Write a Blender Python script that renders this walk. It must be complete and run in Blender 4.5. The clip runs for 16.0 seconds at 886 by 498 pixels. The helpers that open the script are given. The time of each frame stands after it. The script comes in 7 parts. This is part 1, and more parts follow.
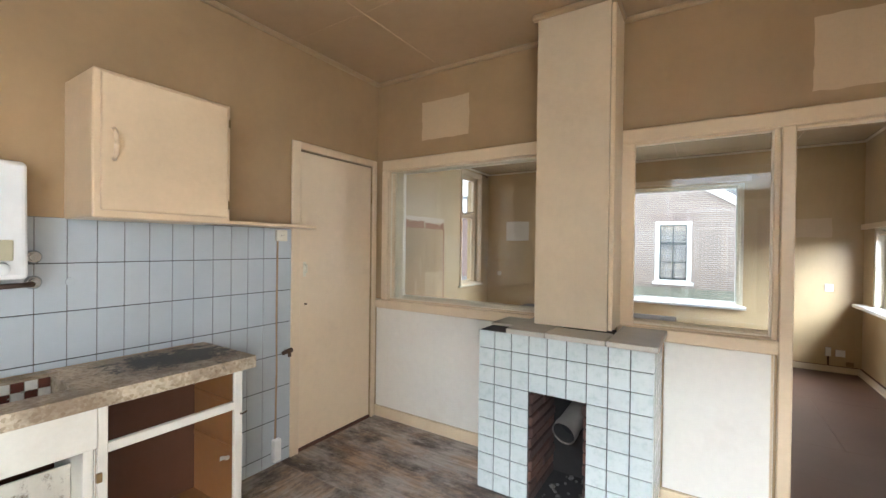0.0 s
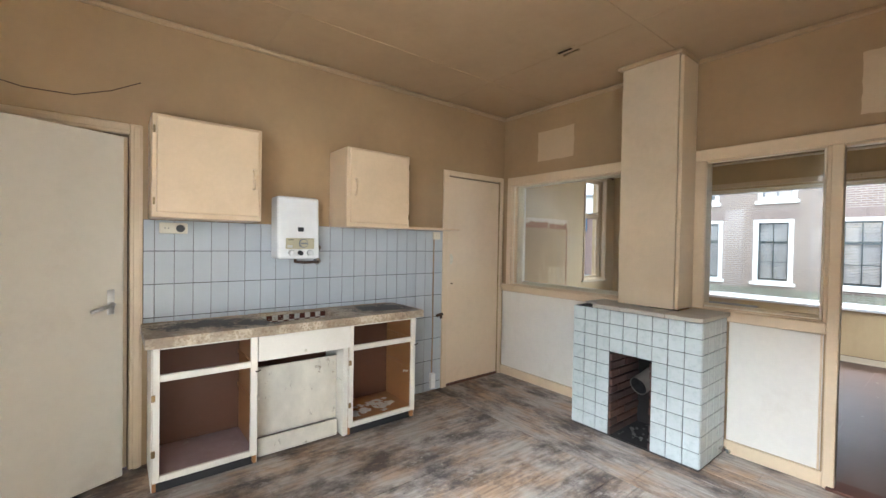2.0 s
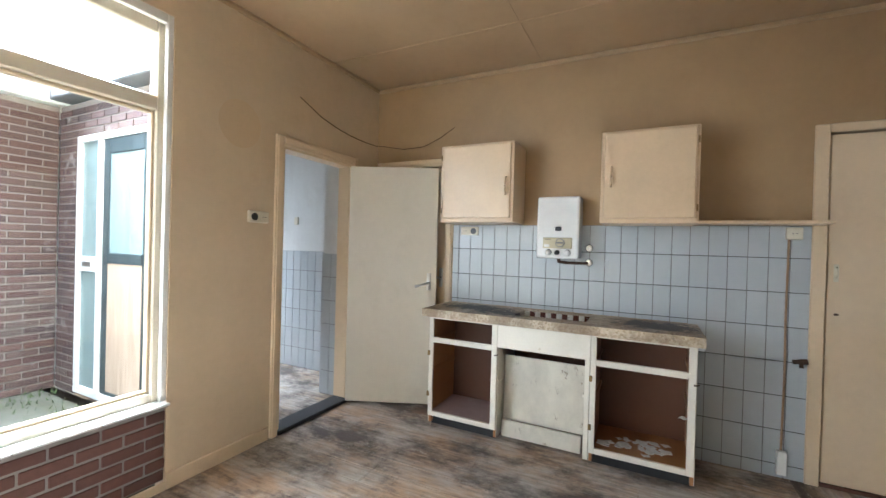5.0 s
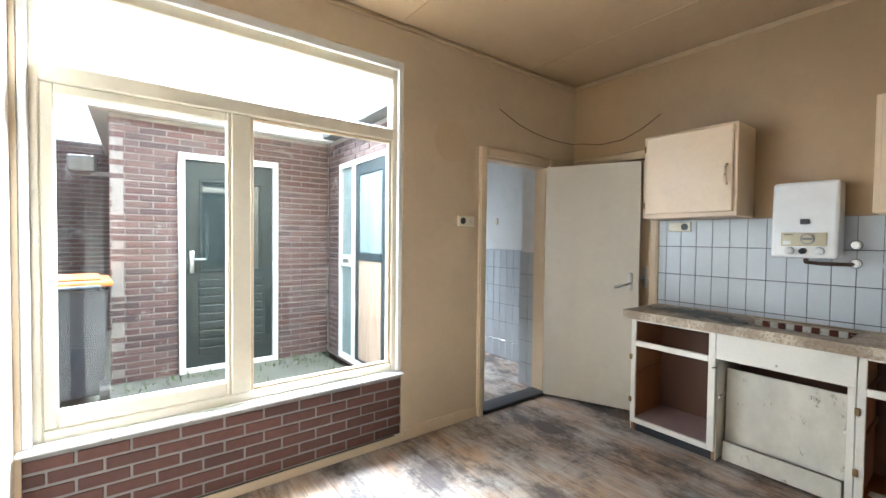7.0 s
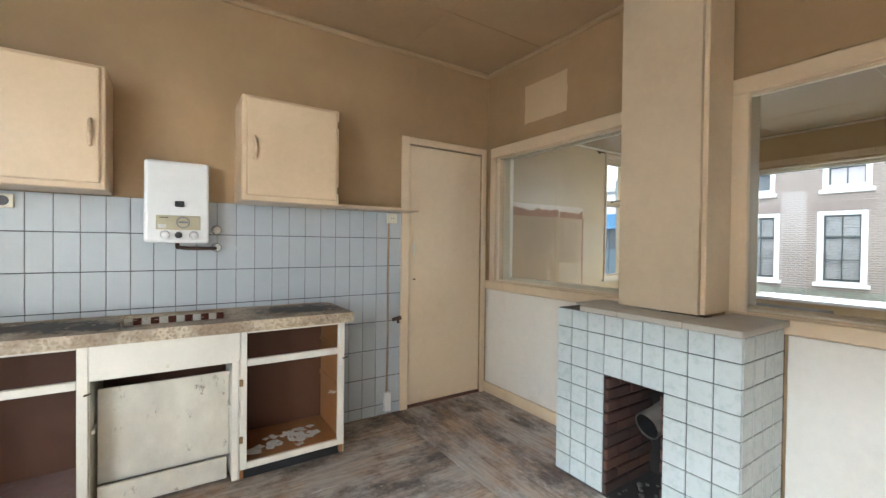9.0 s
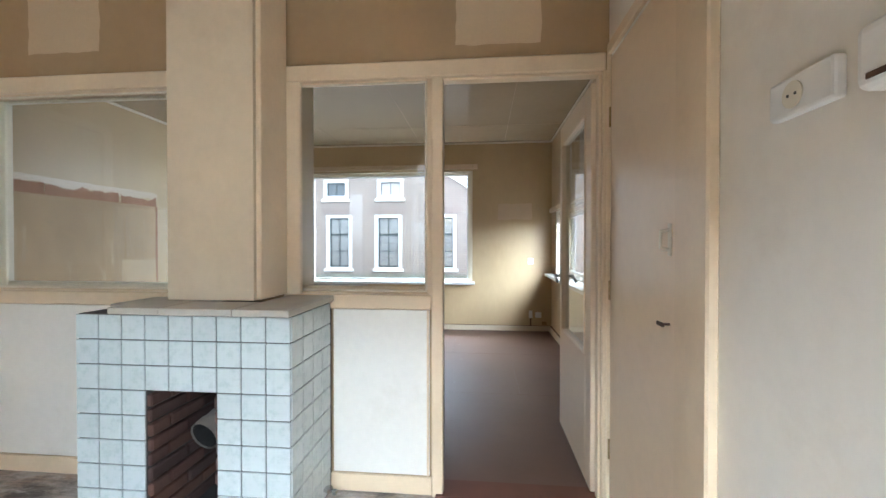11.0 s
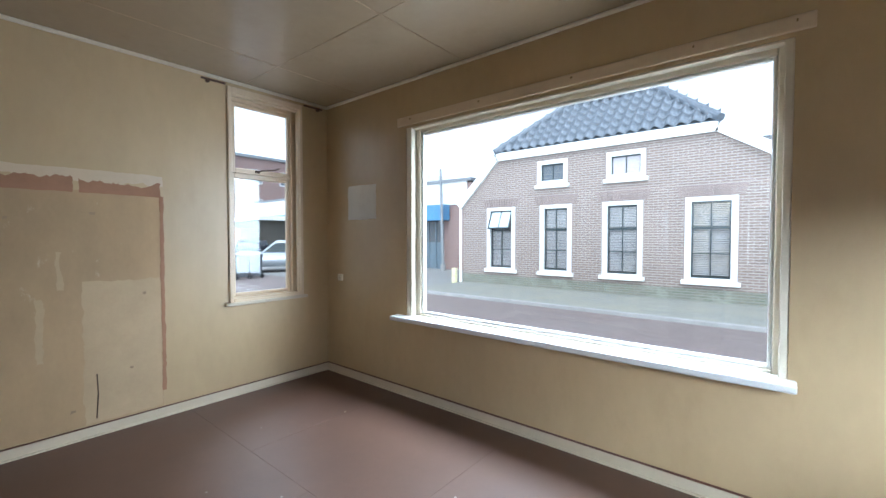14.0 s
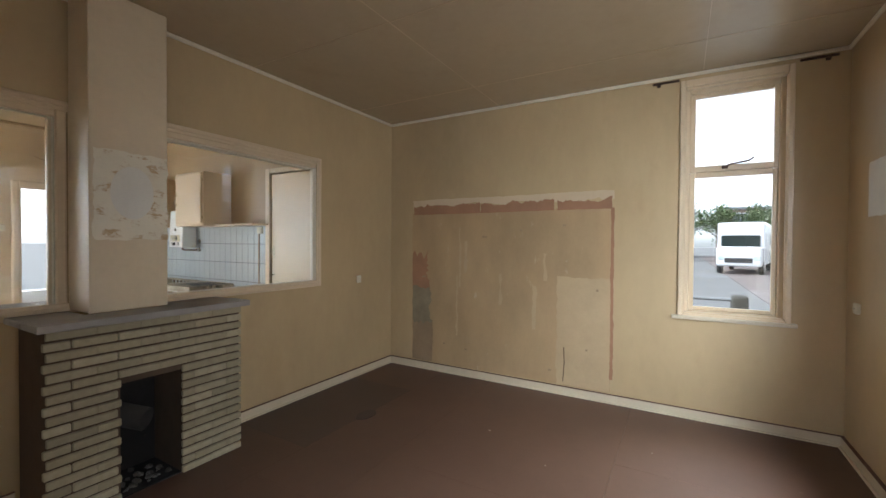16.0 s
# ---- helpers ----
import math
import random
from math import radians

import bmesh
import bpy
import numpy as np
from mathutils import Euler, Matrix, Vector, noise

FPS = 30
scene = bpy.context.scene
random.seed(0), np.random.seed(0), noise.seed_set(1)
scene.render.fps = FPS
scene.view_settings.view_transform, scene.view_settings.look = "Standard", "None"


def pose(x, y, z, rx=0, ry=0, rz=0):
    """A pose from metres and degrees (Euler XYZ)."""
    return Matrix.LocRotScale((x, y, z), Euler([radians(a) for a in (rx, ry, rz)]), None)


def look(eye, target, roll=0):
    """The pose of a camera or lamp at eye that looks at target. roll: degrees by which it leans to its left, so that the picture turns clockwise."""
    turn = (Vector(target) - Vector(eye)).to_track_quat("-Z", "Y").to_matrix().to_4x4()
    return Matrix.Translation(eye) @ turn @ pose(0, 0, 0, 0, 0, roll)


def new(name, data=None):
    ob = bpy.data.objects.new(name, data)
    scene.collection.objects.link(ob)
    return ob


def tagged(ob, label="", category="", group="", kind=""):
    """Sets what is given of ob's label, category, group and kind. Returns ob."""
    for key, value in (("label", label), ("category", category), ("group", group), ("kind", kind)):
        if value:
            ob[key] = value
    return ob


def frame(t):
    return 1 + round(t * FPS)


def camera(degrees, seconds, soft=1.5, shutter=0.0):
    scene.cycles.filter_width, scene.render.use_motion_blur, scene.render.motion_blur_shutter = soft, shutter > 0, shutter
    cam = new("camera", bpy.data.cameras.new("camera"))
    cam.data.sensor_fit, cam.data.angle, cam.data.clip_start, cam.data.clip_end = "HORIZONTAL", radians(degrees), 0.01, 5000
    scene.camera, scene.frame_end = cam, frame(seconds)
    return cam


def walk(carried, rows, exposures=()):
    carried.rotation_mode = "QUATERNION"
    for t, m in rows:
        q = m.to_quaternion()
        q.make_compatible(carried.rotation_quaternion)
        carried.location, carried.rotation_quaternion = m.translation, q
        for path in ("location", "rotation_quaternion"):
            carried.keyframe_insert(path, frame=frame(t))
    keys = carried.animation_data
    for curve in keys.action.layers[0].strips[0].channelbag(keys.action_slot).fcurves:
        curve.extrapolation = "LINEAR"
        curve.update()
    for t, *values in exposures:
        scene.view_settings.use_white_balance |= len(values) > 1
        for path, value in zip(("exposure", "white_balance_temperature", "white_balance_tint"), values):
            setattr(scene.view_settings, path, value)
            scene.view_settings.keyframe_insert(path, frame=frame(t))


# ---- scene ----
cam = camera(94.3, 16.0)
PATH = [
    (0, (2.3, -2.571, 1.405), (1.221, -0.887, 1.39), 0.7),
    (0.5, (2.628, -2.818, 1.389), (1.27, -1.35, 1.373), 1.0),
    (1, (2.889, -3.023, 1.396), (1.384, -1.705, 1.38), 1.1),
    (1.5, (3.038, -3.225, 1.393), (1.479, -1.972, 1.37), 1.1),
    (2, (3.082, -3.265, 1.396), (1.514, -2.024, 1.364), 1.0),
    (2.5, (3.034, -3.057, 1.381), (1.448, -1.84, 1.342), 0.8),
    (3, (2.942, -2.666, 1.396), (1.257, -1.591, 1.349), 0.7),
    (3.5, (2.802, -2.312, 1.384), (0.946, -1.569, 1.335), 0.5),
    (4, (2.789, -2.062, 1.406), (0.807, -1.804, 1.341), 0.8),
    (4.5, (2.928, -1.827, 1.328), (0.976, -2.263, 1.329), 1.4),
    (5, (3.107, -1.684, 1.328), (1.319, -2.58, 1.313), 1.6),
    (5.2, (3.162, -1.654, 1.321), (1.457, -2.699, 1.304), 1.7),
    (7.3, (3.176, -1.68, 1.339), (1.883, -3.206, 1.297), 0.7),
    (7.5, (3.112, -1.79, 1.347), (1.72, -3.226, 1.303), 0.8),
    (8, (2.936, -1.986, 1.327), (1.16, -2.903, 1.29), 0.8),
    (8.5, (2.806, -2.149, 1.315), (0.806, -2.179, 1.293), 0.7),
    (9, (2.788, -2.278, 1.275), (1.115, -1.182, 1.25), 0.7),
    (9.5, (2.818, -2.536, 1.238), (1.73, -0.858, 1.212), 0.6),
    (10, (2.798, -2.72, 1.229), (2.109, -0.843, 1.2), 0.5),
    (10.2, (2.786, -2.688, 1.244), (2.227, -0.768, 1.216), 0.4),
    (12.3, (2.935, -0.50, 1.26), (3.02, 1.498, 1.21), 0.2),
    (12.5, (2.958, -0.272, 1.289), (3.042, 1.726, 1.226), 0.0),
    (13, (2.892, 0.313, 1.337), (2.752, 2.307, 1.273), 0.1),
    (13.5, (2.788, 0.882, 1.336), (2.098, 2.759, 1.275), 0.1),
    (14, (2.666, 1.393, 1.341), (1.393, 2.934, 1.285), 0.0),
    (14.5, (2.57, 1.872, 1.348), (0.838, 2.872, 1.301), -0.1),
    (15, (2.57, 2.356, 1.351), (0.596, 2.678, 1.309), -0.1),
    (15.5, (2.619, 2.66, 1.34), (0.66, 2.26, 1.305), 0.1),
    (16, (2.788, 2.92, 1.339), (1.06, 1.914, 1.309), 0.4),
]
# in the two stretches between the known rows the path is carried on smoothly
PATH.insert([r[0] for r in PATH].index(7.3), (6.3, (3.245, -1.575, 1.40), (2.12, -3.23, 1.33), 0.6))
PATH.insert([r[0] for r in PATH].index(12.3), (11.2, (2.86, -1.72, 1.20), (2.73, 0.28, 1.18), 0.0))
EXPOSURE = [(0, 2.62, 5850, 9), (2.0, 2.45, 5800, 9), (3.5, 2.3, 5800, 8), (4.5, 2.2, 5650, 7), (5.2, 2.3, 5650, 7), (7.5, 2.15, 5700, 7), (8.5, 2.25, 5950, 8), (9.1, 2.48, 5800, 7), (10.2, 2.58, 5500, 6), (12.3, 2.72, 5400, 6), (13.0, 2.58, 5380, 6), (13.5, 2.43, 5350, 6), (14.5, 2.3, 5450, 6), (15.3, 2.32, 5850, 9), (16, 2.42, 5900, 8)]
walk(cam, [(t, look(*row)) for t, *row in PATH], EXPOSURE)

# ---- light: an overcast day ----
world = bpy.data.worlds.new("overcast")
scene.world = world
world.use_nodes = True
wn = world.node_tree
sky = wn.nodes.new("ShaderNodeTexSky")
sky.sky_type, sky.sun_disc = "NISHITA", False
sky.sun_elevation, sky.sun_rotation = radians(58), radians(150)
sky.dust_density, sky.air_density, sky.ozone_density = 2.0, 0.6, 0.3
cloud = wn.nodes.new("ShaderNodeHueSaturation")
cloud.inputs["Saturation"].default_value = 0.22
wn.links.new(sky.outputs[0], cloud.inputs["Color"])
wn.links.new(cloud.outputs[0], wn.nodes["Background"].inputs[0])
wn.nodes["Background"].inputs[1].default_value = 0.115


def lamp(name, kind, m, power, size=(1, 1), colour=(1, 1, 1)):
    data = bpy.data.lights.new(name, kind)
    data.energy, data.color = power, colour
    if kind == "AREA":
        data.shape, data.size, data.size_y = "RECTANGLE", size[0], size[1]
    ob = new(name, data)
    ob.matrix_world = m
    return ob


sun = lamp("sun", "SUN", pose(0, 0, 20, 36, 0, 30), 0.3, colour=(1, 0.97, 0.92))
sun.data.angle = radians(30)
# Area lamps added unseen outside, above and beside the openings, to boost sky light
LAMPS = (("sky_front", (1.45, 5.0, 3.4), (1.45, 2.6, 0.8), 105, (2.6, 1.2)),
         ("sky_front_side", (3.4, 5.0, 1.9), (0.8, 1.4, 0.9), 45, (1.6, 2.6)),
         ("sky_east", (5.2, 0.9, 2.4), (3.2, 3.8, 0.5), 110, (2.0, 1.8)),
         ("sky_yard", (2.1, -8.6, 5.4), (2.6, -3.9, 1.2), 750, (5, 3)),
         ("sky_yard_high", (1.5, -4.9, 3.45), (3.25, -1.7, 0.8), 330, (2.0, 0.9)),
         ("sky_yard_side", (4.4, -5.3, 1.7), (1.9, -2.0, 0.8), 35, (2.0, 2.6)),
         ("sky_west", (-2.6, 3.9, 3.4), (-0.6, 3.0, 1.2), 15, (1, 1)))
for n, eye, to, power, size in LAMPS:
    lamp(n, "AREA", look(eye, to), power, size, (0.92, 0.97, 1.02) if "yard" in n else (0.90, 0.965, 1.03))


# ---- materials ----
def material(name, build):
    m = bpy.data.materials.new(name)
    m.use_nodes = True
    t = m.node_tree
    build(t, t.nodes["Principled BSDF"])
    return m


def node(t, kind, **values):
    n = t.nodes.new(kind)
    for k, v in values.items():
        n.inputs[k.replace("_", " ")].default_value = v
    return n


def coords(t, scale=(1, 1, 1), where="Object"):
    c = t.nodes.new("ShaderNodeTexCoord")
    mp = t.nodes.new("ShaderNodeMapping")
    mp.inputs["Scale"].default_value = scale
    t.links.new(c.outputs[where], mp.inputs[0])
    return mp.outputs[0]


def noise_of(t, vec, scale, detail=6.0, rough=0.6):
    n = node(t, "ShaderNodeTexNoise", Scale=scale, Detail=detail, Roughness=rough)
    t.links.new(vec, n.inputs["Vector"])
    return n.outputs["Fac"]


def ramp(t, fac, stops):
    r = t.nodes.new("ShaderNodeValToRGB")
    e = r.color_ramp.elements
    while len(e) < len(stops):
        e.new(0.5)
    for i, (p, c) in enumerate(stops):
        e[i].position, e[i].color = p, (*c, 1) if len(c) == 3 else c
    t.links.new(fac, r.inputs[0])
    return r.outputs[0]


def mix(t, fac, a, b, mode="MIX"):
    m = t.nodes.new("ShaderNodeMix")
    m.data_type, m.blend_type = "RGBA", mode
    for sock, v in ((m.inputs[0], fac), (m.inputs[6], a), (m.inputs[7], b)):
        if isinstance(v, (int, float)):
            sock.default_value = v
        elif isinstance(v, tuple):
            sock.default_value = (*v, 1)
        else:
            t.links.new(v, sock)
    return m.outputs[2]


def bump(t, b, height, strength=0.2, distance=0.004):
    n = node(t, "ShaderNodeBump", Strength=strength, Distance=distance)
    t.links.new(height, n.inputs["Height"])
    t.links.new(n.outputs[0], b.inputs["Normal"])


def tone(c, k):
    return tuple(min(1, v * k) for v in c)


def painted(name, colour, rough=0.5, stain=0.75, grain=0.08, scale=1.4, stretch=(1, 1, 1), dirt=None, dirt_at=0.62):
    """Old paint: broad yellowing, fine mottling, brushed relief, optional dirt spots."""
    def build(t, b):
        v = coords(t, stretch)
        broad = noise_of(t, v, scale, 5)
        fine = noise_of(t, v, scale * 22, 4)
        c = ramp(t, broad, [(0.3, tone(colour, stain)), (0.7, colour)])
        c = mix(t, 0.12, c, ramp(t, fine, [(0.35, tone(colour, 0.82)), (0.65, tone(colour, 1.08))]))
        grime = ramp(t, noise_of(t, v, 2.7, 11, 0.72), [(0.54, (0, 0, 0)), (0.78, (0.3,) * 3)])
        c = mix(t, grime, c, (colour[0] * 0.62, colour[1] * 0.55, colour[2] * 0.46))
        if rough > 0.36:
            runs = noise_of(t, coords(t, (4, 4, 0.5)), 1.7, 6, 0.6)
            c = mix(t, ramp(t, runs, [(0.54, (0, 0, 0)), (0.78, (0.14,) * 3)]), c, (colour[0] * 0.7, colour[1] * 0.64, colour[2] * 0.55))
        if dirt:
            spots = ramp(t, noise_of(t, v, 9, 12, 0.75), [(dirt_at, (0, 0, 0)), (dirt_at + 0.07, (1, 1, 1))])
            c = mix(t, spots, c, dirt)
        t.links.new(c, b.inputs["Base Color"])
        b.inputs["Roughness"].default_value = rough
        if rough > 0.36:
            bump(t, b, fine, grain * 3, 0.0012)
        else:
            bump(t, b, noise_of(t, v, 6, 2), 0.08, 0.003)
    return material(name, build)


def plain(name, colour, rough=0.5, metal=0.0, vary=0.12):
    def build(t, b):
        c = ramp(t, noise_of(t, coords(t), 14, 5), [(0.3, tone(colour, 1 - vary)), (0.7, tone(colour, 1 + vary))])
        t.links.new(c, b.inputs["Base Color"])
        b.inputs["Roughness"].default_value, b.inputs["Metallic"].default_value = rough, metal
    return material(name, build)


def glazed(name, colour, vein, rough=0.12, veins=0.5, spread=0.06, vein_scale=16):
    """Glazed wall tile: slight difference from tile to tile, faint marbling, craze relief."""
    def build(t, b):
        info = t.nodes.new("ShaderNodeObjectInfo")
        v = coords(t, where="Object")
        shift = t.nodes.new("ShaderNodeVectorMath")
        shift.operation = "ADD"
        t.links.new(v, shift.inputs[0])
        rnd = t.nodes.new("ShaderNodeCombineXYZ")
        ml = node(t, "ShaderNodeMath")
        ml.operation = "MULTIPLY"
        ml.inputs[1].default_value = 37.0
        t.links.new(info.outputs["Random"], ml.inputs[0])
        for i in range(3):
            t.links.new(ml.outputs[0], rnd.inputs[i])
        t.links.new(rnd.outputs[0], shift.inputs[1])
        n = noise_of(t, shift.outputs[0], vein_scale, 8, 0.7)
        c = ramp(t, n, [(0.36, vein), (0.5, colour), (0.75, tone(colour, 1.08))])
        c = mix(t, 1 - veins, c, colour)
        c = mix(t, 1.0, c, ramp(t, info.outputs["Random"], [(0, (1 - spread,) * 3), (1, (1, 1, 1))]), "MULTIPLY")
        t.links.new(c, b.inputs["Base Color"])
        b.inputs["Roughness"].default_value = rough
        bump(t, b, noise_of(t, shift.outputs[0], 9, 2), 0.12, 0.003)
    return material(name, build)


def brickish(name, colours, rough=0.85, chalk=(0.5, 0.47, 0.44), amount=0.66, scale=30):
    def build(t, b):
        info = t.nodes.new("ShaderNodeObjectInfo")
        geo = t.nodes.new("ShaderNodeNewGeometry")
        add = node(t, "ShaderNodeMath")
        add.operation = "ADD"
        t.links.new(info.outputs["Random"], add.inputs[0])
        t.links.new(geo.outputs["Random Per Island"], add.inputs[1])
        fr = node(t, "ShaderNodeMath")
        fr.operation = "FRACT"
        t.links.new(add.outputs[0], fr.inputs[0])
        k = len(colours)
        c = ramp(t, fr.outputs[0], [(i / max(1, k - 1), q) for i, q in enumerate(colours)])
        v = coords(t, where="Object")
        pos = geo.outputs["Position"]
        n = noise_of(t, pos, scale, 8, 0.7)
        c = mix(t, ramp(t, n, [(0.35, (0.35,) * 3), (0.65, (0, 0, 0))]), c, tone(colours[0], 0.45))
        white = ramp(t, noise_of(t, pos, 3.2, 7, 0.7), [(amount, (0, 0, 0)), (amount + 0.12, (0.75,) * 3)])
        c = mix(t, white, c, chalk)
        t.links.new(c, b.inputs["Base Color"])
        b.inputs["Roughness"].default_value = rough
        bump(t, b, n, 0.5, 0.006)
    return material(name, build)


def boards(name, colour, dark, grey, axis=1, rough=0.78):
    """Worn floor boards: soft grain, trodden grey dust, black grime in blotches, pale paint smears and specks."""
    def build(t, b):
        geo = t.nodes.new("ShaderNodeNewGeometry")
        info = t.nodes.new("ShaderNodeObjectInfo")
        pos = geo.outputs["Position"]

        def run(across, along, shift=0.0):
            mp = t.nodes.new("ShaderNodeMapping")
            s = [across] * 3
            s[axis] = along
            mp.inputs["Scale"].default_value = s
            mp.inputs["Location"].default_value = (shift, shift * 0.7, 0)
            t.links.new(pos, mp.inputs[0])
            return mp.outputs[0]
        grain = noise_of(t, run(26, 2.6), 1.6, 7, 0.62)
        c = ramp(t, grain, [(0.3, dark), (0.52, colour), (0.78, tone(colour, 1.35))])
        c = mix(t, 1.0, c, ramp(t, info.outputs["Random"], [(0, (0.84, 0.84, 0.86)), (0.5, (1, 0.98, 0.96)), (1, (1.1, 1.06, 1.0))]), "MULTIPLY")
        dust = noise_of(t, run(2.6, 1.5), 1.1, 11, 0.68)
        c = mix(t, ramp(t, dust, [(0.40, (0, 0, 0)), (0.56, (0.88,) * 3)]), c, ramp(t, grain, [(0.25, tone(grey, 0.55)), (0.75, tone(grey, 1.15))]))
        grime = noise_of(t, run(2.9, 1.7, 3.1), 1.0, 12, 0.72)
        c = mix(t, ramp(t, grime, [(0.47, (0, 0, 0)), (0.60, (0.86,) * 3)]), c, (0.045, 0.032, 0.03))
        rust = noise_of(t, run(4.2, 3.0, 8.7), 1.0, 9, 0.7)
        c = mix(t, ramp(t, rust, [(0.56, (0, 0, 0)), (0.7, (0.55,) * 3)]), c, (0.23, 0.125, 0.065))
        smear = noise_of(t, run(7, 2.2, 5.3), 1.3, 12, 0.8)
        c = mix(t, ramp(t, smear, [(0.57, (0, 0, 0)), (0.66, (0.75,) * 3)]), c, (0.50, 0.46, 0.42))
        specks = noise_of(t, pos, 46, 4, 0.6)
        c = mix(t, ramp(t, specks, [(0.69, (0, 0, 0)), (0.73, (0.8,) * 3)]), c, (0.52, 0.48, 0.44))
        c = mix(t, ramp(t, specks, [(0.29, (0.7,) * 3), (0.34, (0, 0, 0))]), c, (0.03, 0.026, 0.024))
        t.links.new(c, b.inputs["Base Color"])
        t.links.new(ramp(t, grime, [(0.3, (rough + 0.14,) * 3), (0.7, (rough - 0.16,) * 3)]), b.inputs["Roughness"])
        bump(t, b, grain, 0.4, 0.003)
    return material(name, build)


def stone_chips(name, base, chips, burn=False):
    """Terrazzo worktop; grime and burn marks with shapes of their own."""
    def build(t, b):
        geo = t.nodes.new("ShaderNodeNewGeometry")
        pos = geo.outputs["Position"]
        vor = node(t, "ShaderNodeTexVoronoi", Scale=95.0)
        t.links.new(pos, vor.inputs["Vector"])
        sep = t.nodes.new("ShaderNodeSeparateColor")
        t.links.new(vor.outputs["Color"], sep.inputs[0])
        c = ramp(t, sep.outputs[0], [(0.0, chips[0]), (0.3, base), (0.6, chips[1]), (1.0, tone(base, 1.15))])
        c = mix(t, ramp(t, noise_of(t, pos, 5, 8, 0.7), [(0.40, (0.8,) * 3), (0.60, (0, 0, 0))]), c, (0.20, 0.135, 0.08))
        if burn:
            for cy, cx, ry, rx in ((-2.83, 0.2, 0.27, 0.13), (-1.62, 0.22, 0.24, 0.15), (-2.6, 0.3, 0.2, 0.1)):
                mp = t.nodes.new("ShaderNodeMapping")
                mp.inputs["Location"].default_value = (-cx / rx, -cy / ry, 0)
                mp.inputs["Scale"].default_value = (1 / rx, 1 / ry, 0)
                t.links.new(pos, mp.inputs[0])
                ln = t.nodes.new("ShaderNodeVectorMath")
                ln.operation = "LENGTH"
                t.links.new(mp.outputs[0], ln.inputs[0])
                ad = node(t, "ShaderNodeMath")
                ad.operation = "MULTIPLY_ADD"
                t.links.new(noise_of(t, pos, 14, 10, 0.8), ad.inputs[0])
                ad.inputs[1].default_value = 5.0
                t.links.new(ln.outputs["Value"], ad.inputs[2])
                mr = node(t, "ShaderNodeMapRange", From_Min=3.25, From_Max=3.75, To_Min=0.95, To_Max=0.0)
                t.links.new(ad.outputs[0], mr.inputs["Value"])
                c = mix(t, mr.outputs[0], c, (0.012, 0.01, 0.009))
        t.links.new(c, b.inputs["Base Color"])
        b.inputs["Roughness"].default_value = 0.5
        bump(t, b, noise_of(t, pos, 60, 5), 0.3, 0.003)
    return material(name, build)


def clear_glass(name, gloss=1.0, tint=(0.97, 0.985, 0.98)):
    """A pane: see-through, with a real pane's reflection by angle."""
    m = bpy.data.materials.new(name)
    m.use_nodes = True
    t = m.node_tree
    t.nodes.remove(t.nodes["Principled BSDF"])
    lw = node(t, "ShaderNodeLayerWeight", Blend=0.5)
    p5 = node(t, "ShaderNodeMath")
    p5.operation = "POWER"
    p5.inputs[1].default_value = 5.0
    t.links.new(lw.outputs["Facing"], p5.inputs[0])
    k = node(t, "ShaderNodeMath")
    k.operation = "MULTIPLY_ADD"
    k.inputs[1].default_value, k.inputs[2].default_value = 0.9 * gloss, 0.045 * gloss
    t.links.new(p5.outputs[0], k.inputs[0])
    tr = node(t, "ShaderNodeBsdfTransparent", Color=(*tint, 1))
    gl = node(t, "ShaderNodeBsdfGlossy", Roughness=0.01)
    sh = t.nodes.new("ShaderNodeMixShader")
    t.links.new(k.outputs[0], sh.inputs[0])
    t.links.new(tr.outputs[0], sh.inputs[1])
    t.links.new(gl.outputs[0], sh.inputs[2])
    t.links.new(sh.outputs[0], t.nodes["Material Output"].inputs[0])
    return m


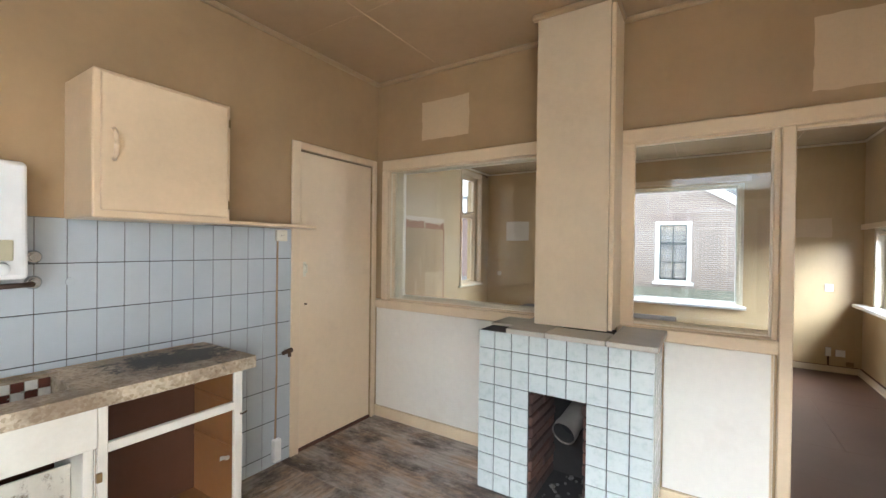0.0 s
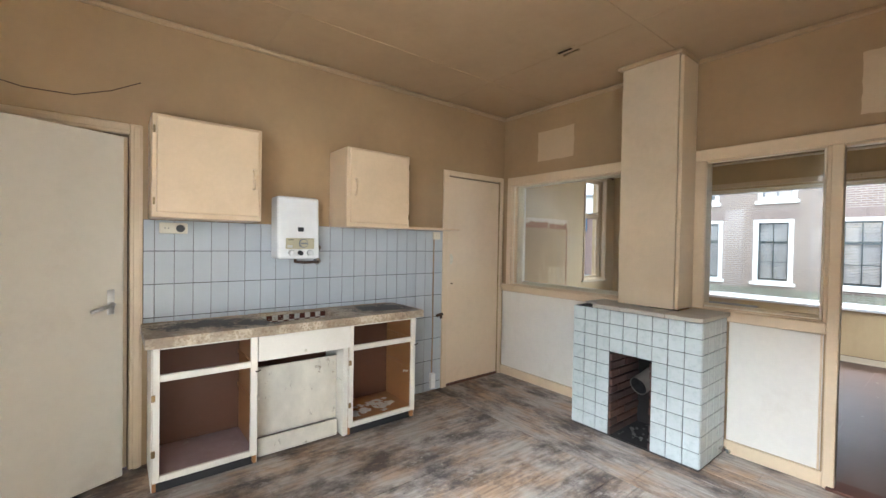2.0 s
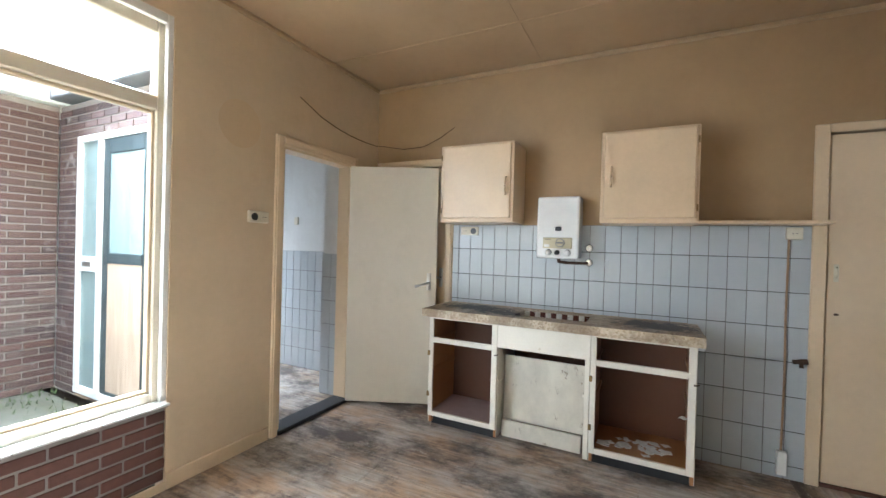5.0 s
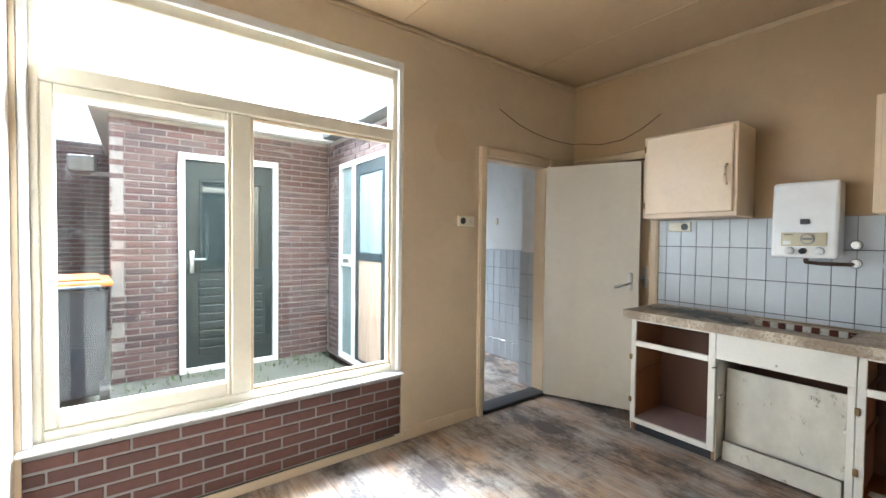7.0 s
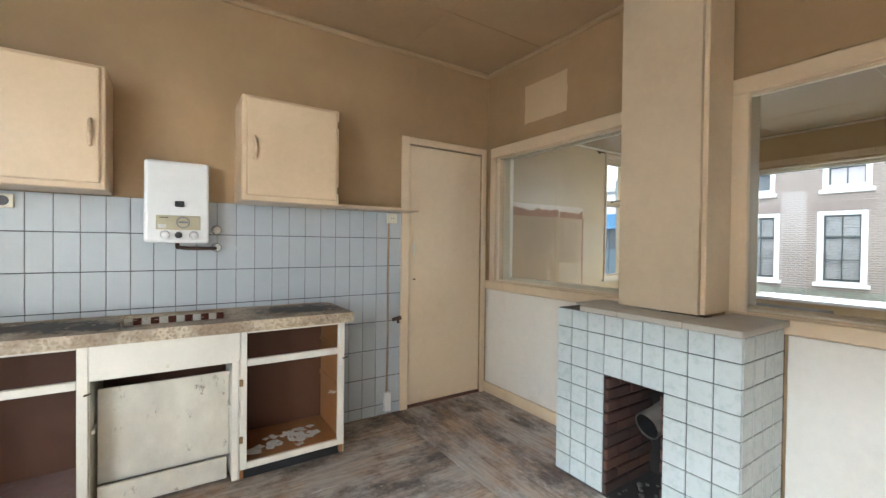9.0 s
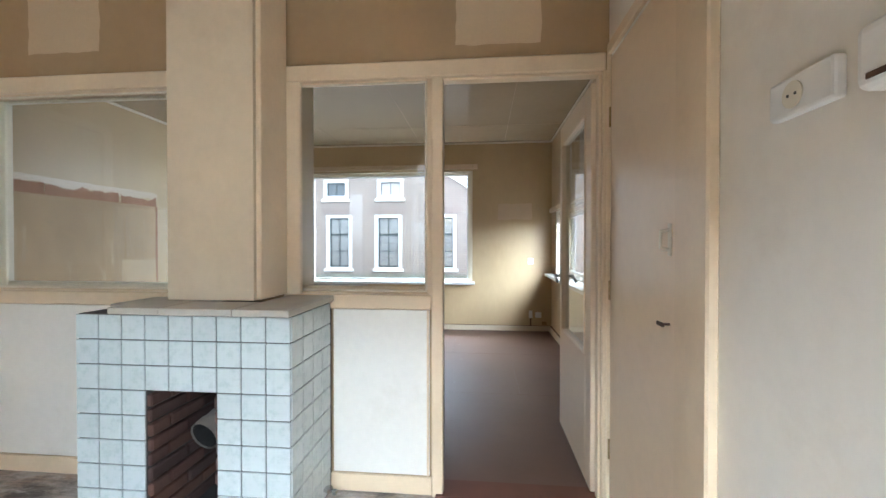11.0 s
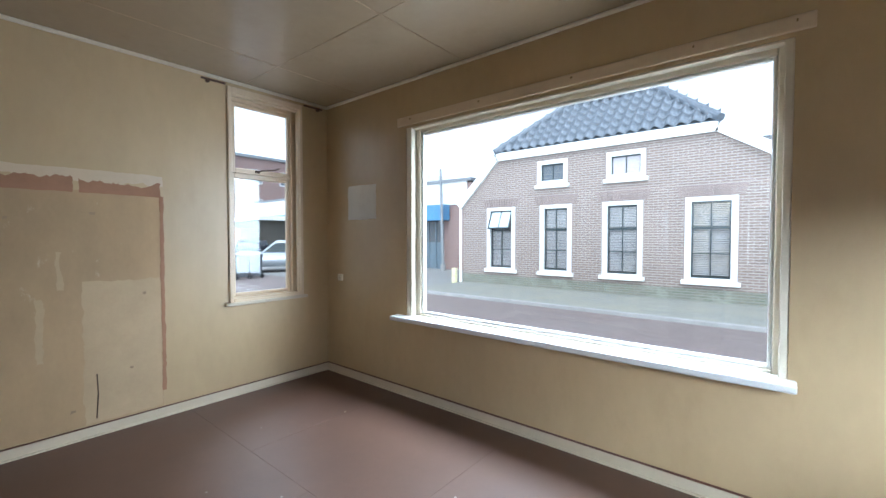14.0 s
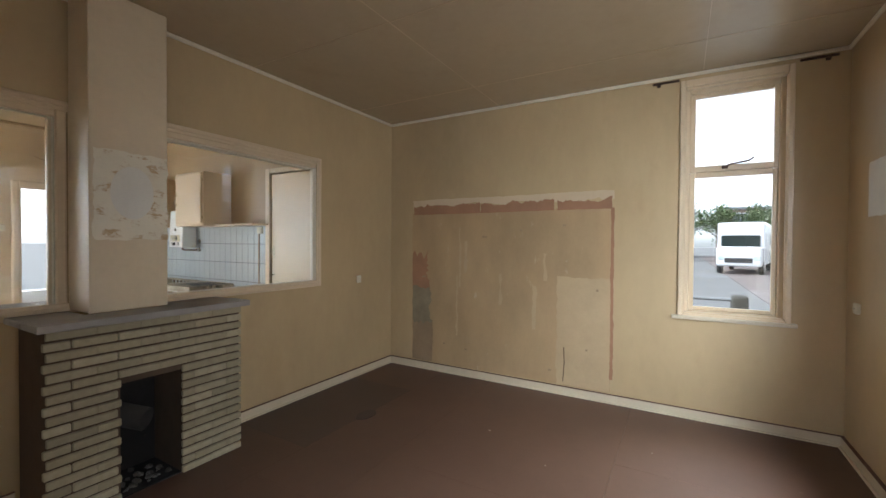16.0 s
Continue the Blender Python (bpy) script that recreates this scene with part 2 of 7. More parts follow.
CREAM = (0.66, 0.50, 0.30)
M = {
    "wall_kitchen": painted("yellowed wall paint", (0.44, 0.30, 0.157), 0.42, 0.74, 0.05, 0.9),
    # Bounce light is put into this paler colour on the south wall.
    "wall_cream": painted("paler cream wall paint", (0.68, 0.54, 0.36), 0.42, 0.8, 0.05, 0.9),
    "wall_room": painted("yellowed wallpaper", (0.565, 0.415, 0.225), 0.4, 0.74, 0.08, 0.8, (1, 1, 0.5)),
    # Pale paint, raised further to carry window light on the east wall.
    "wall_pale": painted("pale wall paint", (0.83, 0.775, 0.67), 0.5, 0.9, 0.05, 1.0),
    "panel": painted("off-white panel paint", (0.80, 0.76, 0.68), 0.35, 0.9, 0.04, 1.2),
    "gloss": painted("cream gloss paint", (0.74, 0.585, 0.39), 0.3, 0.86, 0.04, 1.8),
    "gloss_pale": painted("pale cream gloss paint", (0.77, 0.69, 0.54), 0.3, 0.88, 0.04, 1.8),
    "leaf": painted("cream door paint", (0.755, 0.60, 0.41), 0.3, 0.9, 0.03, 0.8),
    "leaf_grey": painted("grey-cream door paint", (0.64, 0.585, 0.48), 0.32, 0.93, 0.03, 0.8),
    "cabinet": painted("aged cabinet paint", (0.73, 0.555, 0.36), 0.32, 0.84, 0.03, 2.2),
    "unit": painted("chipped white paint", (0.80, 0.76, 0.665), 0.4, 0.9, 0.06, 3.0, (1, 1, 1), (0.16, 0.10, 0.06), 0.66),
    "board_dirty": painted("stained white board", (0.74, 0.69, 0.58), 0.55, 0.66, 0.06, 5.0, (1, 1, 0.7), (0.17, 0.12, 0.075), 0.60),
    "ceiling": painted("yellowed ceiling paint", (0.47, 0.335, 0.195), 0.45, 0.78, 0.03, 0.7),
    "ceiling_room": painted("glossy ceiling paint", (0.43, 0.34, 0.225), 0.25, 0.9, 0.02, 0.7),
    "white": painted("white gloss paint", (0.80, 0.79, 0.75), 0.3, 0.93, 0.03, 3.0),
    "white_ext": painted("weathered white paint", (0.74, 0.74, 0.72), 0.5, 0.9, 0.05, 3.0),
    "cool_plaster": painted("cool white plaster", (0.73, 0.73, 0.71), 0.7, 0.92, 0.06, 1.0),
    "pale_patch": painted("pale patch colour", (0.70, 0.66, 0.58), 0.6, 0.9, 0.06, 3.0),
    "warm_patch": painted("lighter wall paint", (0.61, 0.46, 0.285), 0.45, 0.92, 0.05, 3.0),
    "bare_paper": painted("bare wallpaper backing", (0.51, 0.35, 0.18), 0.7, 0.72, 0.1, 2.2, (1, 1, 0.5), (0.56, 0.44, 0.29), 0.61),
    "bare_light": painted("lighter wallpaper strip", (0.55, 0.40, 0.225), 0.65, 0.8, 0.1, 3.0),
    "bare_dark": painted("darker wallpaper backing", (0.36, 0.25, 0.145), 0.7, 0.7, 0.1, 3.0),
    "torn_brown": painted("torn pink-brown board", (0.40, 0.205, 0.11), 0.75, 0.75, 0.1, 6.0),
    "torn_patch": painted("torn papered plaster", (0.74, 0.67, 0.53), 0.7, 0.9, 0.1, 3.0, (1.2, 1.2, 2.4), (0.46, 0.31, 0.16), 0.53),
    "mould": painted("grey mouldy plaster", (0.33, 0.27, 0.17), 0.8, 0.6, 0.1, 5.0),
    "hardboard": painted("brown hardboard", (0.33, 0.165, 0.075), 0.7, 0.8, 0.08, 5.0),
    "wood_inside": painted("varnished cabinet wood", (0.38, 0.175, 0.062), 0.5, 0.7, 0.05, 2.0, (1, 6, 1)),
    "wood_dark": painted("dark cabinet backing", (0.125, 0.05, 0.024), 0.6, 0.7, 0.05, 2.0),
    "shelf_mauve": painted("dusty mauve shelf lining", (0.40, 0.29, 0.285), 0.7, 0.75, 0.05, 5.0, (1, 1, 1), (0.42, 0.36, 0.33), 0.6),
    "plinth": painted("scuffed black plinth", (0.025, 0.025, 0.028), 0.5, 0.7, 0.05, 5.0, (1, 1, 1), (0.2, 0.18, 0.16), 0.68),
    "skirting": painted("cream skirting paint", (0.66, 0.56, 0.40), 0.4, 0.8, 0.05, 2.0, (1, 1, 1), (0.16, 0.10, 0.06), 0.68),
    "dado": painted("dark red-brown threshold", (0.13, 0.05, 0.03), 0.6, 0.7, 0.05, 4.0),
    "hearth_floor": painted("sooty hearth", (0.02, 0.017, 0.015), 0.98, 0.6, 0.1, 6.0, (1, 1, 1), (0.10, 0.08, 0.07), 0.64),
    "hollow_black": plain("black for dark hollows", (0.008, 0.007, 0.006), 1.0),
    "slab": painted("worn stone slab", (0.47, 0.43, 0.355), 0.45, 0.75, 0.06, 4.0),
    "slab_room": painted("grey stone slab", (0.34, 0.31, 0.28), 0.5, 0.7, 0.06, 5.0),
    "tile_blue": glazed("grey-blue glazed tile", (0.475, 0.505, 0.525), (0.43, 0.465, 0.49), 0.16, 0.4, 0.05, 5),
    "tile_mint": glazed("marbled mint tile", (0.52, 0.565, 0.55), (0.36, 0.42, 0.41), 0.14, 0.5, 0.07, 26),
    "grout_pale": painted("grey-brown grout", (0.20, 0.175, 0.155), 0.9, 0.7, 0.05, 8.0),
    "grout": painted("dark grout", (0.065, 0.056, 0.05), 0.9, 0.7, 0.05, 8.0),
    "grout_room": painted("dark mortar", (0.10, 0.065, 0.04), 0.9, 0.7, 0.05, 8.0),
    "mortar": painted("weathered mortar", (0.28, 0.25, 0.225), 0.95, 0.7, 0.1, 6.0),
    "mortar_grey": painted("grey mortar", (0.30, 0.29, 0.27), 0.95, 0.7, 0.1, 6.0),
    "brick_yard": brickish("yard brick", [(0.085, 0.042, 0.039), (0.14, 0.088, 0.076), (0.065, 0.044, 0.044), (0.115, 0.06, 0.05), (0.11, 0.082, 0.072)], amount=0.60),
    "brick_in": brickish("indoor brick", [(0.115, 0.05, 0.038), (0.15, 0.066, 0.05), (0.09, 0.042, 0.035)], 0.7, amount=0.8),
    "brick_fire": brickish("sooty fire brick", [(0.11, 0.05, 0.036), (0.05, 0.03, 0.024), (0.15, 0.07, 0.045)], 1.0, (0.12, 0.09, 0.07), 0.66),
    "brick_cream": brickish("cream brick slip", [(0.38, 0.32, 0.20), (0.29, 0.25, 0.16), (0.45, 0.38, 0.25)], 0.7, amount=0.85),
    "planks": boards("worn floor planks", (0.40, 0.285, 0.195), (0.19, 0.13, 0.092), (0.47, 0.425, 0.38), 1),
    "planks_across": boards("worn floor planks laid across", (0.41, 0.285, 0.19), (0.20, 0.135, 0.094), (0.47, 0.425, 0.38), 0),
    "sheet": painted("brown hardboard floor", (0.115, 0.06, 0.038), 0.45, 0.72, 0.05, 1.3, (1, 1, 1), (0.20, 0.125, 0.085), 0.66),
    "sheet_dark": painted("dark brown hardboard floor", (0.085, 0.05, 0.036), 0.45, 0.72, 0.05, 1.3, (1, 1, 1), (0.14, 0.085, 0.06), 0.66),
    "lino_dark": painted("dark worn floor covering", (0.07, 0.048, 0.04), 0.5, 0.7, 0.05, 2.0),
    "worktop": stone_chips("terrazzo worktop", (0.47, 0.385, 0.27), ((0.33, 0.255, 0.165), (0.58, 0.50, 0.375)), True),
    "enamel": plain("white enamel", (0.80, 0.80, 0.78), 0.18, 0, 0.03),
    "plastic": plain("cream plastic", (0.68, 0.63, 0.50), 0.35, 0, 0.05),
    "plastic_white": plain("white plastic", (0.78, 0.77, 0.73), 0.3, 0, 0.04),
    "plastic_beige": plain("beige plate", (0.48, 0.43, 0.28), 0.35, 0, 0.06),
    "black": plain("black plastic", (0.02, 0.02, 0.02), 0.35),
    "chrome": plain("worn chrome", (0.55, 0.55, 0.54), 0.22, 1.0),
    "brass": plain("dull brass", (0.30, 0.21, 0.10), 0.4, 1.0),
    "iron": plain("rusty iron", (0.10, 0.06, 0.04), 0.7, 0.6, 0.3),
    "aluminium": plain("dull aluminium", (0.60, 0.60, 0.58), 0.35, 1.0),
    "pipe_dark": painted("darker cement pipe", (0.06, 0.052, 0.045), 0.9, 0.6, 0.08, 8.0),
    "breast": painted("pale chimney paint", (0.68, 0.55, 0.375), 0.42, 0.8, 0.05, 1.2),
    "pipe": painted("grey cement pipe", (0.19, 0.165, 0.135), 0.8, 0.7, 0.08, 8.0),
    "cable": plain("brown cable", (0.34, 0.22, 0.13), 0.5),
    "tile_brown": plain("brown mosaic tile", (0.10, 0.035, 0.025), 0.25),
    "tile_white": plain("white mosaic tile", (0.62, 0.60, 0.54), 0.25),
    "sill_tile": glazed("white sill tile", (0.78, 0.77, 0.74), (0.68, 0.66, 0.62), 0.2, 0.4),
    "glass": clear_glass("window glass"),
    "glass_in": clear_glass("inner glass", 1.0),
    "ash": painted("grey ash", (0.09, 0.08, 0.072), 0.95, 0.6, 0.1, 30),
    "paper": painted("torn white paper", (0.72, 0.70, 0.66), 0.8, 0.8, 0.1, 12),
    "rubble": painted("plaster rubble", (0.40, 0.36, 0.31), 0.9, 0.6, 0.1, 30),
}


def paving(name, colours, bw, bh, mortar, rough=0.8, wear=None):
    def build(t, b):
        geo = t.nodes.new("ShaderNodeNewGeometry")
        br = node(t, "ShaderNodeTexBrick", Color1=(*colours[0], 1), Color2=(*colours[1], 1), Mortar=(*mortar, 1), Scale=1.0)
        br.inputs["Mortar Size"].default_value = 0.008
        br.inputs["Brick Width"].default_value, br.inputs["Row Height"].default_value = bw, bh
        pos = geo.outputs["Position"]
        t.links.new(pos, br.inputs["Vector"])
        n = noise_of(t, pos, 0.9, 8, 0.7)
        c = mix(t, ramp(t, n, [(0.4, (0, 0, 0)), (0.65, (0.7,) * 3)]), br.outputs[0], wear or tone(colours[0], 0.6))
        c = mix(t, 0.3, c, ramp(t, noise_of(t, pos, 14, 6), [(0.3, tone(colours[0], 0.6)), (0.7, tone(colours[1], 1.2))]))
        t.links.new(c, b.inputs["Base Color"])
        b.inputs["Roughness"].default_value = rough
        bump(t, b, br.outputs["Fac"], -0.4, 0.004)
    return material(name, build)


def masonry(name, colours, mortar, stain=(0.55, 0.52, 0.5), amount=0.62, width=0.21, row=0.0625):
    """Far brickwork, one brick to about twenty centimetres."""
    def build(t, b):
        geo = t.nodes.new("ShaderNodeNewGeometry")
        sp = t.nodes.new("ShaderNodeSeparateXYZ")
        t.links.new(geo.outputs["Position"], sp.inputs[0])
        ad = node(t, "ShaderNodeMath")
        ad.operation = "ADD"
        t.links.new(sp.outputs[0], ad.inputs[0])
        t.links.new(sp.outputs[1], ad.inputs[1])
        cb = t.nodes.new("ShaderNodeCombineXYZ")
        t.links.new(ad.outputs[0], cb.inputs[0])
        t.links.new(sp.outputs[2], cb.inputs[1])
        br = node(t, "ShaderNodeTexBrick", Color1=(*colours[0], 1), Color2=(*colours[1], 1), Mortar=(*mortar, 1), Scale=1.0)
        br.inputs["Mortar Size"].default_value = 0.011
        br.inputs["Mortar Smooth"].default_value = 0.2
        br.inputs["Brick Width"].default_value, br.inputs["Row Height"].default_value = width, row
        t.links.new(cb.outputs[0], br.inputs["Vector"])
        pos = geo.outputs["Position"]
        c = mix(t, ramp(t, noise_of(t, pos, 1.6, 9, 0.7), [(amount, (0, 0, 0)), (amount + 0.14, (0.8,) * 3)]), br.outputs[0], stain)
        c = mix(t, 0.35, c, ramp(t, noise_of(t, pos, 9, 6, 0.7), [(0.3, tone(colours[0], 0.55)), (0.7, tone(colours[1], 1.3))]))
        t.links.new(c, b.inputs["Base Color"])
        b.inputs["Roughness"].default_value = 0.9
        bump(t, b, br.outputs["Fac"], -0.6, 0.008)
    return material(name, build)


def wood(name, colour, dark, axis=2):
    def build(t, b):
        s = [14, 14, 14]
        s[axis] = 1.2
        n = noise_of(t, coords(t, s), 2.2, 9, 0.7)
        t.links.new(ramp(t, n, [(0.3, dark), (0.6, colour), (0.8, tone(colour, 1.15))]), b.inputs["Base Color"])
        b.inputs["Roughness"].default_value = 0.7
        bump(t, b, n, 0.2, 0.003)
    return material(name, build)


M.update({
    "iron_grey": plain("grey metal", (0.22, 0.23, 0.24), 0.5, 0.2),
    "green_door": painted("dark green paint", (0.010, 0.019, 0.016), 0.55, 0.7, 0.04, 3.0),
    "dark_frame": painted("dark green-grey paint", (0.035, 0.05, 0.055), 0.35, 0.8, 0.04, 3.0),
    "glass_dark": plain("dark reflecting glass", (0.02, 0.03, 0.03), 0.04),
    "glass_street": plain("dark street glass", (0.10, 0.11, 0.12), 0.05),
    # Opaque pale glass: the sky's reflection is put into the colour.
    "glass_sky": plain("pale glass coloured like sky", (0.48, 0.56, 0.58), 0.05),
    "glass_cool": plain("cloudy pale glass", (0.20, 0.26, 0.26), 0.08),
    "blind": plain("pale blind", (0.40, 0.365, 0.37), 0.6),
    "plywood": wood("raw plywood", (0.44, 0.33, 0.245), (0.33, 0.235, 0.17)),
    "bin_black": plain("black bin plastic", (0.022, 0.024, 0.03), 0.45),
    "bin_grey": plain("dark grey bin plastic", (0.07, 0.08, 0.09), 0.45),
    "bin_blue": plain("blue-grey bin plastic", (0.05, 0.10, 0.22), 0.45),
    "orange": plain("orange lid", (0.55, 0.16, 0.03), 0.4),
    "moss_paving": paving("mossy paving", ((0.085, 0.08, 0.068), (0.11, 0.103, 0.088)), 0.30, 0.30, (0.04, 0.05, 0.024), 0.85, (0.055, 0.068, 0.028)),
    "leaf_green": plain("weed green", (0.07, 0.11, 0.03), 0.7, 0, 0.3),
    "asphalt": painted("grey asphalt", (0.18, 0.176, 0.172), 0.85, 0.8, 0.1, 0.8),
    "road_brick": paving("street clinker", ((0.20, 0.155, 0.14), (0.155, 0.12, 0.113)), 0.21, 0.105, (0.10, 0.09, 0.085), 0.8, (0.19, 0.165, 0.15)),
    "paving": paving("grey paving", ((0.25, 0.245, 0.235), (0.215, 0.21, 0.205)), 0.30, 0.30, (0.13, 0.13, 0.12), 0.85),
    "paving_moss": paving("mossy grey paving", ((0.235, 0.23, 0.21), (0.195, 0.192, 0.175)), 0.30, 0.30, (0.13, 0.14, 0.10), 0.85, (0.27, 0.25, 0.18)),
    "kerb": painted("concrete kerb", (0.33, 0.32, 0.31), 0.85, 0.7, 0.1, 3),
    "facade_brick": masonry("pinkish house brick", ((0.235, 0.178, 0.15), (0.175, 0.133, 0.115)), (0.42, 0.385, 0.35)),
    "facade_arch": brickish("arch brick", [(0.24, 0.187, 0.17), (0.27, 0.213, 0.19), (0.21, 0.165, 0.15)], 0.9, amount=0.75),
    "facade_base": masonry("mossy base brick", ((0.18, 0.16, 0.13), (0.14, 0.15, 0.11)), (0.26, 0.26, 0.23), (0.34, 0.36, 0.30), 0.5),
    "facade_red": masonry("red town brick", ((0.25, 0.15, 0.125), (0.20, 0.12, 0.105)), (0.32, 0.28, 0.26)),
    "pantile": plain("grey pantile", (0.12, 0.135, 0.155), 0.5, 0, 0.3),
})
M.update({
    "sign_blue": plain("blue fascia", (0.09, 0.23, 0.40), 0.4),
    "sign_cream": plain("cream sign", (0.62, 0.57, 0.36), 0.5),
    "sign_yellow": plain("yellow plate", (0.62, 0.45, 0.08), 0.5),
    "steel_blue": plain("grey-blue steel", (0.13, 0.17, 0.20), 0.45),
    "paint_white": plain("white car paint", (0.70, 0.71, 0.72), 0.2, 0, 0.02),
    "paint_silver": plain("silver car paint", (0.46, 0.49, 0.52), 0.25, 0.3, 0.03),
    "paint_dark": plain("dark car paint", (0.03, 0.035, 0.045), 0.2, 0, 0.05),
    "lamp_red": plain("red lamp glass", (0.40, 0.02, 0.02), 0.15),
    "shed_wood": wood("dark shed boards", (0.09, 0.085, 0.07), (0.05, 0.045, 0.04), 0),
    "facade_pale": masonry("pale town brick", ((0.36, 0.25, 0.20), (0.42, 0.30, 0.25)), (0.45, 0.42, 0.38)),
    "bark": plain("bark", (0.08, 0.06, 0.045), 0.9, 0, 0.3),
    "foliage": plain("green leaves", (0.07, 0.11, 0.035), 0.6, 0, 0.4),
    "foliage_red": plain("reddish leaves", (0.20, 0.08, 0.05), 0.6, 0, 0.4),
})


# ---- mesh helpers ----
def box(bm, x0, x1, y0, y1, z0, z1, bevel=0.0, segments=1):
    r = bmesh.ops.create_cube(bm, size=1.0, matrix=Matrix.LocRotScale(((x0 + x1) / 2, (y0 + y1) / 2, (z0 + z1) / 2), None, (abs(x1 - x0), abs(y1 - y0), abs(z1 - z0))))
    if bevel:
        es = list({e for v in r["verts"] for e in v.link_edges})
        bmesh.ops.bevel(bm, geom=es, offset=bevel, segments=segments, affect="EDGES", profile=0.5)
    return bm


def boxed(x0, x1, y0, y1, z0, z1, bevel=0.0, segments=1):
    return box(bmesh.new(), x0, x1, y0, y1, z0, z1, bevel, segments)


def tube(bm, a, b, r0, r1=None, n=12, caps=True):
    a, b = Vector(a), Vector(b)
    m = Matrix.Translation((a + b) / 2) @ (b - a).to_track_quat("Z", "Y").to_matrix().to_4x4()
    bmesh.ops.create_cone(bm, cap_ends=caps, segments=n, radius1=r0, radius2=r0 if r1 is None else r1, depth=(b - a).length, matrix=m)
    return bm


def rod(bm, points, r, n=8):
    """A bent rod along points, with rounded joints."""
    for a, b in zip(points, points[1:]):
        tube(bm, a, b, r, n=n)
    for p in points[1:-1]:
        bmesh.ops.create_icosphere(bm, subdivisions=1, radius=r * 1.02, matrix=Matrix.Translation(p))
    return bm


def mesh_of(bm, name, mat, smooth=False):
    me = bpy.data.meshes.new(name)
    bmesh.ops.recalc_face_normals(bm, faces=bm.faces)
    bm.to_mesh(me)
    bm.free()
    me.materials.append(mat)
    if smooth:
        me.polygons.foreach_set("use_smooth", [True] * len(me.polygons))
    return me


def part(name, bm, mat, parent=None, label="", smooth=False):
    ob = new(name, mesh_of(bm, name, M[mat] if isinstance(mat, str) else mat, smooth))
    ob.parent = parent
    return tagged(ob, label)


def thing(name, label, category, group="", kind=""):
    return tagged(new(name), label, category, group, kind)


def solid(name, bm, mat, label, category, group="", kind="", smooth=False):
    return tagged(part(name, bm, mat, smooth=smooth), label, category, group, kind)


def structure(name, bm, mat, label, category):
    return solid(name, bm, mat, label, category, kind="structure")


def slab_with_holes(axis, a0, a1, us, vs, holes):
    """A plate between a0 and a1 along axis, spanning us and vs, with rectangular holes (u0, u1, v0, v1) through it."""
    ub = sorted({us[0], us[1], *[h[i] for h in holes for i in (0, 1) if us[0] < h[i] < us[1]]})
    vb = sorted({vs[0], vs[1], *[h[i] for h in holes for i in (2, 3) if vs[0] < h[i] < vs[1]]})

    def gone(i, j):
        if not (0 <= i < len(ub) - 1 and 0 <= j < len(vb) - 1):
            return True
        u, v = (ub[i] + ub[i + 1]) / 2, (vb[j] + vb[j + 1]) / 2
        return any(h[0] < u < h[1] and h[2] < v < h[3] for h in holes)

    def at(a, u, v):
        return {"x": (a, u, v), "y": (u, a, v), "z": (u, v, a)}[axis]
    bm = bmesh.new()
    seen = {}

    def vert(*p):
        k = tuple(round(q, 5) for q in p)
        if k not in seen:
            seen[k] = bm.verts.new(p)
        return seen[k]
    for i in range(len(ub) - 1):
        for j in range(len(vb) - 1):
            if gone(i, j):
                continue
            u0, u1, v0, v1 = ub[i], ub[i + 1], vb[j], vb[j + 1]
            for a in (a0, a1):
                bm.faces.new([vert(*at(a, u, v)) for u, v in ((u0, v0), (u1, v0), (u1, v1), (u0, v1))])
            for di, dj, p, q in ((-1, 0, (u0, v0), (u0, v1)), (1, 0, (u1, v0), (u1, v1)), (0, -1, (u0, v0), (u1, v0)), (0, 1, (u0, v1), (u1, v1))):
                if gone(i + di, j + dj):
                    bm.faces.new([vert(*at(a, *r)) for a, r in ((a0, p), (a0, q), (a1, q), (a1, p))])
    return bm


def ring(axis, a0, a1, u0, u1, v0, v1, w, bevel=0.004):
    """Four bars round a rectangle, w wide (left, right, bottom, top), butted end to end."""
    wl, wr, wb, wt = w if isinstance(w, tuple) else (w,) * 4
    bm = bmesh.new()
    for p in ((u0, u0 + wl, v0, v1), (u1 - wr, u1, v0, v1), (u0 + wl, u1 - wr, v0, v0 + wb), (u0 + wl, u1 - wr, v1 - wt, v1)):
        if axis == "x":
            box(bm, a0, a1, p[0], p[1], p[2], p[3], bevel)
        else:
            box(bm, p[0], p[1], a0, a1, p[2], p[3], bevel)
    return bm


def sheet(axis, a, u0, u1, v0, v1, thick=0.004):
    if axis == "x":
        return boxed(a - thick / 2, a + thick / 2, u0, u1, v0, v1)
    return boxed(u0, u1, a - thick / 2, a + thick / 2, v0, v1)


def pane(parent, axis, a, u0, u1, v0, v1, mat="glass", name="pane"):
    ob = part(name, sheet(axis, a, u0, u1, v0, v1), mat, parent)
    ob.visible_shadow = False
    return ob


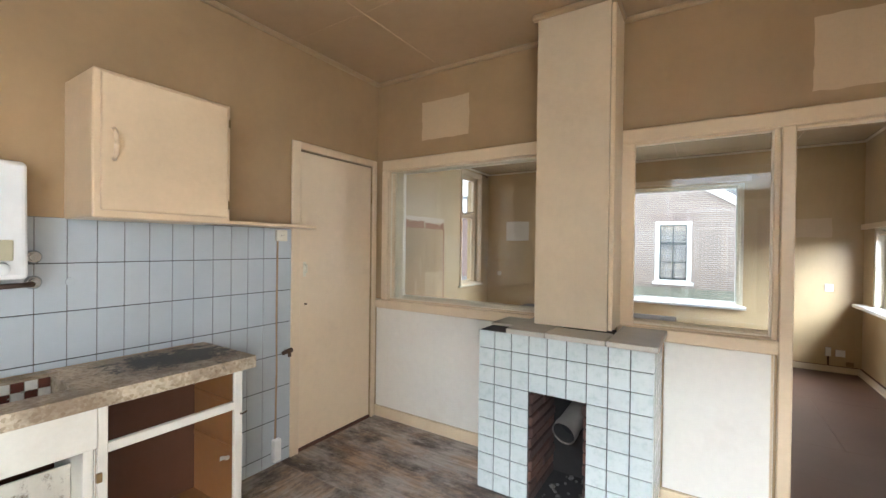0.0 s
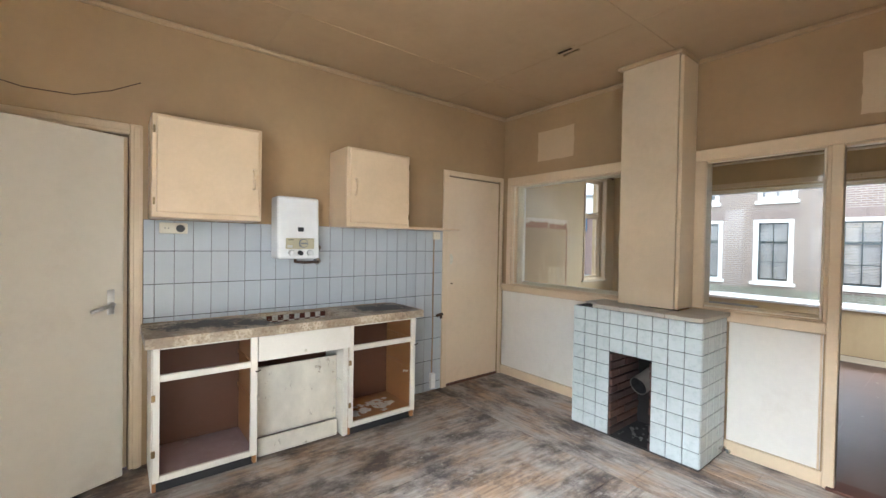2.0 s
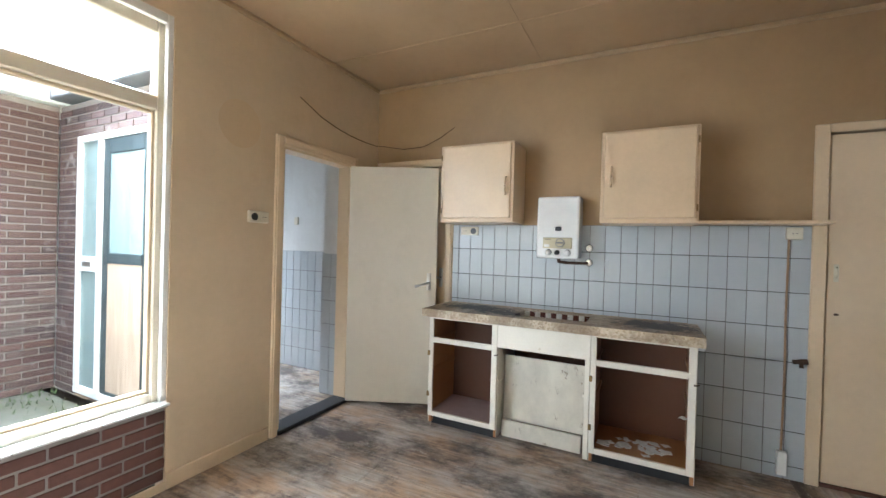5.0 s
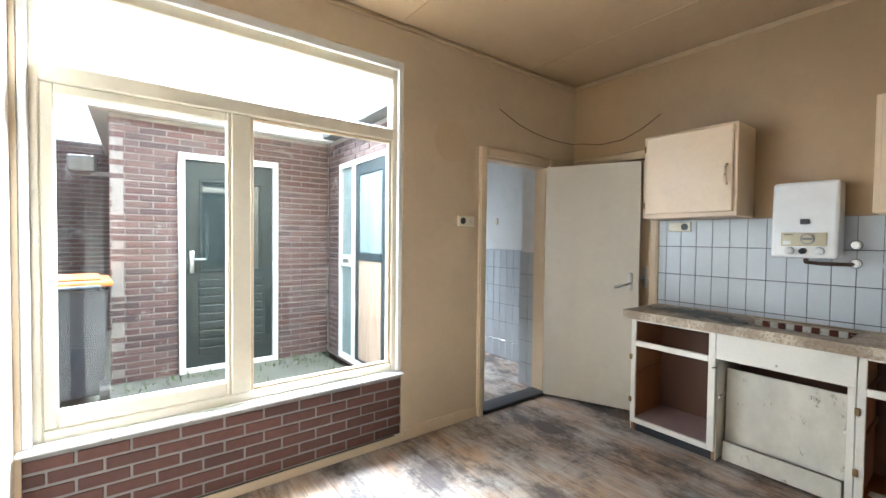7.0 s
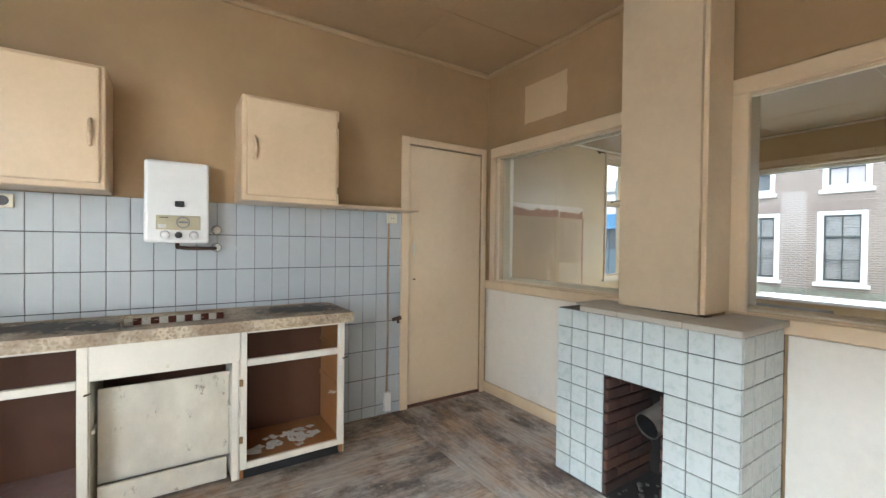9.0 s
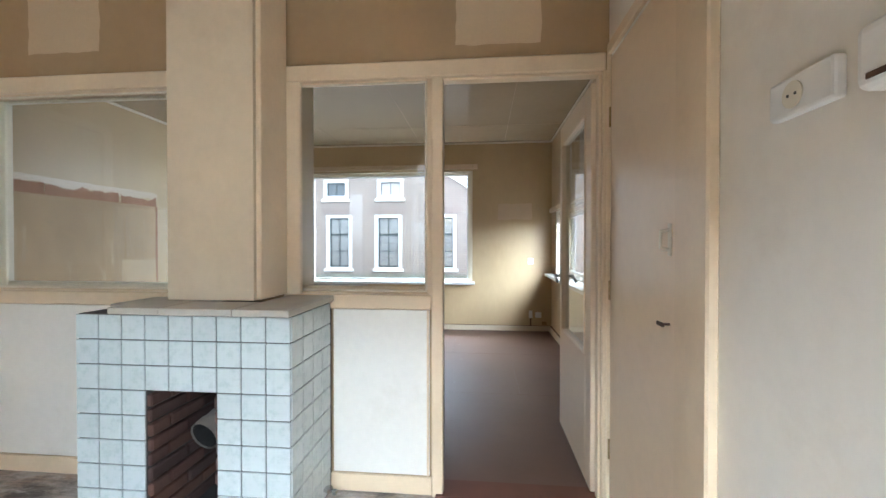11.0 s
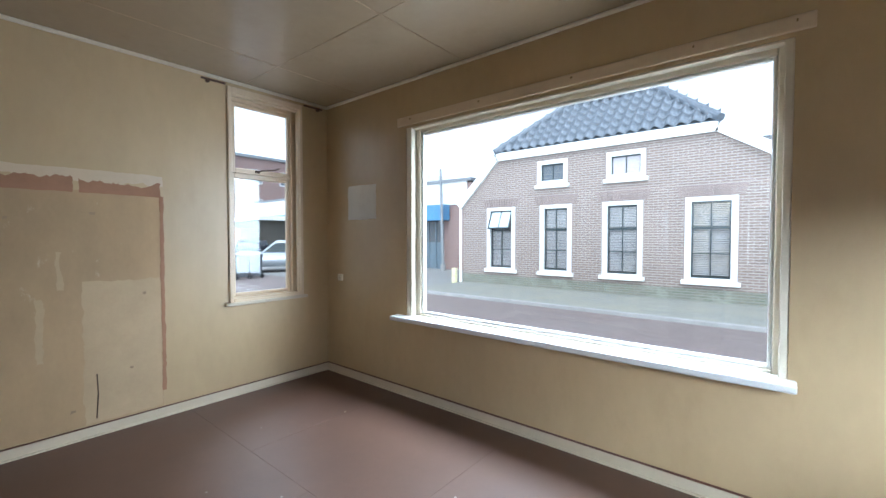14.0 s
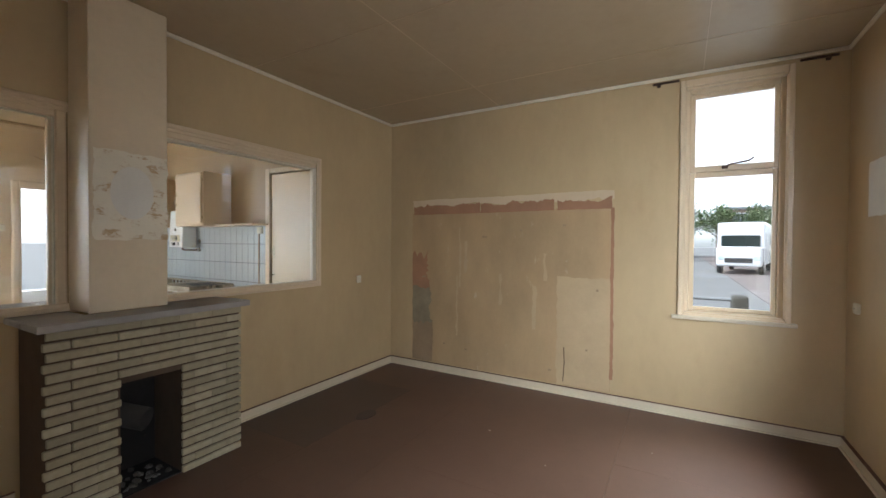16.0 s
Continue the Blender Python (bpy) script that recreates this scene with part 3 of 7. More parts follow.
def ragged(axis, a, u0, u1, v0, v1, rough=0.01, step=0.03, thick=0.002, seed=1, drift=0.6):
    """A thin patch with an uneven outline; a and a+thick are its faces. rough: (left, right, bottom, top) or one value."""
    rnd = random.Random(seed)
    r = rough if isinstance(rough, tuple) else (rough,) * 4
    pts = []

    def run(p, q, amp, nx, ny):
        n = max(2, int(math.dist(p, q) / step))
        w = 0.0
        for i in range(n):
            w = drift * w + rnd.uniform(-1, 1) * amp
            k = i / n
            pts.append((p[0] + (q[0] - p[0]) * k + nx * w, p[1] + (q[1] - p[1]) * k + ny * w))
    run((u0, v0), (u1, v0), r[2], 0, 1)
    run((u1, v0), (u1, v1), r[1], 1, 0)
    run((u1, v1), (u0, v1), r[3], 0, 1)
    run((u0, v1), (u0, v0), r[0], 1, 0)
    bm = bmesh.new()
    at = (lambda q, u, v: (q, u, v)) if axis == "x" else (lambda q, u, v: (u, q, v)) if axis == "y" else (lambda q, u, v: (u, v, q))
    f = bm.faces.new([bm.verts.new(at(a, *p)) for p in pts])
    ext = bmesh.ops.extrude_face_region(bm, geom=[f])
    d = Vector(at(thick, 0, 0))
    for v in ext["geom"]:
        if isinstance(v, bmesh.types.BMVert):
            v.co += d
    bmesh.ops.triangulate(bm, faces=[q for q in bm.faces if len(q.verts) > 4])
    return bm


def piece_mesh(name, sx, sy, sz, mat, bevel=0.0015):
    return mesh_of(boxed(-sx / 2, sx / 2, -sy / 2, sy / 2, -sz / 2, sz / 2, bevel), name, M[mat])


def piece(name, me, at, parent, turn=None):
    ob = new(name, me)
    ob.parent = parent
    ob.matrix_basis = Matrix.LocRotScale(at, turn, None)
    return ob


# ---- the rooms: plan ----
# kitchen: x 0..KE, y KS..0; front room: x RW..RE, y 0.1..RN
KE, KS, KH = 3.42, -3.937, 2.73
RW, RE, RN, RH = -0.89, 3.79, 3.862, 2.645
GROUND = -0.20

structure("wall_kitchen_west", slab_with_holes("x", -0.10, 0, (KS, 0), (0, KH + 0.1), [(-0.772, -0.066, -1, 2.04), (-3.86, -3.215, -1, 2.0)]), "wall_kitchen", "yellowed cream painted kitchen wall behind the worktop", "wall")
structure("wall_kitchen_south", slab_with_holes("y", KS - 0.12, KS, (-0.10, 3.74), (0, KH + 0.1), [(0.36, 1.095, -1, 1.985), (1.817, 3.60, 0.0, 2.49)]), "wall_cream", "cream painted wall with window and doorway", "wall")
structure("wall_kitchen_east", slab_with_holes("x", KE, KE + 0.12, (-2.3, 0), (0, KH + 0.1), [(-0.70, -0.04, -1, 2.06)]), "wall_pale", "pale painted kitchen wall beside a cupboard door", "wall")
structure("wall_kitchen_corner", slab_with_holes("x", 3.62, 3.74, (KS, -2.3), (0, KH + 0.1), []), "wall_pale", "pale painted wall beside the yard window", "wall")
structure("wall_cupboard_back", boxed(KE + 0.5, KE + 0.55, -1.0, 0, 0, KH), "wall_kitchen", "plain cupboard back wall", "wall")
structure("partition_wall_right", slab_with_holes("y", 0, 0.03, (1.80, 4.05), (0, KH + 0.1), [(1.885, 2.62, 0.93, 2.04), (2.655, 3.385, -1, 2.0)]), "wall_kitchen", "thin cream partition beside the doorway", "wall")
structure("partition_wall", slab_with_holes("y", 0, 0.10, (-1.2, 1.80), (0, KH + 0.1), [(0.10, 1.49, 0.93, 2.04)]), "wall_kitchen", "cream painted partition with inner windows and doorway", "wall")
structure("wall_room_face_right", slab_with_holes("y", 0.0325, 0.037, (1.80, RE), (0, RH), [(1.84, 2.62, 0.93, 2.045), (2.62, 3.40, -1, 2.03)]), "wall_room", "yellowed wallpaper beside the doorway", "wall")
structure("wall_room_face", slab_with_holes("y", 0.1025, 0.108, (RW, 1.80), (0, RH), [(0.195, 1.50, 0.96, 2.045)]), "wall_room", "yellowed wallpaper on the room side of the partition", "wall")
structure("wall_room_west", slab_with_holes("x", RW - 0.25, RW, (0.10, 4.11), (0, RH + 0.1), [(2.914, 3.563, 0.79, 2.55)]), "wall_room", "yellowed wallpapered wall with a narrow sash window", "wall")
structure("wall_room_north", slab_with_holes("y", RN, RN + 0.245, (RW, 4.04), (0, RH + 0.1), [(0.225, 2.695, 0.67, 2.25)]), "wall_room", "yellowed wallpapered wall with a large street window", "wall")
structure("wall_room_east", slab_with_holes("x", RE, RE + 0.25, (0.038, RN), (0, RH + 0.1), [(1.62, 3.55, 0.80, 1.64)]), "wall_room", "yellowed wallpapered wall with a wide low window", "wall")
structure("ceiling_kitchen", slab_with_holes("z", KH, KH + 0.012, (-0.10, 4.05), (KS - 0.12, 0), [(1.28, 1.43, -0.865, -0.785)]), "ceiling", "yellowed ceiling boards with a torn hole", "ceiling")
# Unseen black box added above the hole: blocks stray light, keeps it dark.
structure("roof_void", slab_with_holes("z", KH + 0.013, KH + 0.6, (0.9, 1.9), (-1.3, -0.4), [(1.0, 1.8, -1.2, -0.5)]), "hollow_black", "added black box that keeps the ceiling hole dark", "ceiling")
structure("roof_boards", boxed(0.8, 2.0, -1.4, -0.3, KH + 0.602, KH + 0.64), "hollow_black", "added black lid over the ceiling hole box", "ceiling")
structure("ceiling_room", boxed(RW - 0.25, RE + 0.25, 0.031, RN + 0.24, RH, RH + 0.08), "ceiling_room", "glossy cream painted ceiling boards", "ceiling")

# ceiling seams and cornice strips
bm = bmesh.new()
for x in (0.62, 1.84, 3.05):
    box(bm, x - 0.012, x + 0.012, KS, 0, KH - 0.004, KH)
for y in (-0.83, -2.45):
    box(bm, 0, KE, y - 0.012, y + 0.012, KH - 0.003, KH - 0.0005)
structure("ceiling_strip_kitchen", bm, "ceiling", "thin painted strips over the ceiling joints", "trim")
bm = bmesh.new()
for x in (-0.33, 0.83, 1.96, 3.14):
    box(bm, x - 0.002, x + 0.002, 0.11, RN, RH - 0.003, RH)
for y in (1.4, 3.04):
    box(bm, RW, RE, y - 0.002, y + 0.002, RH - 0.0025, RH - 0.0005)
structure("ceiling_strip_room", bm, "ceiling", "narrow joints between the ceiling boards", "trim")
bm = bmesh.new()
for q in ((0, 0.03, KS, 0), (0.03, KE, -0.03, 0), (0.03, 3.6, KS, KS + 0.03), (KE - 0.03, KE, -2.3, -0.03), (1.44, 1.90, -0.32, -0.29), (1.44, 1.47, -0.29, -0.03), (1.87, 1.90, -0.29, -0.03)):
    box(bm, q[0], q[1], q[2], q[3], KH - 0.032, KH, 0.008)
structure("cornice_kitchen", bm, "ceiling", "small cream cornice round the kitchen ceiling", "trim")
bm = bmesh.new()
for q in ((RW, RW + 0.022, 0.108, RN), (RW + 0.022, 1.80, 0.108, 0.13), (1.80, RE, 0.037, 0.06), (RW + 0.022, RE, RN - 0.022, RN), (RE - 0.022, RE, 0.06, RN - 0.022)):
    box(bm, q[0], q[1], q[2], q[3], RH - 0.024, RH, 0.006)
structure("cornice_room", bm, "gloss_pale", "small cream cornice round the room ceiling", "trim")

# skirting boards
bm = bmesh.new()
box(bm, 0, 1.2, -0.018, 0, 0, 0.085, 0.004)
box(bm, 2.10, 2.60, -0.018, 0, 0, 0.085, 0.004)
box(bm, 1.17, 1.817, KS, KS + 0.016, 0, 0.085, 0.004)
box(bm, KE - 0.016, KE, -2.3, -0.80, 0, 0.085, 0.004)
structure("baseboard_kitchen", bm, "gloss", "cream skirting board along the kitchen walls", "baseboard")
bm = bmesh.new()
for q in ((RW, RW + 0.02, 0.108, RN), (RW + 0.02, 1.16, 0.108, 0.128), (2.10, 2.60, 0.037, 0.055), (RW + 0.02, RE - 0.02, RN - 0.02, RN), (RE - 0.02, RE, 0.05, RN)):
    box(bm, q[0], q[1], q[2], q[3], 0, 0.075, 0.004)
# Dark strip paints in the shadow gap on top of the skirting.
gap = bmesh.new()
for q in ((RW, RW + 0.021, 0.108, RN), (RW + 0.021, 1.16, 0.108, 0.129), (2.10, 2.60, 0.037, 0.056), (RW + 0.021, RE - 0.021, RN - 0.021, RN), (RE - 0.021, RE, 0.06, RN - 0.021)):
    box(gap, q[0], q[1], q[2], q[3], 0.0752, 0.0778)
structure("baseboard_dirt", gap, "dado", "dark strip for the gap along the top of the skirting", "trim")
structure("baseboard_room", bm, "skirting", "scuffed cream skirting board along the room walls", "baseboard")
bm = bmesh.new()
for q in ((RW + 0.02, RW + 0.036, 0.128, RN - 0.02), (RW + 0.036, 1.16, 0.128, 0.144), (RW + 0.036, RE - 0.036, RN - 0.036, RN - 0.02), (RE - 0.036, RE - 0.02, 0.144, RN - 0.02)):
    box(bm, q[0], q[1], q[2], q[3], 0, 0.018, 0.004)
structure("floor_moulding", bm, "skirting", "thin moulding at the foot of the skirting", "trim")

# ---- the partition's woodwork ----
frame_k = thing("partition_frame", "cream gloss timber frame of the inner windows", "window frame", kind="structure")
bm = bmesh.new()
box(bm, 0.075, 1.47, -0.028, -0.001, 2.0, 2.085, 0.006)
box(bm, 1.87, 3.40, -0.028, -0.001, 2.0, 2.08, 0.006)
part("top_rail", bm, "gloss", frame_k)
bm = bmesh.new()
box(bm, 0.0, 1.47, -0.035, -0.001, 0.895, 0.965, 0.006)
box(bm, 1.87, 2.60, -0.035, -0.001, 0.895, 0.965, 0.006)
part("bottom_rail", bm, "gloss", frame_k)
for x0, x1 in ((0.075, 0.135), (1.87, 1.955), (2.60, 2.655), (3.385, 3.418)):
    z0, z1 = (0.0, 2.0) if x0 > 2 else (0.965, 2.0)
    part("post", boxed(x0, x1, -0.03, (0.032 if x0 > 2.5 else -0.001), z0, z1, 0.005), "gloss", frame_k)
part("jamb", boxed(3.372, 3.385, -0.01, 0.035, 0, 1.985, 0.002), "gloss", frame_k)
part("head", boxed(2.655, 3.385, -0.012, 0.045, 1.985, 2.0, 0.003), "gloss", frame_k)
for x0, x1 in ((0.10, 1.49), (1.885, 2.62)):
    d = 0.098 if x0 < 1 else 0.029
    part("sash", ring("y", 0.002, d, x0, x1, 0.93, 2.04, 0.045, 0.006), "gloss", frame_k)
    part("bead", ring("y", 0.004, 0.012, x0 + 0.045, x1 - 0.045, 0.975, 1.995, 0.012, 0.004), "gloss_pale", frame_k)
    pane(frame_k, "y", d / 2, x0 + 0.047, x1 - 0.047, 0.977, 1.993, "glass_in")
    left = 0.145 if x0 < 1 else x0 - 0.055
    bm = ring("y", d + 0.011, d + 0.022, left, min(x1 + 0.055, 2.655), 0.945, 2.082, 0.055, 0.005)
    part("architrave", bm, "gloss", frame_k)
    bm = ring("y", d + 0.023, d + 0.034, left + 0.012, min(x1 + 0.043, 2.643), 0.957, 2.07, 0.022, 0.004)
    part("architrave_bead", bm, "gloss", frame_k)
part("stop", ring("y", 0.06, 0.0975, 0.146, 1.444, 0.976, 1.994, (0.085, 0.02, 0.028, 0.012), 0.006), "gloss_pale", frame_k)
for x0, x1 in ((0.0, 1.2), (2.10, 2.60)):
    part("lower_panel", boxed(x0 + 0.012, x1 - 0.012, -0.008, -0.001, 0.09, 0.89, 0.002), "panel", frame_k)
part("panel_bead", boxed(2.575, 2.585, -0.013, -0.008, 0.09, 0.89, 0.002), "gloss", frame_k)
solid("threshold", boxed(2.62, 3.40, -0.05, 0.10, 0.0, 0.018, 0.004), "dado", "dark worn timber threshold in the doorway", "threshold")

# ---- doors ----


def casing(axis, a0, a1, u0, u1, top, w=0.07):
    bm = bmesh.new()
    for p in ((u0 - w, u0, 0, top + w), (u1, u1 + w, 0, top + w), (u0, u1, top, top + w)):
        box(bm, *((a0, a1, p[0], p[1]) if axis == "x" else (p[0], p[1], a0, a1)), p[2], p[3], 0.006)
        q = (p[0] + 0.02, p[1] - 0.012, p[2], p[3] - 0.015) if p[1] - p[0] < 0.2 else (p[0], p[1], p[2] + 0.02, p[3] - 0.015)
        e = 0.008 if a1 > a0 else -0.008
        box(bm, *((a1, a1 + e, q[0], q[1]) if axis == "x" else (q[0], q[1], a1, a1 + e)), q[2], q[3], 0.003)
    return bm


def hinge(parent, at, axis="z"):
    bm = bmesh.new()
    for k in range(3):
        tube(bm, (at[0], at[1], at[2] - 0.045 + k * 0.03), (at[0], at[1], at[2] - 0.017 + k * 0.03), 0.007, n=8)
    part("hinge", bm, "brass", parent, "painted steel hinge")


door = thing("door_1", "closed flush cream painted cupboard door", "door", kind="structure")
part("leaf", boxed(-0.035, -0.004, -0.765, -0.072, 0.022, 2.03, 0.004), "leaf", door)
bm = bmesh.new()
for p in ((-0.84, -0.772, 0, 2.09), (-0.066, -0.022, 0, 2.09), (-0.772, -0.066, 2.04, 2.09)):
    box(bm, 0.0, 0.018, p[0], p[1], p[2], p[3], 0.005)
part("casing", bm, "gloss", door)
part("jamb", boxed(-0.08, -0.055, -0.772, -0.066, 0, 2.04), "gloss", door)
part("sill", boxed(-0.05, 0.0, -0.772, -0.066, 0.0, 0.016), "dado", door)
for z in (0.28, 1.02, 1.78):
    hinge(door, (0.0, -0.069, z))
bm = bmesh.new()
box(bm, -0.004, 0.002, -0.735, -0.713, 1.185, 1.285, 0.002)
rod(bm, [(0.0, -0.724, 1.21), (0.022, -0.724, 1.215), (0.022, -0.724, 1.262), (0.0, -0.724, 1.268)], 0.005)
part("door_handle", bm, "plastic", door, "small cream pull handle")
bm = bmesh.new()
tube(bm, (-0.004, -0.72, 1.0), (0.016, -0.72, 1.0), 0.004)
box(bm, 0.012, 0.018, -0.735, -0.712, 0.994, 1.004, 0.002)
part("key", bm, "iron", door, "small dark key in the lock")

door = thing("door_2", "wide open flush grey-cream kitchen door", "door", kind="structure")
H2, W2 = Vector((0.395, KS + 0.02, 0)), 0.735
ang2 = math.atan2(-3.27 + 3.917, 0.105 - 0.395)
leaf2 = part("leaf", boxed(0, W2, -0.02, 0.02, 0.02, 1.965, 0.004), "leaf_grey", door)
leaf2.matrix_basis = Matrix.LocRotScale(H2, Euler((0, 0, ang2)), None)
bm = bmesh.new()
for s in (-1, 1):
    box(bm, 0.655, 0.69, s * 0.022 - 0.003, s * 0.022 + 0.003, 0.96, 1.10, 0.003)
    rod(bm, [(0.672, s * 0.02, 1.02), (0.672, s * 0.06, 1.02), (0.565, s * 0.065, 0.99)], 0.010)
hd = part("door_handle", bm, "aluminium", leaf2, "aluminium lever handle", True)
bm = casing("y", KS, KS + 0.018, 0.365, 1.092, 1.98, 0.068)
part("casing", bm, "gloss", door)
bm = bmesh.new()
box(bm, 0.36, 0.385, KS - 0.12, KS - 0.001, 0, 1.985)
box(bm, 1.07, 1.095, KS - 0.12, KS - 0.001, 0, 1.985)
box(bm, 0.385, 1.07, KS - 0.12, KS - 0.001, 1.965, 1.985)
part("jamb", bm, "gloss", door)
part("sill", boxed(0.36, 1.095, KS - 0.12, KS + 0.03, 0.0, 0.03, 0.004), "plinth", door, "dark worn doorstep")

door = thing("door_5", "closed cream door behind the open leaf", "door", kind="structure")
part("leaf", boxed(-0.04, -0.01, -3.855, -3.22, 0.01, 1.99, 0.004), "leaf", door)
# Dark sheet added behind the leaf to block daylight in its gaps.
part("jamb", boxed(-0.095, -0.06, -3.86, -3.215, 0.0, 2.0), "wood_dark", door)
bm = casing("x", 0.0, 0.018, -3.862, -3.213, 2.0, 0.065)
part("casing", bm, "gloss", door)
bm = bmesh.new()
box(bm, -0.01, -0.004, -3.275, -3.24, 0.98, 1.14, 0.003)
rod(bm, [(-0.004, -3.257, 1.06), (0.05, -3.257, 1.06), (0.055, -3.36, 1.06)], 0.009)
part("door_handle", bm, "aluminium", door, "aluminium lever handle", True)

door = thing("door_3", "open glazed door of cream painted wood", "door", kind="structure")
leaf3 = part("leaf", ring("x", 3.355, 3.393, 0.055, 0.84, 0.02, 1.975, (0.105, 0.075, 0.63, 0.12), 0.004), "leaf", door)
part("bead", ring("x", 3.349, 3.399, 0.16, 0.765, 0.65, 1.855, 0.014, 0.005), "gloss", leaf3)
pane(leaf3, "x", 3.374, 0.162, 0.763, 0.652, 1.853, "glass_in")
bm = bmesh.new()
for s in (-1, 1):
    x = 3.374 + s * 0.021
    box(bm, x - 0.003, x + 0.003, 0.80, 0.825, 0.94, 1.05, 0.003)
    rod(bm, [(x, 0.813, 1.0), (x + s * 0.035, 0.813, 1.0), (x + s * 0.037, 0.72, 0.97)], 0.010)
part("door_handle", bm, "aluminium", leaf3, "aluminium lever handle", True)
for z in (0.25, 1.72):
    hinge(door, (3.399, 0.05, z))

door = thing("door_4", "closed glossy cream cupboard door", "door", kind="structure")
part("leaf", boxed(KE - 0.006, KE + 0.03, -0.69, -0.05, 0.02, 2.045, 0.004), "leaf", door)
bm = bmesh.new()
for p in ((-0.79, -0.70, 0, 2.11), (-0.04, -0.03, 0, 2.11), (-0.70, -0.04, 2.06, 2.11)):
    box(bm, KE - 0.02, KE, p[0], p[1], p[2], p[3], 0.004)
box(bm, KE - 0.032, KE, -0.90, -0.79, 0, 2.16, 0.006)
part("casing", bm, "gloss", door)
for z in (0.28, 1.0, 1.78):
    hinge(door, (KE - 0.006, -0.045, z))
bm = bmesh.new()
box(bm, KE - 0.010, KE - 0.006, -0.655, -0.632, 1.17, 1.27, 0.002)
rod(bm, [(KE - 0.01, -0.643, 1.19), (KE - 0.035, -0.643, 1.195), (KE - 0.035, -0.643, 1.245), (KE - 0.01, -0.643, 1.25)], 0.005)
part("door_handle", bm, "plastic", door, "small cream pull handle")
bm = bmesh.new()
tube(bm, (KE - 0.006, -0.64, 0.96), (KE - 0.03, -0.64, 0.96), 0.004)
box(bm, KE - 0.034, KE - 0.028, -0.66, -0.61, 0.953, 0.967, 0.003)
part("key", bm, "iron", door, "dark key in the lock")

# ---- windows ----


def sill_board(name, x0, x1, y0, y1, z0, z1, label):
    return solid(name, boxed(x0, x1, y0, y1, z0, z1, 0.008, 2), "white", label, "window sill", kind="structure")


win = thing("window_1", "large single-pane street window with cream frame", "window", kind="structure")
part("window_frame", ring("y", 3.925, 4.005, 0.225, 2.695, 0.67, 2.25, (0.105, 0.06, 0.03, 0.04), 0.006), "gloss_pale", win)
part("bead", ring("y", 3.94, 3.98, 0.33, 2.635, 0.70, 2.21, 0.018, 0.005), "white", win)
part("reveal", ring("y", 3.866, 3.925, 0.225, 2.695, 0.67, 2.25, (0.06, 0.035, 0.012, 0.012), 0.004), "gloss_pale", win)
pane(win, "y", 3.962, 0.348, 2.617, 0.718, 2.192)
sill_board("window_sill_street", 0.118, 2.728, 3.765, 3.925, 0.645, 0.683, "white painted sill of the street window")
solid("curtain_batten", boxed(0.14, 2.766, RN - 0.02, RN, 2.27, 2.34, 0.004), "gloss", "cream painted curtain batten above the street window", "batten")

for x in (0.30, 0.98, 1.66, 2.30, 2.70):
    solid("curtain_hook", rod(bmesh.new(), [(x, RN - 0.02, 2.315), (x, RN - 0.036, 2.312), (x, RN - 0.038, 2.302)], 0.0035, 6), "brass", "small brass hook screwed into the curtain batten", "hook", "hooks in the curtain batten")

win = thing("window_2", "wide low side window with cream frame", "window", kind="structure")
part("window_frame", ring("x", 3.87, 3.95, 1.62, 3.55, 0.80, 1.64, (0.10, 0.14, 0.075, 0.085), 0.006), "gloss_pale", win)
part("bead", ring("x", 3.885, 3.925, 1.72, 3.41, 0.875, 1.555, 0.02, 0.005), "white", win)
bm = bmesh.new()
for k, z in enumerate((1.615, 1.59)):
    box(bm, 3.84 - 0.015 * k, 3.87, 1.62, 3.55, z - 0.02, z, 0.004)
part("head_moulding", bm, "gloss", win)
part("reveal", ring("x", 3.795, 3.87, 1.62, 3.55, 0.80, 1.64, (0.02, 0.045, 0.012, 0.012), 0.004), "gloss_pale", win)
pane(win, "x", 3.905, 1.74, 3.39, 0.895, 1.535)
sill_board("window_sill_side", 3.685, 3.88, 1.585, 3.80, 0.775, 0.812, "white painted sill of the side window")
solid("blind_batten", boxed(3.757, 3.79, 1.55, 3.84, 1.645, 1.70, 0.004), "gloss", "cream batten above the side window", "batten")

win = thing("window_3", "narrow cream sash window with two panes", "window", kind="structure")
part("window_frame", ring("x", -1.05, -0.97, 2.914, 3.563, 0.79, 2.55, (0.05, 0.05, 0.035, 0.045), 0.006), "gloss", win)
part("casing", ring("x", RW, RW + 0.02, 2.893, 3.578, 0.79, 2.592, (0.034, 0.034, 0.02, 0.05), 0.006), "gloss", win)
part("casing_bead", ring("x", RW - 0.05, RW - 0.002, 2.9145, 3.5625, 0.80, 2.549, 0.022, 0.006), "gloss", win)
part("upper_sash", ring("x", -1.02, -0.98, 2.964, 3.513, 1.90, 2.505, (0.035, 0.03, 0.045, 0.03), 0.005), "gloss", win)
part("lower_sash", ring("x", -1.04, -1.002, 2.964, 3.513, 0.825, 1.90, (0.035, 0.03, 0.03, 0.04), 0.005), "gloss", win)
pane(win, "x", -1.0, 2.999, 3.483, 1.945, 2.475)
pane(win, "x", -1.02, 2.999, 3.483, 0.855, 1.86)
bm = bmesh.new()
rod(bm, [(-0.975, 3.19, 1.93), (-0.94, 3.22, 1.94), (-0.92, 3.33, 1.955), (-0.91, 3.36, 1.975)], 0.007)
box(bm, -0.982, -0.965, 3.17, 3.21, 1.915, 1.94, 0.003)
part("window_catch", bm, "iron", win, "rusty iron window catch")
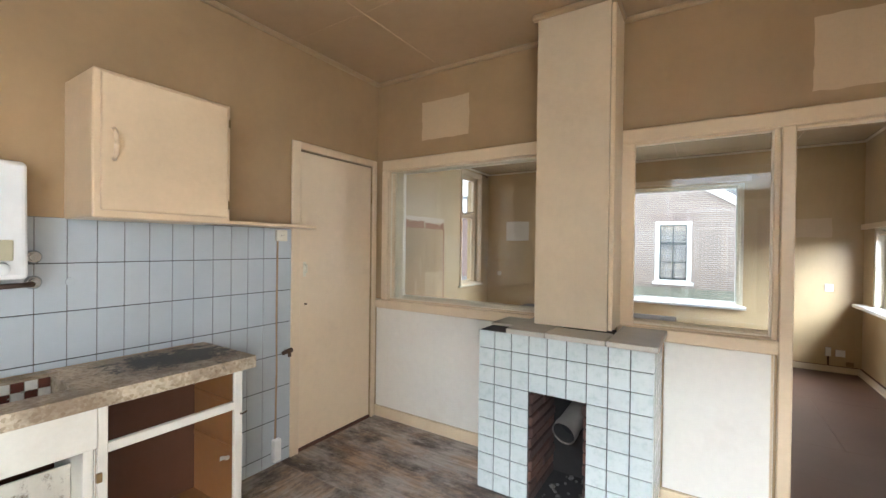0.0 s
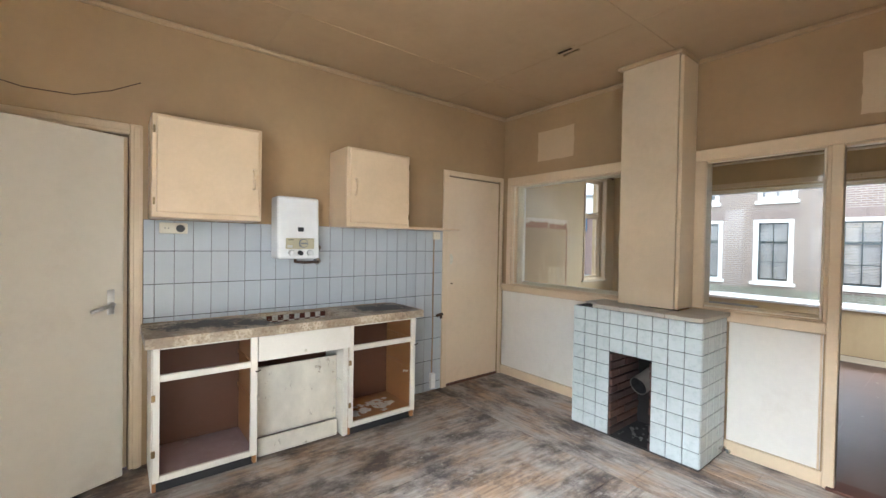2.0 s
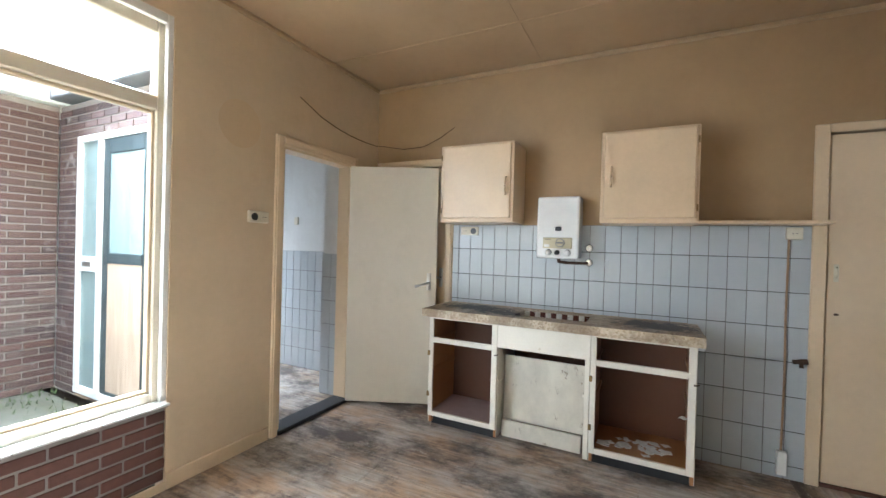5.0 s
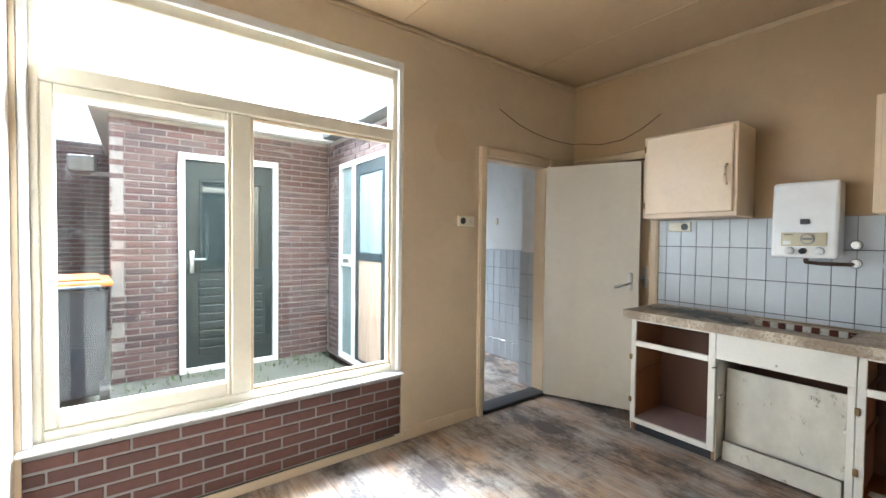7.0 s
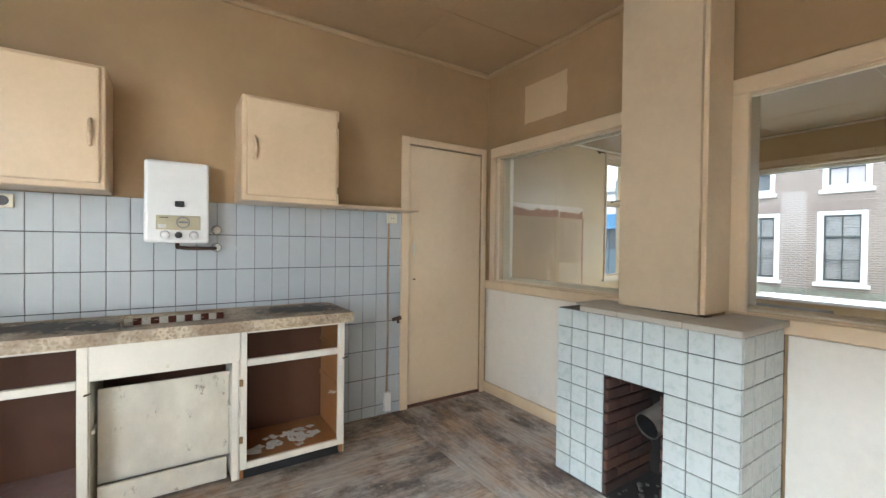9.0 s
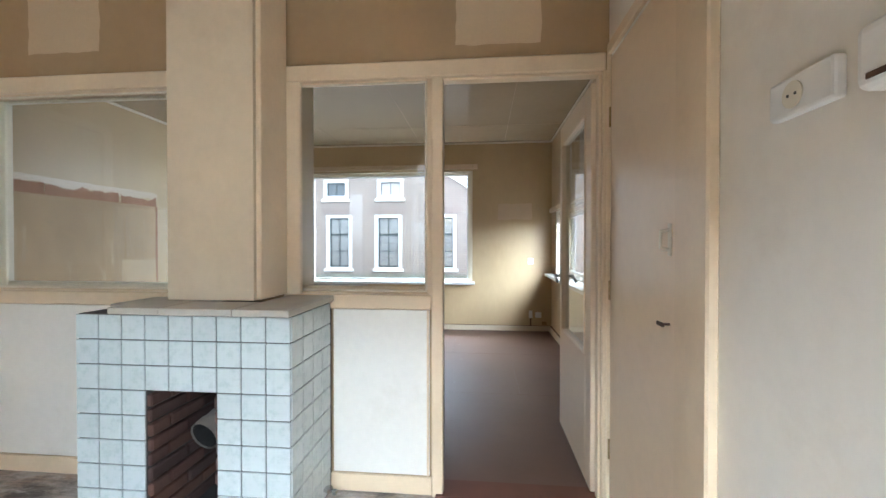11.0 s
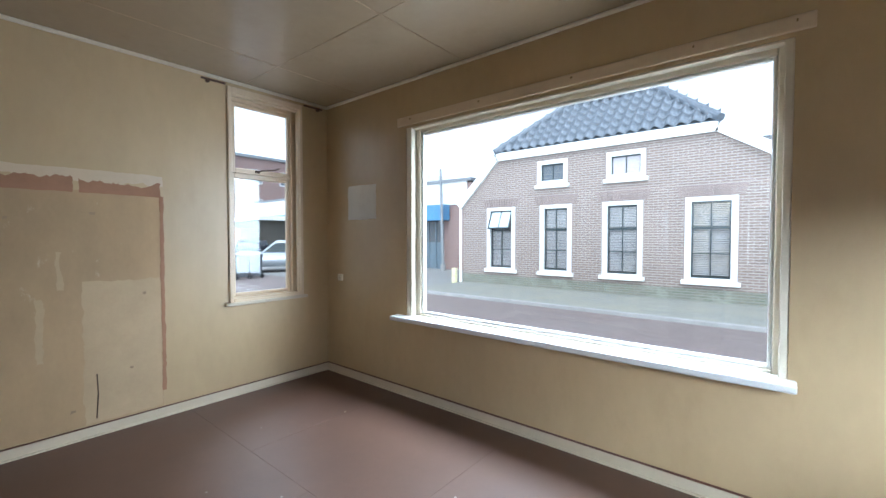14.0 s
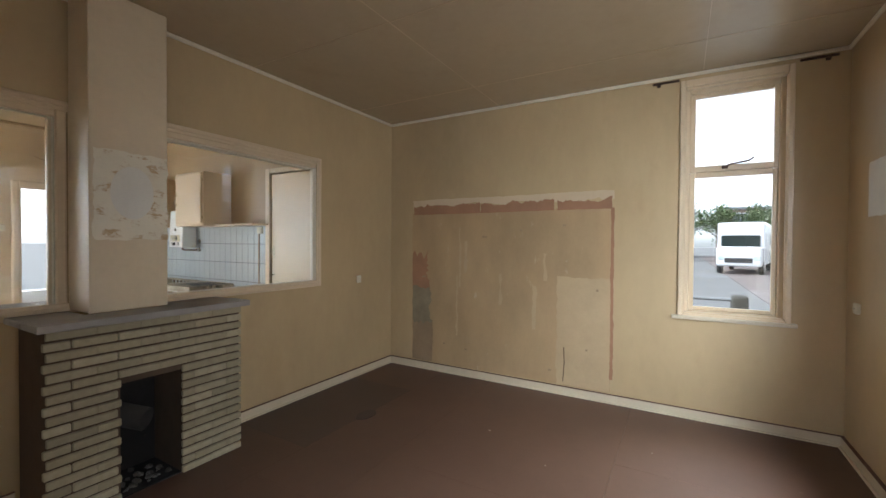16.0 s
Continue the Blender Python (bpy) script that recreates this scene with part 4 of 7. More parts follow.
solid("window_sill_sash", boxed(-0.97, -0.85, 2.855, 3.61, 0.768, 0.796, 0.006, 2), "skirting", "worn cream sill under the sash window", "window sill", kind="structure")
rail = thing("curtain_rail", "rusty broken remains of a curtain rail", "curtain rail")
for y0, y1 in ((2.70, 2.885), (3.60, 3.80)):
    part("rail", boxed(RW, RW + 0.012, y0, y1, 2.595, 2.611, 0.003), "iron", rail)
for y in (2.745, 3.745):
    part("bracket", boxed(RW, RW + 0.035, y - 0.012, y + 0.012, 2.575, 2.594, 0.003), "iron", rail)

win = thing("window_4", "yard window with cream frame and transom light", "window", kind="structure")
WX0, WX1 = 1.817, 3.60
part("window_frame", ring("y", -4.045, -3.975, WX0, WX1, 0.445, 2.49, (0.06, 0.06, 0.075, 0.105), 0.006), "gloss_pale", win)
part("mullion", boxed(2.73, 2.825, -4.05, -3.97, 0.52, 1.985, 0.006), "gloss_pale", win)
part("transom", boxed(1.877, 3.54, -4.055, -3.965, 1.985, 2.06, 0.006), "gloss_pale", win)
part("casement", ring("y", -4.035, -3.98, 2.825, 3.54, 0.52, 1.985, (0.02, 0.045, 0.07, 0.045), 0.006), "gloss_pale", win)
part("bead", ring("y", -4.025, -3.99, 1.877, 2.73, 0.52, 1.985, 0.016, 0.004), "gloss", win)
part("casing", ring("y", -3.972, -3.942, WX0, WX1, 0.47, 2.49, (0.03, 0.03, 0.004, 0.05), 0.004), "white", win)
pane(win, "y", -4.01, 1.893, 2.714, 0.536, 1.969)
pane(win, "y", -4.008, 2.845, 3.495, 0.59, 1.94)
pane(win, "y", -4.01, 1.877, 3.54, 2.06, 2.385)

# ---- fireplace between kitchen and room ----
bm = boxed(1.47, 1.865, -0.29, 0.05, 0.965, KH)
box(bm, 1.512, 1.884, 0.0505, 0.30, 0.962, RH, 0.004)
solid("chimney_breast", bm, "breast", "cream painted chimney breast above the fireplaces", "chimney", kind="structure")
solid("chimney_trim", boxed(1.8652, 1.888, -0.27, -0.03, 0.965, KH - 0.032, 0.004), "gloss", "cream strip beside the chimney breast", "trim", kind="structure")
fire = thing("fireplace", "fireplace clad in marbled pale blue-green tiles", "fireplace")
T = 0.1012
FX0, FY, FTOP = 1.196, -0.45, 0.925
OX0, OX1, OZ = FX0 + 3 * T, FX0 + 6 * T, 6 * T + 0.014
body = slab_with_holes("y", FY + 0.008, -0.002, (FX0 + 0.008, FX0 + 9 * T - 0.008), (0, FTOP), [(OX0, OX1, -1, OZ)])
part("body", body, "grout", fire)
bm = bmesh.new()
box(bm, OX0 - 0.001, OX1 + 0.001, -0.03, -0.004, 0.0, OZ)
part("fire_back", bm, "hearth_floor", fire, "sooty black back wall")
part("hearth", boxed(OX0, OX1, FY + 0.01, -0.03, 0.0, 0.012), "hearth_floor", fire, "ash-covered hearth")
bm = bmesh.new()
tube(bm, (1.655, -0.32, 0.385), (1.705, -0.02, 0.48), 0.062, n=20, caps=False)
tube(bm, (1.655, -0.32, 0.385), (1.6633, -0.27, 0.4008), 0.067, n=20, caps=False)
part("flue_pipe", bm, "pipe", fire, "grey stub of a stove flue pipe", True)
# Black sleeve and disc put the pipe's inner shade into the mouth.
bm = tube(bmesh.new(), (1.6558, -0.315, 0.3866), (1.70, -0.05, 0.4705), 0.0605, n=20, caps=False)
tube(bm, (1.6675, -0.245, 0.4088), (1.6725, -0.215, 0.4183), 0.06, n=20)
part("pipe_soot", bm, "hollow_black", fire, "black sleeve for the dark inside of the pipe")
rnd = random.Random(4)
for side, x in ((0, OX0 + 0.004), (1, OX1 - 0.004)):
    me = [piece_mesh("fire_brick", 0.026, w, 0.052, "brick_fire", 0.006) for w in (0.205, 0.10)]
    for k in range(10):
        for j in range(3):
            if j == 2 and k % 2 == 0:
                continue
            y = FY + 0.012 + (0.1025 + j * 0.211 if k % 2 == 0 else (0.05, 0.2085, 0.365)[j])
            piece("brick", me[1 if k % 2 and j != 1 else 0], (x + rnd.uniform(-0.005, 0.005), y, 0.032 + k * 0.0605), fire)
bm = bmesh.new()
for k in range(26):
    s = rnd.uniform(0.006, 0.02)
    bmesh.ops.create_icosphere(bm, subdivisions=1, radius=s, matrix=Matrix.LocRotScale((rnd.uniform(OX0 + 0.04, OX1 - 0.03), rnd.uniform(FY + 0.05, -0.06), 0.014 + s * 0.3), None, (1, 1, 0.6)))
tagged(part("ash_rubble", bm, "ash", fire, "pale crumbs of mortar"), kind="stuff")
mt = piece_mesh("tile", T - 0.0045, 0.008, T - 0.0045, "tile_mint")
for i in range(9):
    for j in range(9):
        if 3 <= i < 6 and j < 6:
            continue
        piece("tile", mt, (FX0 + (i + 0.5) * T, FY + 0.004, 0.014 + (j + 0.5) * T), fire)
ms = piece_mesh("tile", 0.008, T - 0.0045, T - 0.0045, "tile_mint")
for s, x in ((0, FX0 + 0.004), (1, FX0 + 9 * T - 0.004)):
    for i in range(4):
        for j in range(9):
            piece("tile", ms, (x, FY + 0.008 + (i + 0.5) * T + 0.003, 0.014 + (j + 0.5) * T), fire)
slab = thing("mantel_slab", "chipped beige stone mantel slabs on the tiled fireplace", "mantelpiece")
for k, (x0, x1, y0) in enumerate(((1.385, 1.60, -0.50), (1.604, 1.90, -0.505), (1.904, 2.128, -0.507))):
    part("slab", boxed(x0, x1, y0, -0.30 if x1 < 1.92 and x0 > 1.4 else -0.04, FTOP + 0.008, FTOP + 0.036, 0.005, 2), "slab", slab)
part("edge_slab", boxed(1.20, 1.46, -0.30, -0.04, FTOP + 0.003, FTOP + 0.018, 0.004), "slab", slab, "loose broken slab")
solid("gas_tap", rod(tube(bmesh.new(), (2.13, -0.12, 0.055), (2.13, -0.12, 0.075), 0.018), [(2.105, -0.12, 0.06), (2.165, -0.12, 0.06), (2.165, -0.15, 0.065)], 0.009), "chrome", "small chrome gas tap at the fireplace foot", "tap")

# room side
rfire = thing("brick_fireplace", "fireplace of narrow cream brick slips", "fireplace")
BX0, BX1, BY = 1.15, 2.11, 0.46
RO0, RO1, ROZ = 1.51, 1.81, 0.605
part("body", slab_with_holes("y", 0.112, BY - 0.012, (BX0 + 0.012, BX1 - 0.012), (0, 0.925), [(RO0, RO1, -1, ROZ)]), "grout_room", rfire)
part("fire_back", boxed(RO0, RO1, 0.113, 0.14, 0, ROZ), "hearth_floor", rfire, "sooty black back wall")
part("hearth", boxed(RO0, RO1, 0.14, BY - 0.02, 0, 0.012), "hearth_floor", rfire)
bm = bmesh.new()
tube(bm, (1.79, 0.15, 0.40), (1.655, 0.36, 0.35), 0.062, n=18, caps=False)
tube(bm, (1.79, 0.15, 0.40), (1.655, 0.36, 0.35), 0.052, n=18, caps=False)
part("flue_pipe", bm, "pipe_dark", rfire, "grey stub of a stove flue pipe", True)
bm = bmesh.new()
for k in range(40):
    s = rnd.uniform(0.006, 0.022)
    bmesh.ops.create_icosphere(bm, subdivisions=1, radius=s, matrix=Matrix.LocRotScale((rnd.uniform(RO0 + 0.03, RO1 - 0.03), rnd.uniform(0.17, BY - 0.06), 0.012 + s * 0.4), None, (1, 1, 0.7)))
tagged(part("ash_rubble", bm, "ash", rfire, "heap of grey rubble and ash"), kind="stuff")
rows_n, rh = 19, 0.925 / 19
lens = {}
for k in range(rows_n):
    z = (k + 0.5) * rh
    x = BX0 + 0.004 - (0.09 if k % 2 else 0.0)
    while x < BX1 - 0.01:
        a, b = max(x, BX0 + 0.002), min(x + 0.185, BX1 - 0.002)
        x += 0.189
        spans = [(a, b)]
        if z - rh / 2 < ROZ - 0.01:
            spans = [(a, min(b, RO0))] if a < RO0 < b else [(max(a, RO1), b)] if a < RO1 < b else [(a, b)] if b <= RO0 or a >= RO1 else []
            if a < RO0 and b > RO1:
                spans = [(a, RO0), (RO1, b)]
        for p, q in spans:
            if q - p < 0.02:
                continue
            w = round(q - p, 2)
            if w not in lens:
                lens[w] = piece_mesh("brick", w, 0.022, rh - 0.011, "brick_cream", 0.004)
            piece("brick", lens[w], ((p + q) / 2, BY - 0.011 + rnd.uniform(-0.002, 0.002), z), rfire)
    for j in range(2):
        if 0.16 not in lens:
            lens[0.16] = piece_mesh("brick", 0.16, 0.022, rh - 0.011, "brick_cream", 0.004)
        piece("brick", lens[0.16], (BX0 + 0.011, 0.215 + j * 0.164, z), rfire, Euler((0, 0, radians(90))))
solid("mantel_slab_room", boxed(BX0 - 0.03, BX1 + 0.03, 0.305, BY + 0.05, 0.926, 0.962, 0.006, 2), "slab_room", "grey stone mantel slab on the brick fireplace", "mantelpiece")
solid("mantel_slab_back", boxed(BX0 - 0.03, 1.465, 0.132, 0.303, 0.926, 0.957, 0.006), "slab_room", "grey stone slab behind the mantel", "mantelpiece")
solid("mantel_slab_back", boxed(1.89, BX1 + 0.03, 0.06, 0.303, 0.926, 0.957, 0.006), "slab_room", "grey stone slab behind the mantel", "mantelpiece")

# ---- kitchen wall tiles ----
tiles = thing("tile_splashback", "grey-blue upright glazed wall tiles with dark joints", "wall tiles", kind="structure")
bm = bmesh.new()
box(bm, 0.0005, 0.004, -3.145, -0.832, 0.87, 1.505)
box(bm, 0.0005, 0.004, -1.42, -0.832, 0.0, 0.87)
part("grout_bed", bm, "grout_pale", tiles)
bm = bmesh.new()
for j in range(7):
    z = 1.312 - j * 0.2053
    box(bm, 0.004, 0.0062, -3.145 if j < 3 else -1.42, -0.842, z - 0.0025, z + 0.0025)
part("course_joint", bm, "grout", tiles, "dark joints between the tile courses")
TW, TH, TY, TZ = 0.1026, 0.2053, -0.832, 1.312
mk = piece_mesh("tile", 0.007, TW - 0.0035, TH - 0.004, "tile_blue")
cut = {}


def wall_tile(y0, y1, z0, z1):
    k = (round(y1 - y0, 3), round(z1 - z0, 3))
    if k not in cut:
        cut[k] = piece_mesh("tile", 0.007, k[0] - 0.0035, k[1] - 0.004, "tile_blue")
    piece("tile", cut[k], (0.0045, (y0 + y1) / 2, (z0 + z1) / 2), tiles)


courses = [1.505] + [TZ - j * TH for j in range(7)] + [0.0]
for i in range(23):
    y1 = TY - i * TW
    y0 = max(y1 - TW, -3.145)
    for z1, z0 in zip(courses, courses[1:]):
        if i > 5:
            z0 = max(z0, 0.869)
        if z1 - z0 > 0.02:
            wall_tile(y0, y1, z0, z1)

# ---- base cabinets ----
CF = 0.43


def base_unit(y0, y1, back_shelf, label):
    u = thing("base_cabinet", label, "cabinet", "doorless base cabinets under the worktop")
    part("frame", ring("x", CF - 0.02, CF, y0, y1, 0.075, 0.808, (0.032, 0.04, 0.035, 0.016), 0.003), "unit", u, "chipped white front frame")
    part("drawer_rail", boxed(CF - 0.02, CF + 0.001, y0 + 0.032, y1 - 0.04, 0.618, 0.655, 0.003), "unit", u)
    part("side_panel", boxed(0.02, CF - 0.02, y0, y0 + 0.018, 0.02, 0.808), "wood_inside", u)
    part("side_panel", boxed(0.02, CF - 0.02, y1 - 0.018, y1, 0.02, 0.808), "wood_inside", u)
    part("outer_side", boxed(0.02, CF - 0.02, y1 + 0.0005, y1 + 0.004, 0.02, 0.808), "unit", u)
    part("outer_side", boxed(0.02, CF - 0.02, y0 - 0.004, y0 - 0.0005, 0.02, 0.808), "unit", u)
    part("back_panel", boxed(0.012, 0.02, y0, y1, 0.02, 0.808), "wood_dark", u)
    part("bottom_shelf", boxed(0.02, CF - 0.02, y0 + 0.018, y1 - 0.018, 0.09, 0.105), back_shelf, u)
    part("plinth", boxed(0.35, 0.375, y0 + 0.01, y1 - 0.01, 0, 0.085), "plinth", u, "black scuffed plinth")
    for ys in (y0 + 0.022, y1 - 0.032):
        part("shelf_batten", boxed(0.04, CF - 0.03, ys, ys + 0.012, 0.40, 0.425, 0.002), "wood_inside", u)
        part("drawer_runner", boxed(0.04, CF - 0.03, ys, ys + 0.012, 0.625, 0.645, 0.002), "wood_inside", u)
    for z in (0.22, 0.52):
        part("hinge_stub", boxed(CF, CF + 0.012, y0 - 0.006, y0 + 0.012, z, z + 0.035, 0.002), "brass", u, "brass hinge left without its door")
    part("catch", rod(bmesh.new(), [(CF, y1 - 0.01, 0.59), (CF + 0.016, y1 - 0.01, 0.592), (CF + 0.018, y1 + 0.012, 0.60)], 0.004), "iron", u)
    return u


base_unit(-3.118, -2.592, "shelf_mauve", "doorless white base cabinet with a mauve shelf")
base_unit(-1.985, -1.425, "wood_inside", "doorless white base cabinet with litter on its shelf")
mid = thing("sink_cabinet", "doorless sink cabinet with a stained panel", "cabinet")
part("apron", boxed(CF - 0.012, CF + 0.006, -2.59, -1.987, 0.648, 0.806, 0.003), "unit", mid, "white apron panel")
part("back_board", boxed(0.29, 0.30, -2.575, -2.024, 0.12, 0.572, 0.002), "board_dirty", mid, "stained and mouldy white board")
part("foot_board", boxed(0.345, 0.36, -2.57, -2.04, 0.02, 0.135, 0.004), "board_dirty", mid, "loose white board along the floor")
# Dark sheet added behind the board as the shade in the apron gap.
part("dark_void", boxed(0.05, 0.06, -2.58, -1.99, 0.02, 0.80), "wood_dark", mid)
part("side_board", boxed(0.10, CF - 0.02, -2.022, -1.992, 0.02, 0.80, 0.002), "unit", mid)
for y0 in (-2.584, -2.034):
    part("support_batten", boxed(0.31, CF - 0.03, y0, y0 + 0.012, 0.40, 0.418, 0.002), "unit", mid)
part("knob", tube(bmesh.new(), (CF + 0.006, -2.30, 0.675), (CF + 0.018, -2.30, 0.675), 0.007), "plastic", mid)

top = thing("worktop", "burnt and stained terrazzo worktop with a sink", "worktop")
SY0, SY1, SX0, SX1 = -2.50, -2.03, 0.10, 0.36
wt = slab_with_holes("z", 0.812, 0.868, (0.008, 0.486), (-3.155, -1.392), [(SX0, SX1, SY0, SY1)])
bmesh.ops.bevel(wt, geom=[e for e in wt.edges if len(e.link_faces) == 2 and e.calc_face_angle() > 0.5], offset=0.006, segments=2, affect="EDGES")
part("slab", wt, "worktop", top)
part("drip_rim", boxed(SX0 - 0.03, SX0 - 0.012, SY0 - 0.02, SY1 + 0.02, 0.869, 0.874, 0.002), "worktop", top)
basin = part("basin", slab_with_holes("z", 0.66, 0.68, (SX0 - 0.01, SX1 + 0.01), (SY0 - 0.01, SY1 + 0.01), []), "worktop", top, "shallow tiled sink basin")
bm = bmesh.new()
box(bm, SX0 - 0.012, SX0, SY0 - 0.012, SY1 + 0.012, 0.66, 0.812)
box(bm, SX1, SX1 + 0.012, SY0 - 0.012, SY1 + 0.012, 0.66, 0.812)
box(bm, SX0, SX1, SY0 - 0.012, SY0, 0.66, 0.812)
box(bm, SX0, SX1, SY1, SY1 + 0.012, 0.66, 0.812)
part("basin_wall", bm, "worktop", basin)
for key in ("tile_brown", "tile_white"):
    me = piece_mesh("tile", 0.006, 0.0355, 0.0355, key, 0.001)
    for r in range(4):
        for i in range(12):
            if (i + r) % 2 == (key == "tile_brown"):
                piece("tile", me, (SX0 + 0.003, SY0 + 0.024 + i * 0.0385, 0.846 - r * 0.0385), basin)

# litter in the open cabinets and on the worktop
rnd = random.Random(11)


def scraps(name, n, xs, ys, z, label, size=(0.01, 0.05), mat="rubble"):
    bm = bmesh.new()
    for k in range(n):
        s = rnd.uniform(*size)
        x, y = rnd.triangular(*xs), rnd.triangular(*ys)
        r = bmesh.ops.create_grid(bm, x_segments=2, y_segments=2, size=s, matrix=pose(x, y, z + 0.004, 0, 0, rnd.uniform(0, 360)))
        for v in r["verts"]:
            v.co.z += rnd.uniform(0, s * 0.4)
            v.co.x += rnd.uniform(-s, s) * 0.35
            v.co.y += rnd.uniform(-s, s) * 0.35
    ex = bmesh.ops.extrude_face_region(bm, geom=bm.faces[:])
    for v in ex["geom"]:
        if isinstance(v, bmesh.types.BMVert):
            v.co.z += 0.002
    return solid(name, bm, mat, label, "litter", kind="stuff")


scraps("paper_scraps", 34, (0.1, 0.39), (-1.9, -1.5), 0.106, "torn white paper scraps in the cabinet", (0.008, 0.028), "paper")
scraps("paper_scraps", 4, (0.30, 0.38), (-1.95, -1.86), 0.112, "crumpled white paper in the cabinet", (0.02, 0.04), "paper")
scraps("worktop_crumbs", 14, (0.1, 0.40), (-3.0, -1.5), 0.867, "white crumbs on the dirty worktop", (0.003, 0.009))
scraps("paper_strip", 3, (0.36, 0.39), (-1.49, -1.46), 0.37, "torn paper on the shelf batten", (0.012, 0.02), "paper")

# ---- wall cabinets, shelf, boiler ----


def wall_cabinet(y0, y1, z0, z1, depth, handle_y, label):
    c = thing("wall_cabinet", label, "cabinet", "cream wall cabinets above the worktop")
    part("body", boxed(0.008, depth - 0.018, y0, y1, z0, z1, 0.005), "cabinet", c)
    d = part("door", boxed(depth - 0.018, depth, y0 + 0.022, y1 - 0.018, z0 + 0.028, z1 - 0.012, 0.010, 3), "cabinet", c)
    bm = bmesh.new()
    zc = (z0 + z1) / 2 + (-0.03 if handle_y > (y0 + y1) / 2 else 0.0)
    rod(bm, [(depth, handle_y, zc - 0.06), (depth + 0.02, handle_y, zc - 0.045), (depth + 0.028, handle_y, zc), (depth + 0.02, handle_y, zc + 0.045), (depth, handle_y, zc + 0.06)], 0.008)
    part("handle", bm, "cabinet", d, "cream bow handle", True)
    for z in (z0 + 0.09, z1 - 0.09):
        hy = y0 + 0.012 if handle_y > (y0 + y1) / 2 else y1 - 0.009
        part("hinge", tube(bmesh.new(), (depth - 0.008, hy, z - 0.02), (depth - 0.008, hy, z + 0.02), 0.005), "brass", c)
    return c


wall_cabinet(-3.122, -2.548, 1.508, 2.085, 0.322, -2.60, "cream wall cabinet with the handle beside the boiler")
wall_cabinet(-1.972, -1.432, 1.500, 2.078, 0.338, -1.91, "cream wall cabinet over the end of the worktop")
sh = thing("wall_shelf", "thin cream shelf beside the wall cabinet", "shelf")
part("board", boxed(0.008, 0.20, -1.430, -0.79, 1.506, 1.524, 0.003), "cabinet", sh)

boiler = thing("gas_water_heater", "white enamelled gas water heater with beige dial plate", "water heater")
BYC = -2.262
bm = boxed(0.012, 0.185, BYC - 0.147, BYC + 0.147, 1.262, 1.70, 0.018, 3)
for v in bm.verts:
    if v.co.z > 1.6 and v.co.x > 0.1:
        v.co.x -= (v.co.z - 1.6) * 0.25
part("casing", bm, "enamel", boiler)
part("viewing_window", boxed(0.184, 0.189, BYC - 0.012, BYC + 0.030, 1.455, 1.485, 0.003), "black", boiler)
plate = part("dial_plate", boxed(0.184, 0.190, BYC - 0.095, BYC + 0.105, 1.332, 1.408, 0.003), "plastic_beige", boiler, "beige control plate")
dial = part("dial", tube(bmesh.new(), (0.19, BYC + 0.025, 1.372), (0.200, BYC + 0.025, 1.372), 0.031, n=24), "iron_grey", plate, "grey ringed dial")
part("dial_face", tube(bmesh.new(), (0.200, BYC + 0.025, 1.372), (0.206, BYC + 0.025, 1.372), 0.025, n=24), "plastic_beige", dial)
part("dial_grip", boxed(0.206, 0.216, BYC + 0.003, BYC + 0.047, 1.367, 1.377, 0.002), "iron_grey", dial)
part("plate_line", boxed(0.190, 0.1915, BYC - 0.08, BYC - 0.04, 1.394, 1.398), "black", plate)
part("plate_mark", boxed(0.190, 0.1915, BYC - 0.085, BYC - 0.05, 1.342, 1.360), "aluminium", plate)
for dy, mk_, r in ((-0.055, "enamel", 0.022), (0.005, "black", 0.018), (0.075, "enamel", 0.022)):
    part("knob", tube(bmesh.new(), (0.183, BYC + dy, 1.305), (0.212, BYC + dy, 1.302), r, r * 0.85, n=18), mk_, boiler, "", True)
bm = bmesh.new()
rod(bm, [(0.10, BYC + 0.0, 1.268), (0.10, BYC + 0.0, 1.238), (0.10, BYC + 0.06, 1.232), (0.06, -2.08, 1.232), (0.0, -2.066, 1.236)], 0.010)
part("pipe", bm, "iron", boiler, "dark connecting pipe", True)
for z in (1.34, 1.237):
    bm = tube(bmesh.new(), (0.008, -2.066, z), (0.020, -2.066, z), 0.028, 0.022, n=24)
    tube(bm, (0.02, -2.066, z), (0.042, -2.066, z), 0.017, n=12)
    solid("pipe_rosette", bm, "chrome", "worn chrome rosette on the tiled wall", "rosette", "pipe rosettes")


def socket(name, axis, a, u, z, w, h, discs, face, label, mat="plastic"):
    """Wall socket; a: the wall's plane, face: which way it looks along the axis."""
    s = thing(name, label, "socket")

    def b(d0, d1, u0, u1, z0, z1, bev):
        lo, hi = sorted((a + face * d0, a + face * d1))
        return boxed(lo, hi, u0, u1, z0, z1, bev, 2) if axis == "x" else boxed(u0, u1, lo, hi, z0, z1, bev, 2)

    def p(d, uu, zz):
        return (a + face * d, uu, zz) if axis == "x" else (uu, a + face * d, zz)
    part("plate", b(0.0, 0.022, u - w / 2, u + w / 2, z - h / 2, z + h / 2, 0.006), mat, s)
    for k, (du, m) in enumerate(discs):
        d = part("insert", tube(bmesh.new(), p(0.021, u + du, z), p(0.0245, u + du, z), 0.024, n=20), m, s)
        bm = bmesh.new()
        for e in (-0.009, 0.009):
            tube(bm, p(0.0245, u + du + e, z), p(0.0255, u + du + e, z), 0.003, n=8)
        part("pin_hole", bm, "black", d)
    return s


